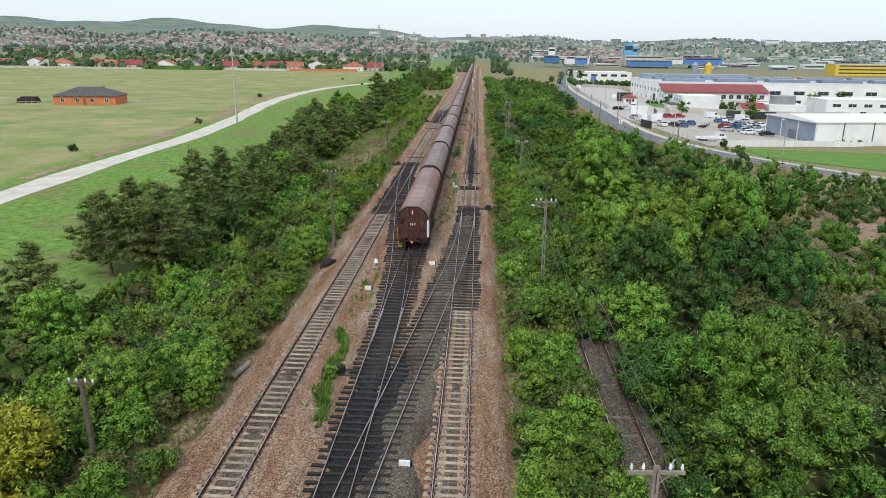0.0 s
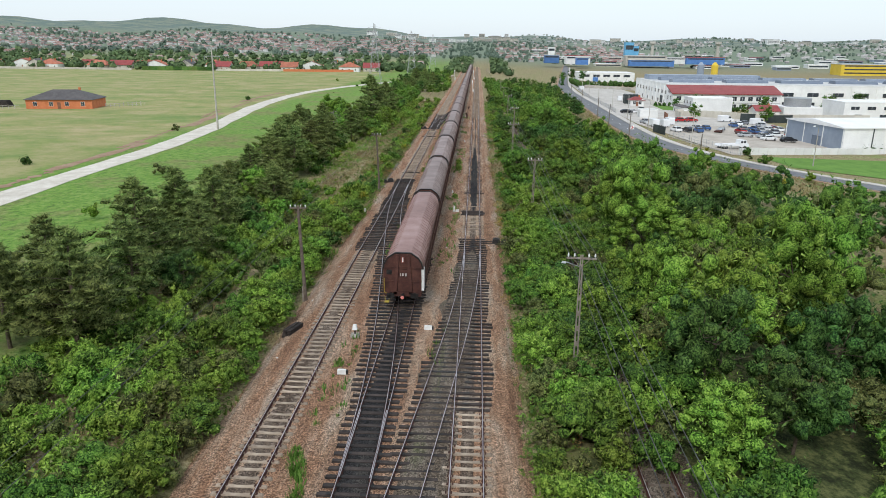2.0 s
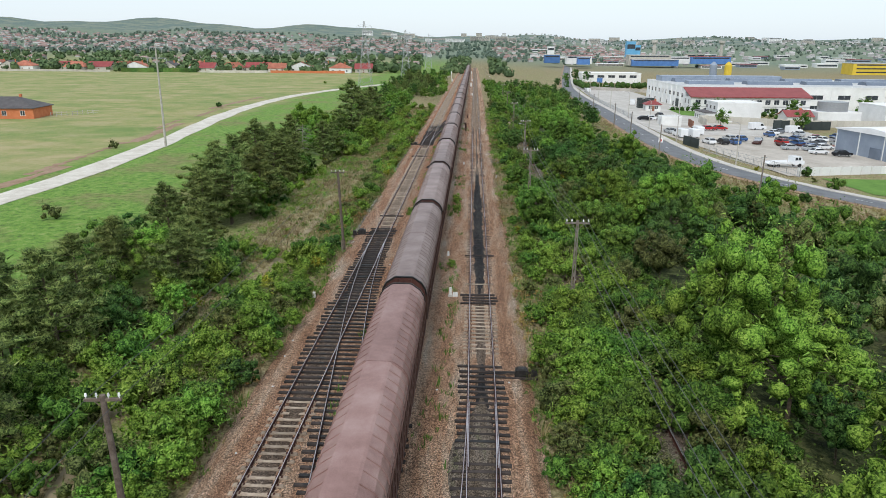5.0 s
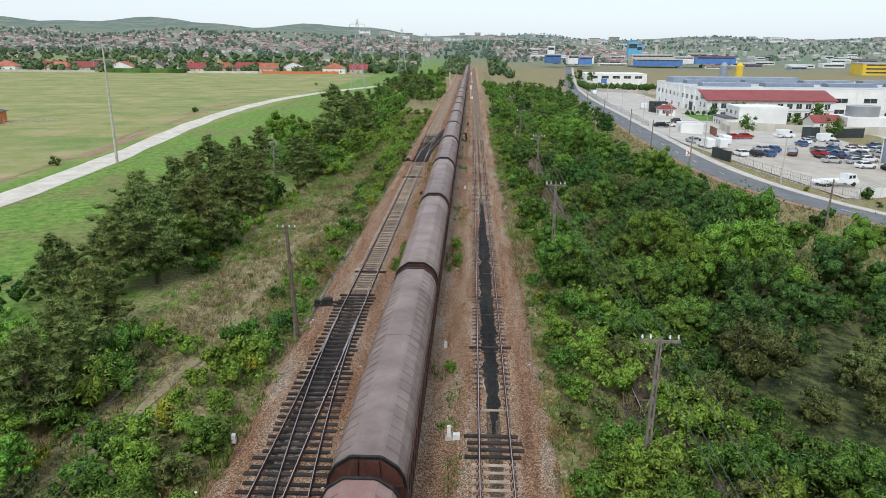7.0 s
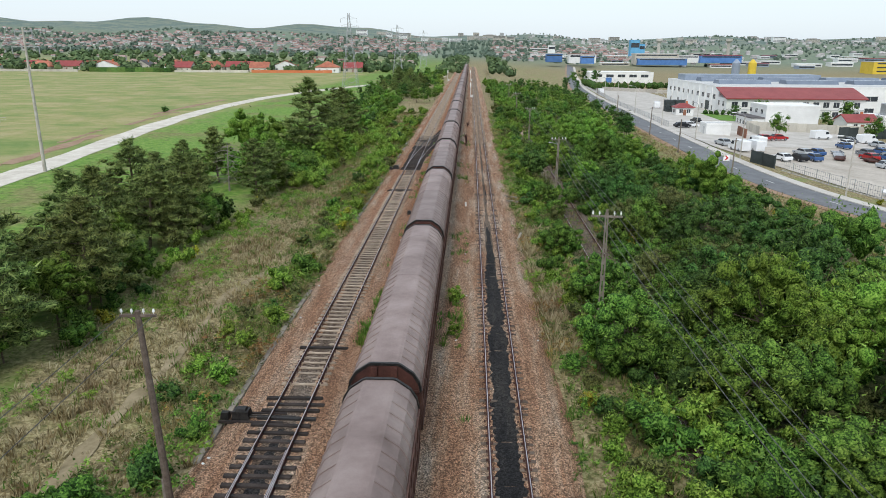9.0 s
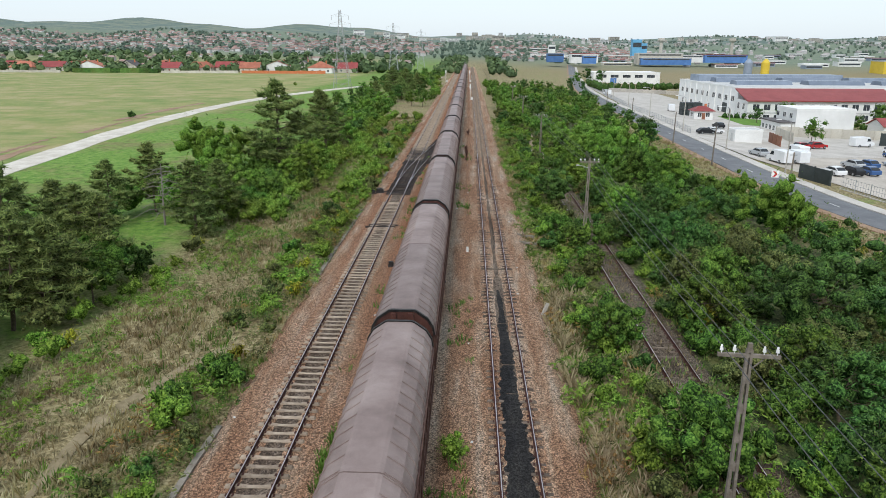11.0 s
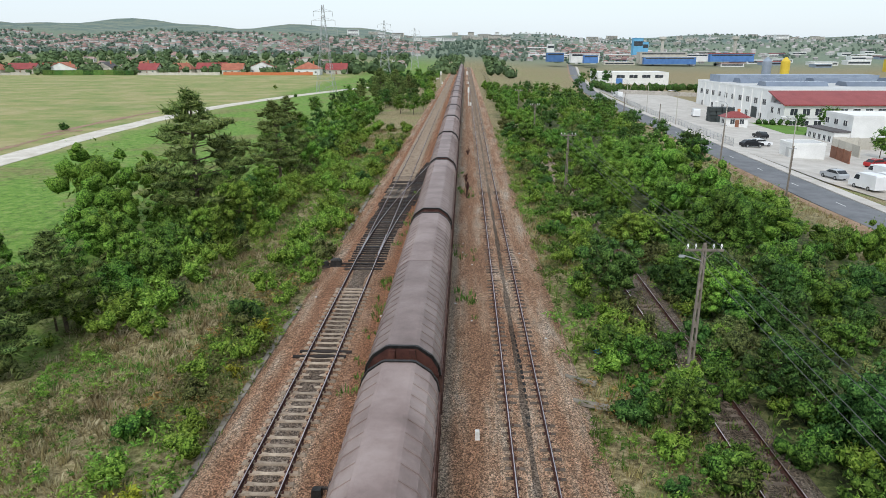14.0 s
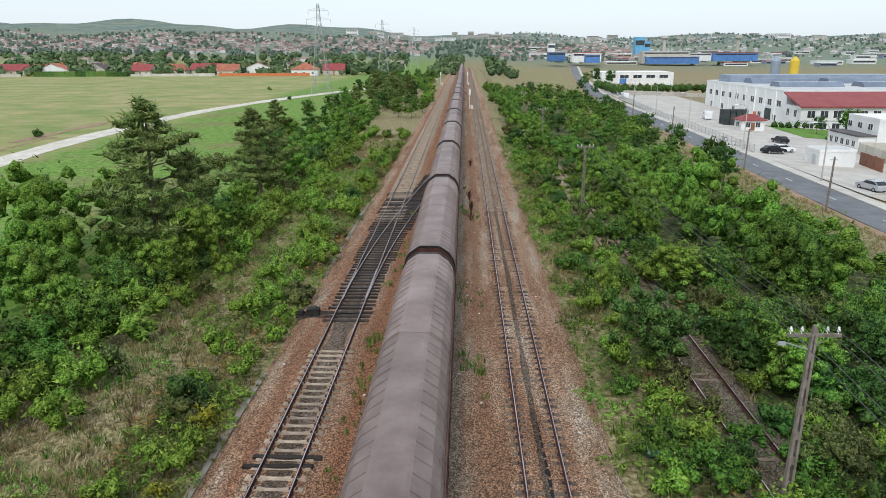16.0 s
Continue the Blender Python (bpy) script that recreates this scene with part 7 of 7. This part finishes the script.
for i in range(80):
    x, y = rnd.uniform(-250, 1500), rnd.uniform(1650, 2150)
    block(x, y, rnd.uniform(10, 30), 12, rnd.uniform(5, 11.5), rnd.choice(("white_wall", "cream_wall", "cream_wall")), "pale apartment block far off on the plain", 4)
block(220, 1100, 12, 12, 17, "cyan_wall", "light blue silo tower far off", 1, "cyan_wall", "tower", 9)
block(230, 1105, 9, 10, 12, "cyan_wall", "light blue mill building far off", 1, "cyan_wall", "tower", 9)
block(198, 900, 47, 16, 7, "cream_wall", "grey-white office block far off", 2, z=3)
block(203, 890, 52, 8, 2.8, "blue_wall", "low blue hall far off", 1, z=2.5)
block(83, 850, 16, 12, 4.2, "blue_wall", "blue cladded hall far off", 1, z=6)
block(116, 880, 28, 14, 5, "white_wall", "white hall with red roof edge far off", 1, "roof_crimson", z=4.5)
block(117, 850, 13, 10, 3.4, "blue_wall", "small blue hall far off", 1, z=4.5)
block(267, 900, 44, 14, 3.6, "blue_wall", "long dark blue hall far off", 1, "roof_crimson", z=5)
block(234, 905, 22, 12, 3.2, "white_wall", "low white hall far off", 1, z=5)
block(415, 800, 88, 22, 10.5, "yellow_wall", "large yellow building with window bands", 3, z=-6)
block(480, 812, 40, 22, 13, "cyan_wall", "blue and grey clad building beside the yellow one", 3, z=-6)
for i in range(46):
    x, y = rnd.uniform(60, 700), rnd.uniform(880, 1250)
    block(x, y, rnd.uniform(9, 34), 12, rnd.uniform(3, 5.5), rnd.choice(("white_wall", "white_wall", "cream_wall", "grey_sheet")), "low pale works hall far off on the plain", 1, rnd.choice(("roof_white", "roof_grey", "roof_crimson")), "works hall")
block(108, 1100, 9, 9, 9, "white_wall", "white silo building far off", 1, z=10)
for x, y, h in ((266, 1150, 20), (364, 1150, 20)):
    e = thing("water_tower", "pale concrete water tower far off", "water tower", at=(x, y, 9))
    part("shaft", Shape().tube((0, 0, -3), (0, 0, h * 0.72), 2.6, 2.0, 12), "concrete", e)
    part("tank", Shape().tube((0, 0, h * 0.7), (0, 0, h * 0.84), 2, 4.8, 14).tube((0, 0, h * 0.84), (0, 0, h), 4.8, 4.5, 14), "concrete", e)
for x, y, h, mt, lb in ((147, 520, 18, "grey_sheet", "tall grey steel silo behind the factory"), (156, 520, 18, "yellow_wall", "tall yellow silo behind the factory")):
    e = thing("silo", lb, "silo", at=(x, y, land(x, y)))
    part("shell", Shape().tube((0, 0, 0), (0, 0, h - 2), 2.2, 2.2, 18), mt, e)
    part("cone", Shape().tube((0, 0, h - 2), (0, 0, h), 2.2, 0.5, 18), mt, e)

# trees and hedges round the works
for x, y, sc in ((95, 352, 1.1), (108, 350, 0.8), (124, 352, 1.2), (138, 352, 0.9), (150, 350, 1.35), (160, 347, 1.4), (178, 345, 1.0), (104, 300, 1.1), (77, 296, 1.0), (110, 338, 0.8), (84, 345, 0.7), (60, 540, 1.2), (68, 560, 1.4), (75, 555, 1.3), (49, 455, 0.8), (46, 470, 0.9), (200, 500, 1.4), (98, 338, 0.7)):
    plant(rnd.choice(FAR[:2]), x, y, sc, 0.2)


def hedge(x0, y0, x1, y1, w, h, label):
    L = math.hypot(x1 - x0, y1 - y0)
    n = max(2, int(L / (w * 0.9)))
    cl = [(L * (i + 0.5) / n + rng.normal() * 0.1, rng.normal() * 0.1, h * 0.55, max(w, h) * 0.52) for i in range(n)]
    e = thing("hedge", label, "hedge", "hedges", at=(x0, y0, land((x0 + x1) / 2, (y0 + y1) / 2)), turn=math.degrees(math.atan2(y1 - y0, x1 - x0)))
    part("foliage", crown_mesh("foliage", cl, 40, 0.4, 0.26, "leaf_dark", core=0.85, flat=1.0), [], e)


hedge(80, 333, 110, 343, 2.0, 1.8, "dark green clipped hedge before the factory")
hedge(78, 358, 88, 358.5, 2.0, 1.6, "dark green clipped hedge before the factory")
hedge(112, 340, 128, 343, 2.0, 1.8, "dark green clipped hedge in the works yard")
hedge(66, 500, 120, 515, 4.0, 5.0, "tall dark green hedge by the loading yard")
hedge(62, 470, 64, 530, 3.0, 4.0, "tall dark green hedge along the road")
hedge(100, 228, 135, 240, 2.6, 1.8, "rough green hedge along the concrete fence")

settle("tree", 260, "dense green thicket of broad-leaved trees between railway and road")
settle("weed_clump", 0, "low green and rusty weeds on the railway bank")
settle("bush", 290, "dense green bushes growing together along the line")
settle("pine", 300, "")
settle("distant_tree", 160, "green trees growing together along the line far off")

# ---------------- things along the tracks ----------------
for x, y, a in ((-2.15, 57.6, 0), (-7.55, 81.4, 0), (-2.9, 88.4, 0), (-6.9, 125.4, 0)):
    b = thing("marker_block", "white painted concrete marker block in the ballast", "marker block", "marker blocks", at=(x, y, -0.2), turn=a)
    part("block", Shape().box(-0.27, 0.27, -0.11, 0.11, 0, 0.28, 0, 0.02), "white_paint", b)
    part("end_cap", Shape().box(0.27, 0.36, -0.11, 0.11, -0.02, 0.24), "black_iron", b, "black end")
for x, y, s in ((-2.25, 123.8, 1), (-2.8, 134.5, 0), (-12.7, 123.0, 0), (-2.1, 186.0, 0), (-12.9, 234.5, 0)):
    b = thing("marker_post", "short white concrete post beside the track", "marker post", "marker posts", at=(x, y, -0.25))
    part("post", Shape().box(-0.1, 0.1, -0.1, 0.1, 0, 0.75 if s else 0.45, 0, 0.015), "white_paint", b)
    if s:
        part("foot_block", Shape().box(0.2, 0.55, -0.14, 0.14, 0, 0.32), "white_paint", b)
        part("foot", Shape().box(-0.22, 0.22, -0.22, 0.22, -0.1, 0.2, 0, 0.05), "concrete", b)
st = thing("leaning_post", "leaning white concrete post in the weeds", "concrete post", at=(2.55, 172.9, -0.3), turn=20)
o = part("post", Shape().box(-0.09, 0.09, -0.08, 0.08, 0, 0.8, 0, 0.01), "concrete", st)
o.matrix_basis = pose(0, 0, 0, 0, 24, 0)


def point_machine(x, y, side, label):
    e = thing("point_machine", label, "point machine", "point machines", at=(x, y, -0.2), turn=0 if side > 0 else 180)
    part("motor_box", Shape().box(-0.45, 0.35, -0.3, 0.3, 0, 0.42, 0, 0.05), "black_iron", e)
    part("cover", Shape().box(-0.3, 0.2, -0.2, 0.2, 0.42, 0.52, 0, 0.04), "black_iron", e)
    part("counterweight", Shape().box(-1.0, -0.6, -0.22, 0.1, 0.0, 0.32, 0, 0.04), "black_iron", e)
    part("drive_rod", Shape().tube((0.3, 0.05, 0.12), (2.4, 0.05, 0.1), 0.035).tube((0.3, -0.12, 0.12), (1.6, -0.12, 0.1), 0.03), "black_iron", e)
    part("bearer", Shape().box(-1.0, 1.9, -0.45, -0.33, -0.06, 0.06).box(-1.0, 1.9, 0.33, 0.45, -0.06, 0.06), "timber", e)


point_machine(-7.0, 66.8, 1, "black greasy point machine with rods to the switch")
point_machine(-11.9, 141.8, 1, "black greasy point machine with rods to the switch")
point_machine(2.3, 110.6, -1, "black greasy point machine with rods to the switch")
point_machine(-11.9, 208.9, 1, "black greasy point machine with rods to the switch")
point_machine(-7.0, 182.2, 1, "black greasy point machine beside the track")
sb = thing("switch_lantern", "grey switch lantern with white face beside the track", "switch lantern", at=(-7.7, 86.9, -0.2))
part("base", Shape().box(-0.3, 0.3, -0.22, 0.22, 0, 0.2, 0, 0.04), "concrete", sb)
part("stem", Shape().tube((0, 0, 0.2), (0, 0, 0.55), 0.05), "black_iron", sb)
part("lantern", Shape().box(-0.16, 0.16, -0.14, 0.14, 0.5, 0.85, 0, 0.05), "porcelain", sb)
stk = thing("sleeper_stack", "small stack of old dark sleepers at the ballast edge", "sleeper stack", at=(-12.1, 87.5, -0.42), turn=72)
for i in range(3):
    for k in range(2):
        part("timber", Shape().box(-0.9 + 0.1 * i, 0.9, -0.3 + 0.32 * k, -0.05 + 0.32 * k, 0.18 * i, 0.18 * i + 0.17), "timber", stk)
M["old_concrete"] = surface("mossy_concrete", (0.16, 0.14, 0.11), (0.3, 0.27, 0.23), 1.5, 0.95)
for i, (x, y, a) in enumerate(((2.7, 191.6, -28), (2.9, 189.2, -20), (-13.0, 67, 78))):
    solid("concrete_slab", Shape().box(-1.0, 1.0, -0.16, 0.16, 0, 0.16, 0, 0.02), "old_concrete", "grey concrete slab lying at the ballast edge", "concrete slab", "concrete slabs", at=(x, y, -0.38), turn=a)
for i in range(36):
    y = 140 + i * 3.0
    if noise.noise((y * 0.05, 3, 3)) < -0.05:
        continue
    solid("cable_trough", Shape().box(-0.14, 0.14, -1.47, 1.47, 0, 0.14, 0, 0.01), "old_concrete", "grey concrete cable trough lid along the ballast", "cable trough", "cable trough", at=(-12.85 + 0.1 * noise.noise((y * 0.03, 1, 1)), y, -0.5), turn=rnd.uniform(-1.5, 1.5))
M["blue_plastic"] = surface("blue_plastic", (0.03, 0.2, 0.5), (0.06, 0.3, 0.6), 6, 0.4)
solid("plastic_bag", Shape().box(-0.3, 0.3, -0.25, 0.25, 0, 0.4, 0, 0.12), "blue_plastic", "crumpled blue plastic bag in the weeds", "plastic bag", at=(4.6, 195.4, -0.6), turn=25)
rub = thing("rubble_heap", "heap of white plaster rubble in the undergrowth", "rubble heap", at=(10.9, 58.5, land(10.9, 58.5)))
for i in range(26):
    a, r = rnd.uniform(0, 6.28), rnd.uniform(0, 1.0)
    o = part("lump", Shape().box(-0.22, 0.22, -0.17, 0.17, -0.1, 0.18, 0, 0.06), "white_paint", rub)
    o.matrix_basis = pose(math.cos(a) * r, math.sin(a) * r * 1.3, 0.45 * (1 - r) + 0.05, rnd.uniform(-30, 30), rnd.uniform(-30, 30), rnd.uniform(0, 180))
for x, y, h in ((-1.75, 352, 4.6), (-1.9, 470, 5.0), (-13.2, 470, 5.0)):
    e = thing("signal", "white colour-light signal mast beside the track", "railway signal", "signals", at=(x, y, -0.4))
    part("mast", Shape().tube((0, 0, 0), (0, 0, h), 0.09, 0.08, 8), "white_paint", e)
    part("head", Shape().box(-0.25, 0.25, -0.12, 0.12, h - 0.9, h + 0.5, 0, 0.02), "white_paint", e)
    part("box", Shape().box(0.3, 0.8, -0.2, 0.2, 0, 1.1), "white_paint", e)
for i, (x, y) in enumerate(((-2.4, 232), (-2.35, 236), (-2.5, 241), (-2.2, 262))):
    e = thing("dried_weed", "tall dried brown weed in the ballast", "weed", "dried weeds", at=(x, y, -0.2))
    s = Shape()
    for k in range(26):
        a, h = rnd.uniform(0, 6.28), rnd.uniform(0.5, 1.15)
        s.tube((0, 0, 0), (math.cos(a) * 0.35 * rnd.random(), math.sin(a) * 0.35 * rnd.random(), h), 0.012, 0.03, 3)
    part("stalks", s, "rust", e)
for i in range(60):
    x = rnd.choice((-7.4, -2.6, -2.3, -7.0, 1.9, -12.1)) + rnd.gauss(0, 0.4)
    solid("litter", Shape().box(-0.07, 0.07, -0.05, 0.05, 0, 0.03, 0, 0.01), "porcelain", "small pale scrap of litter on the ballast", "litter", "litter", at=(x, rnd.uniform(55, 240), -0.19), turn=rnd.uniform(0, 180))
for proto in WEEDS:
    for ob in (*proto.children, proto):
        bpy.data.objects.remove(ob)
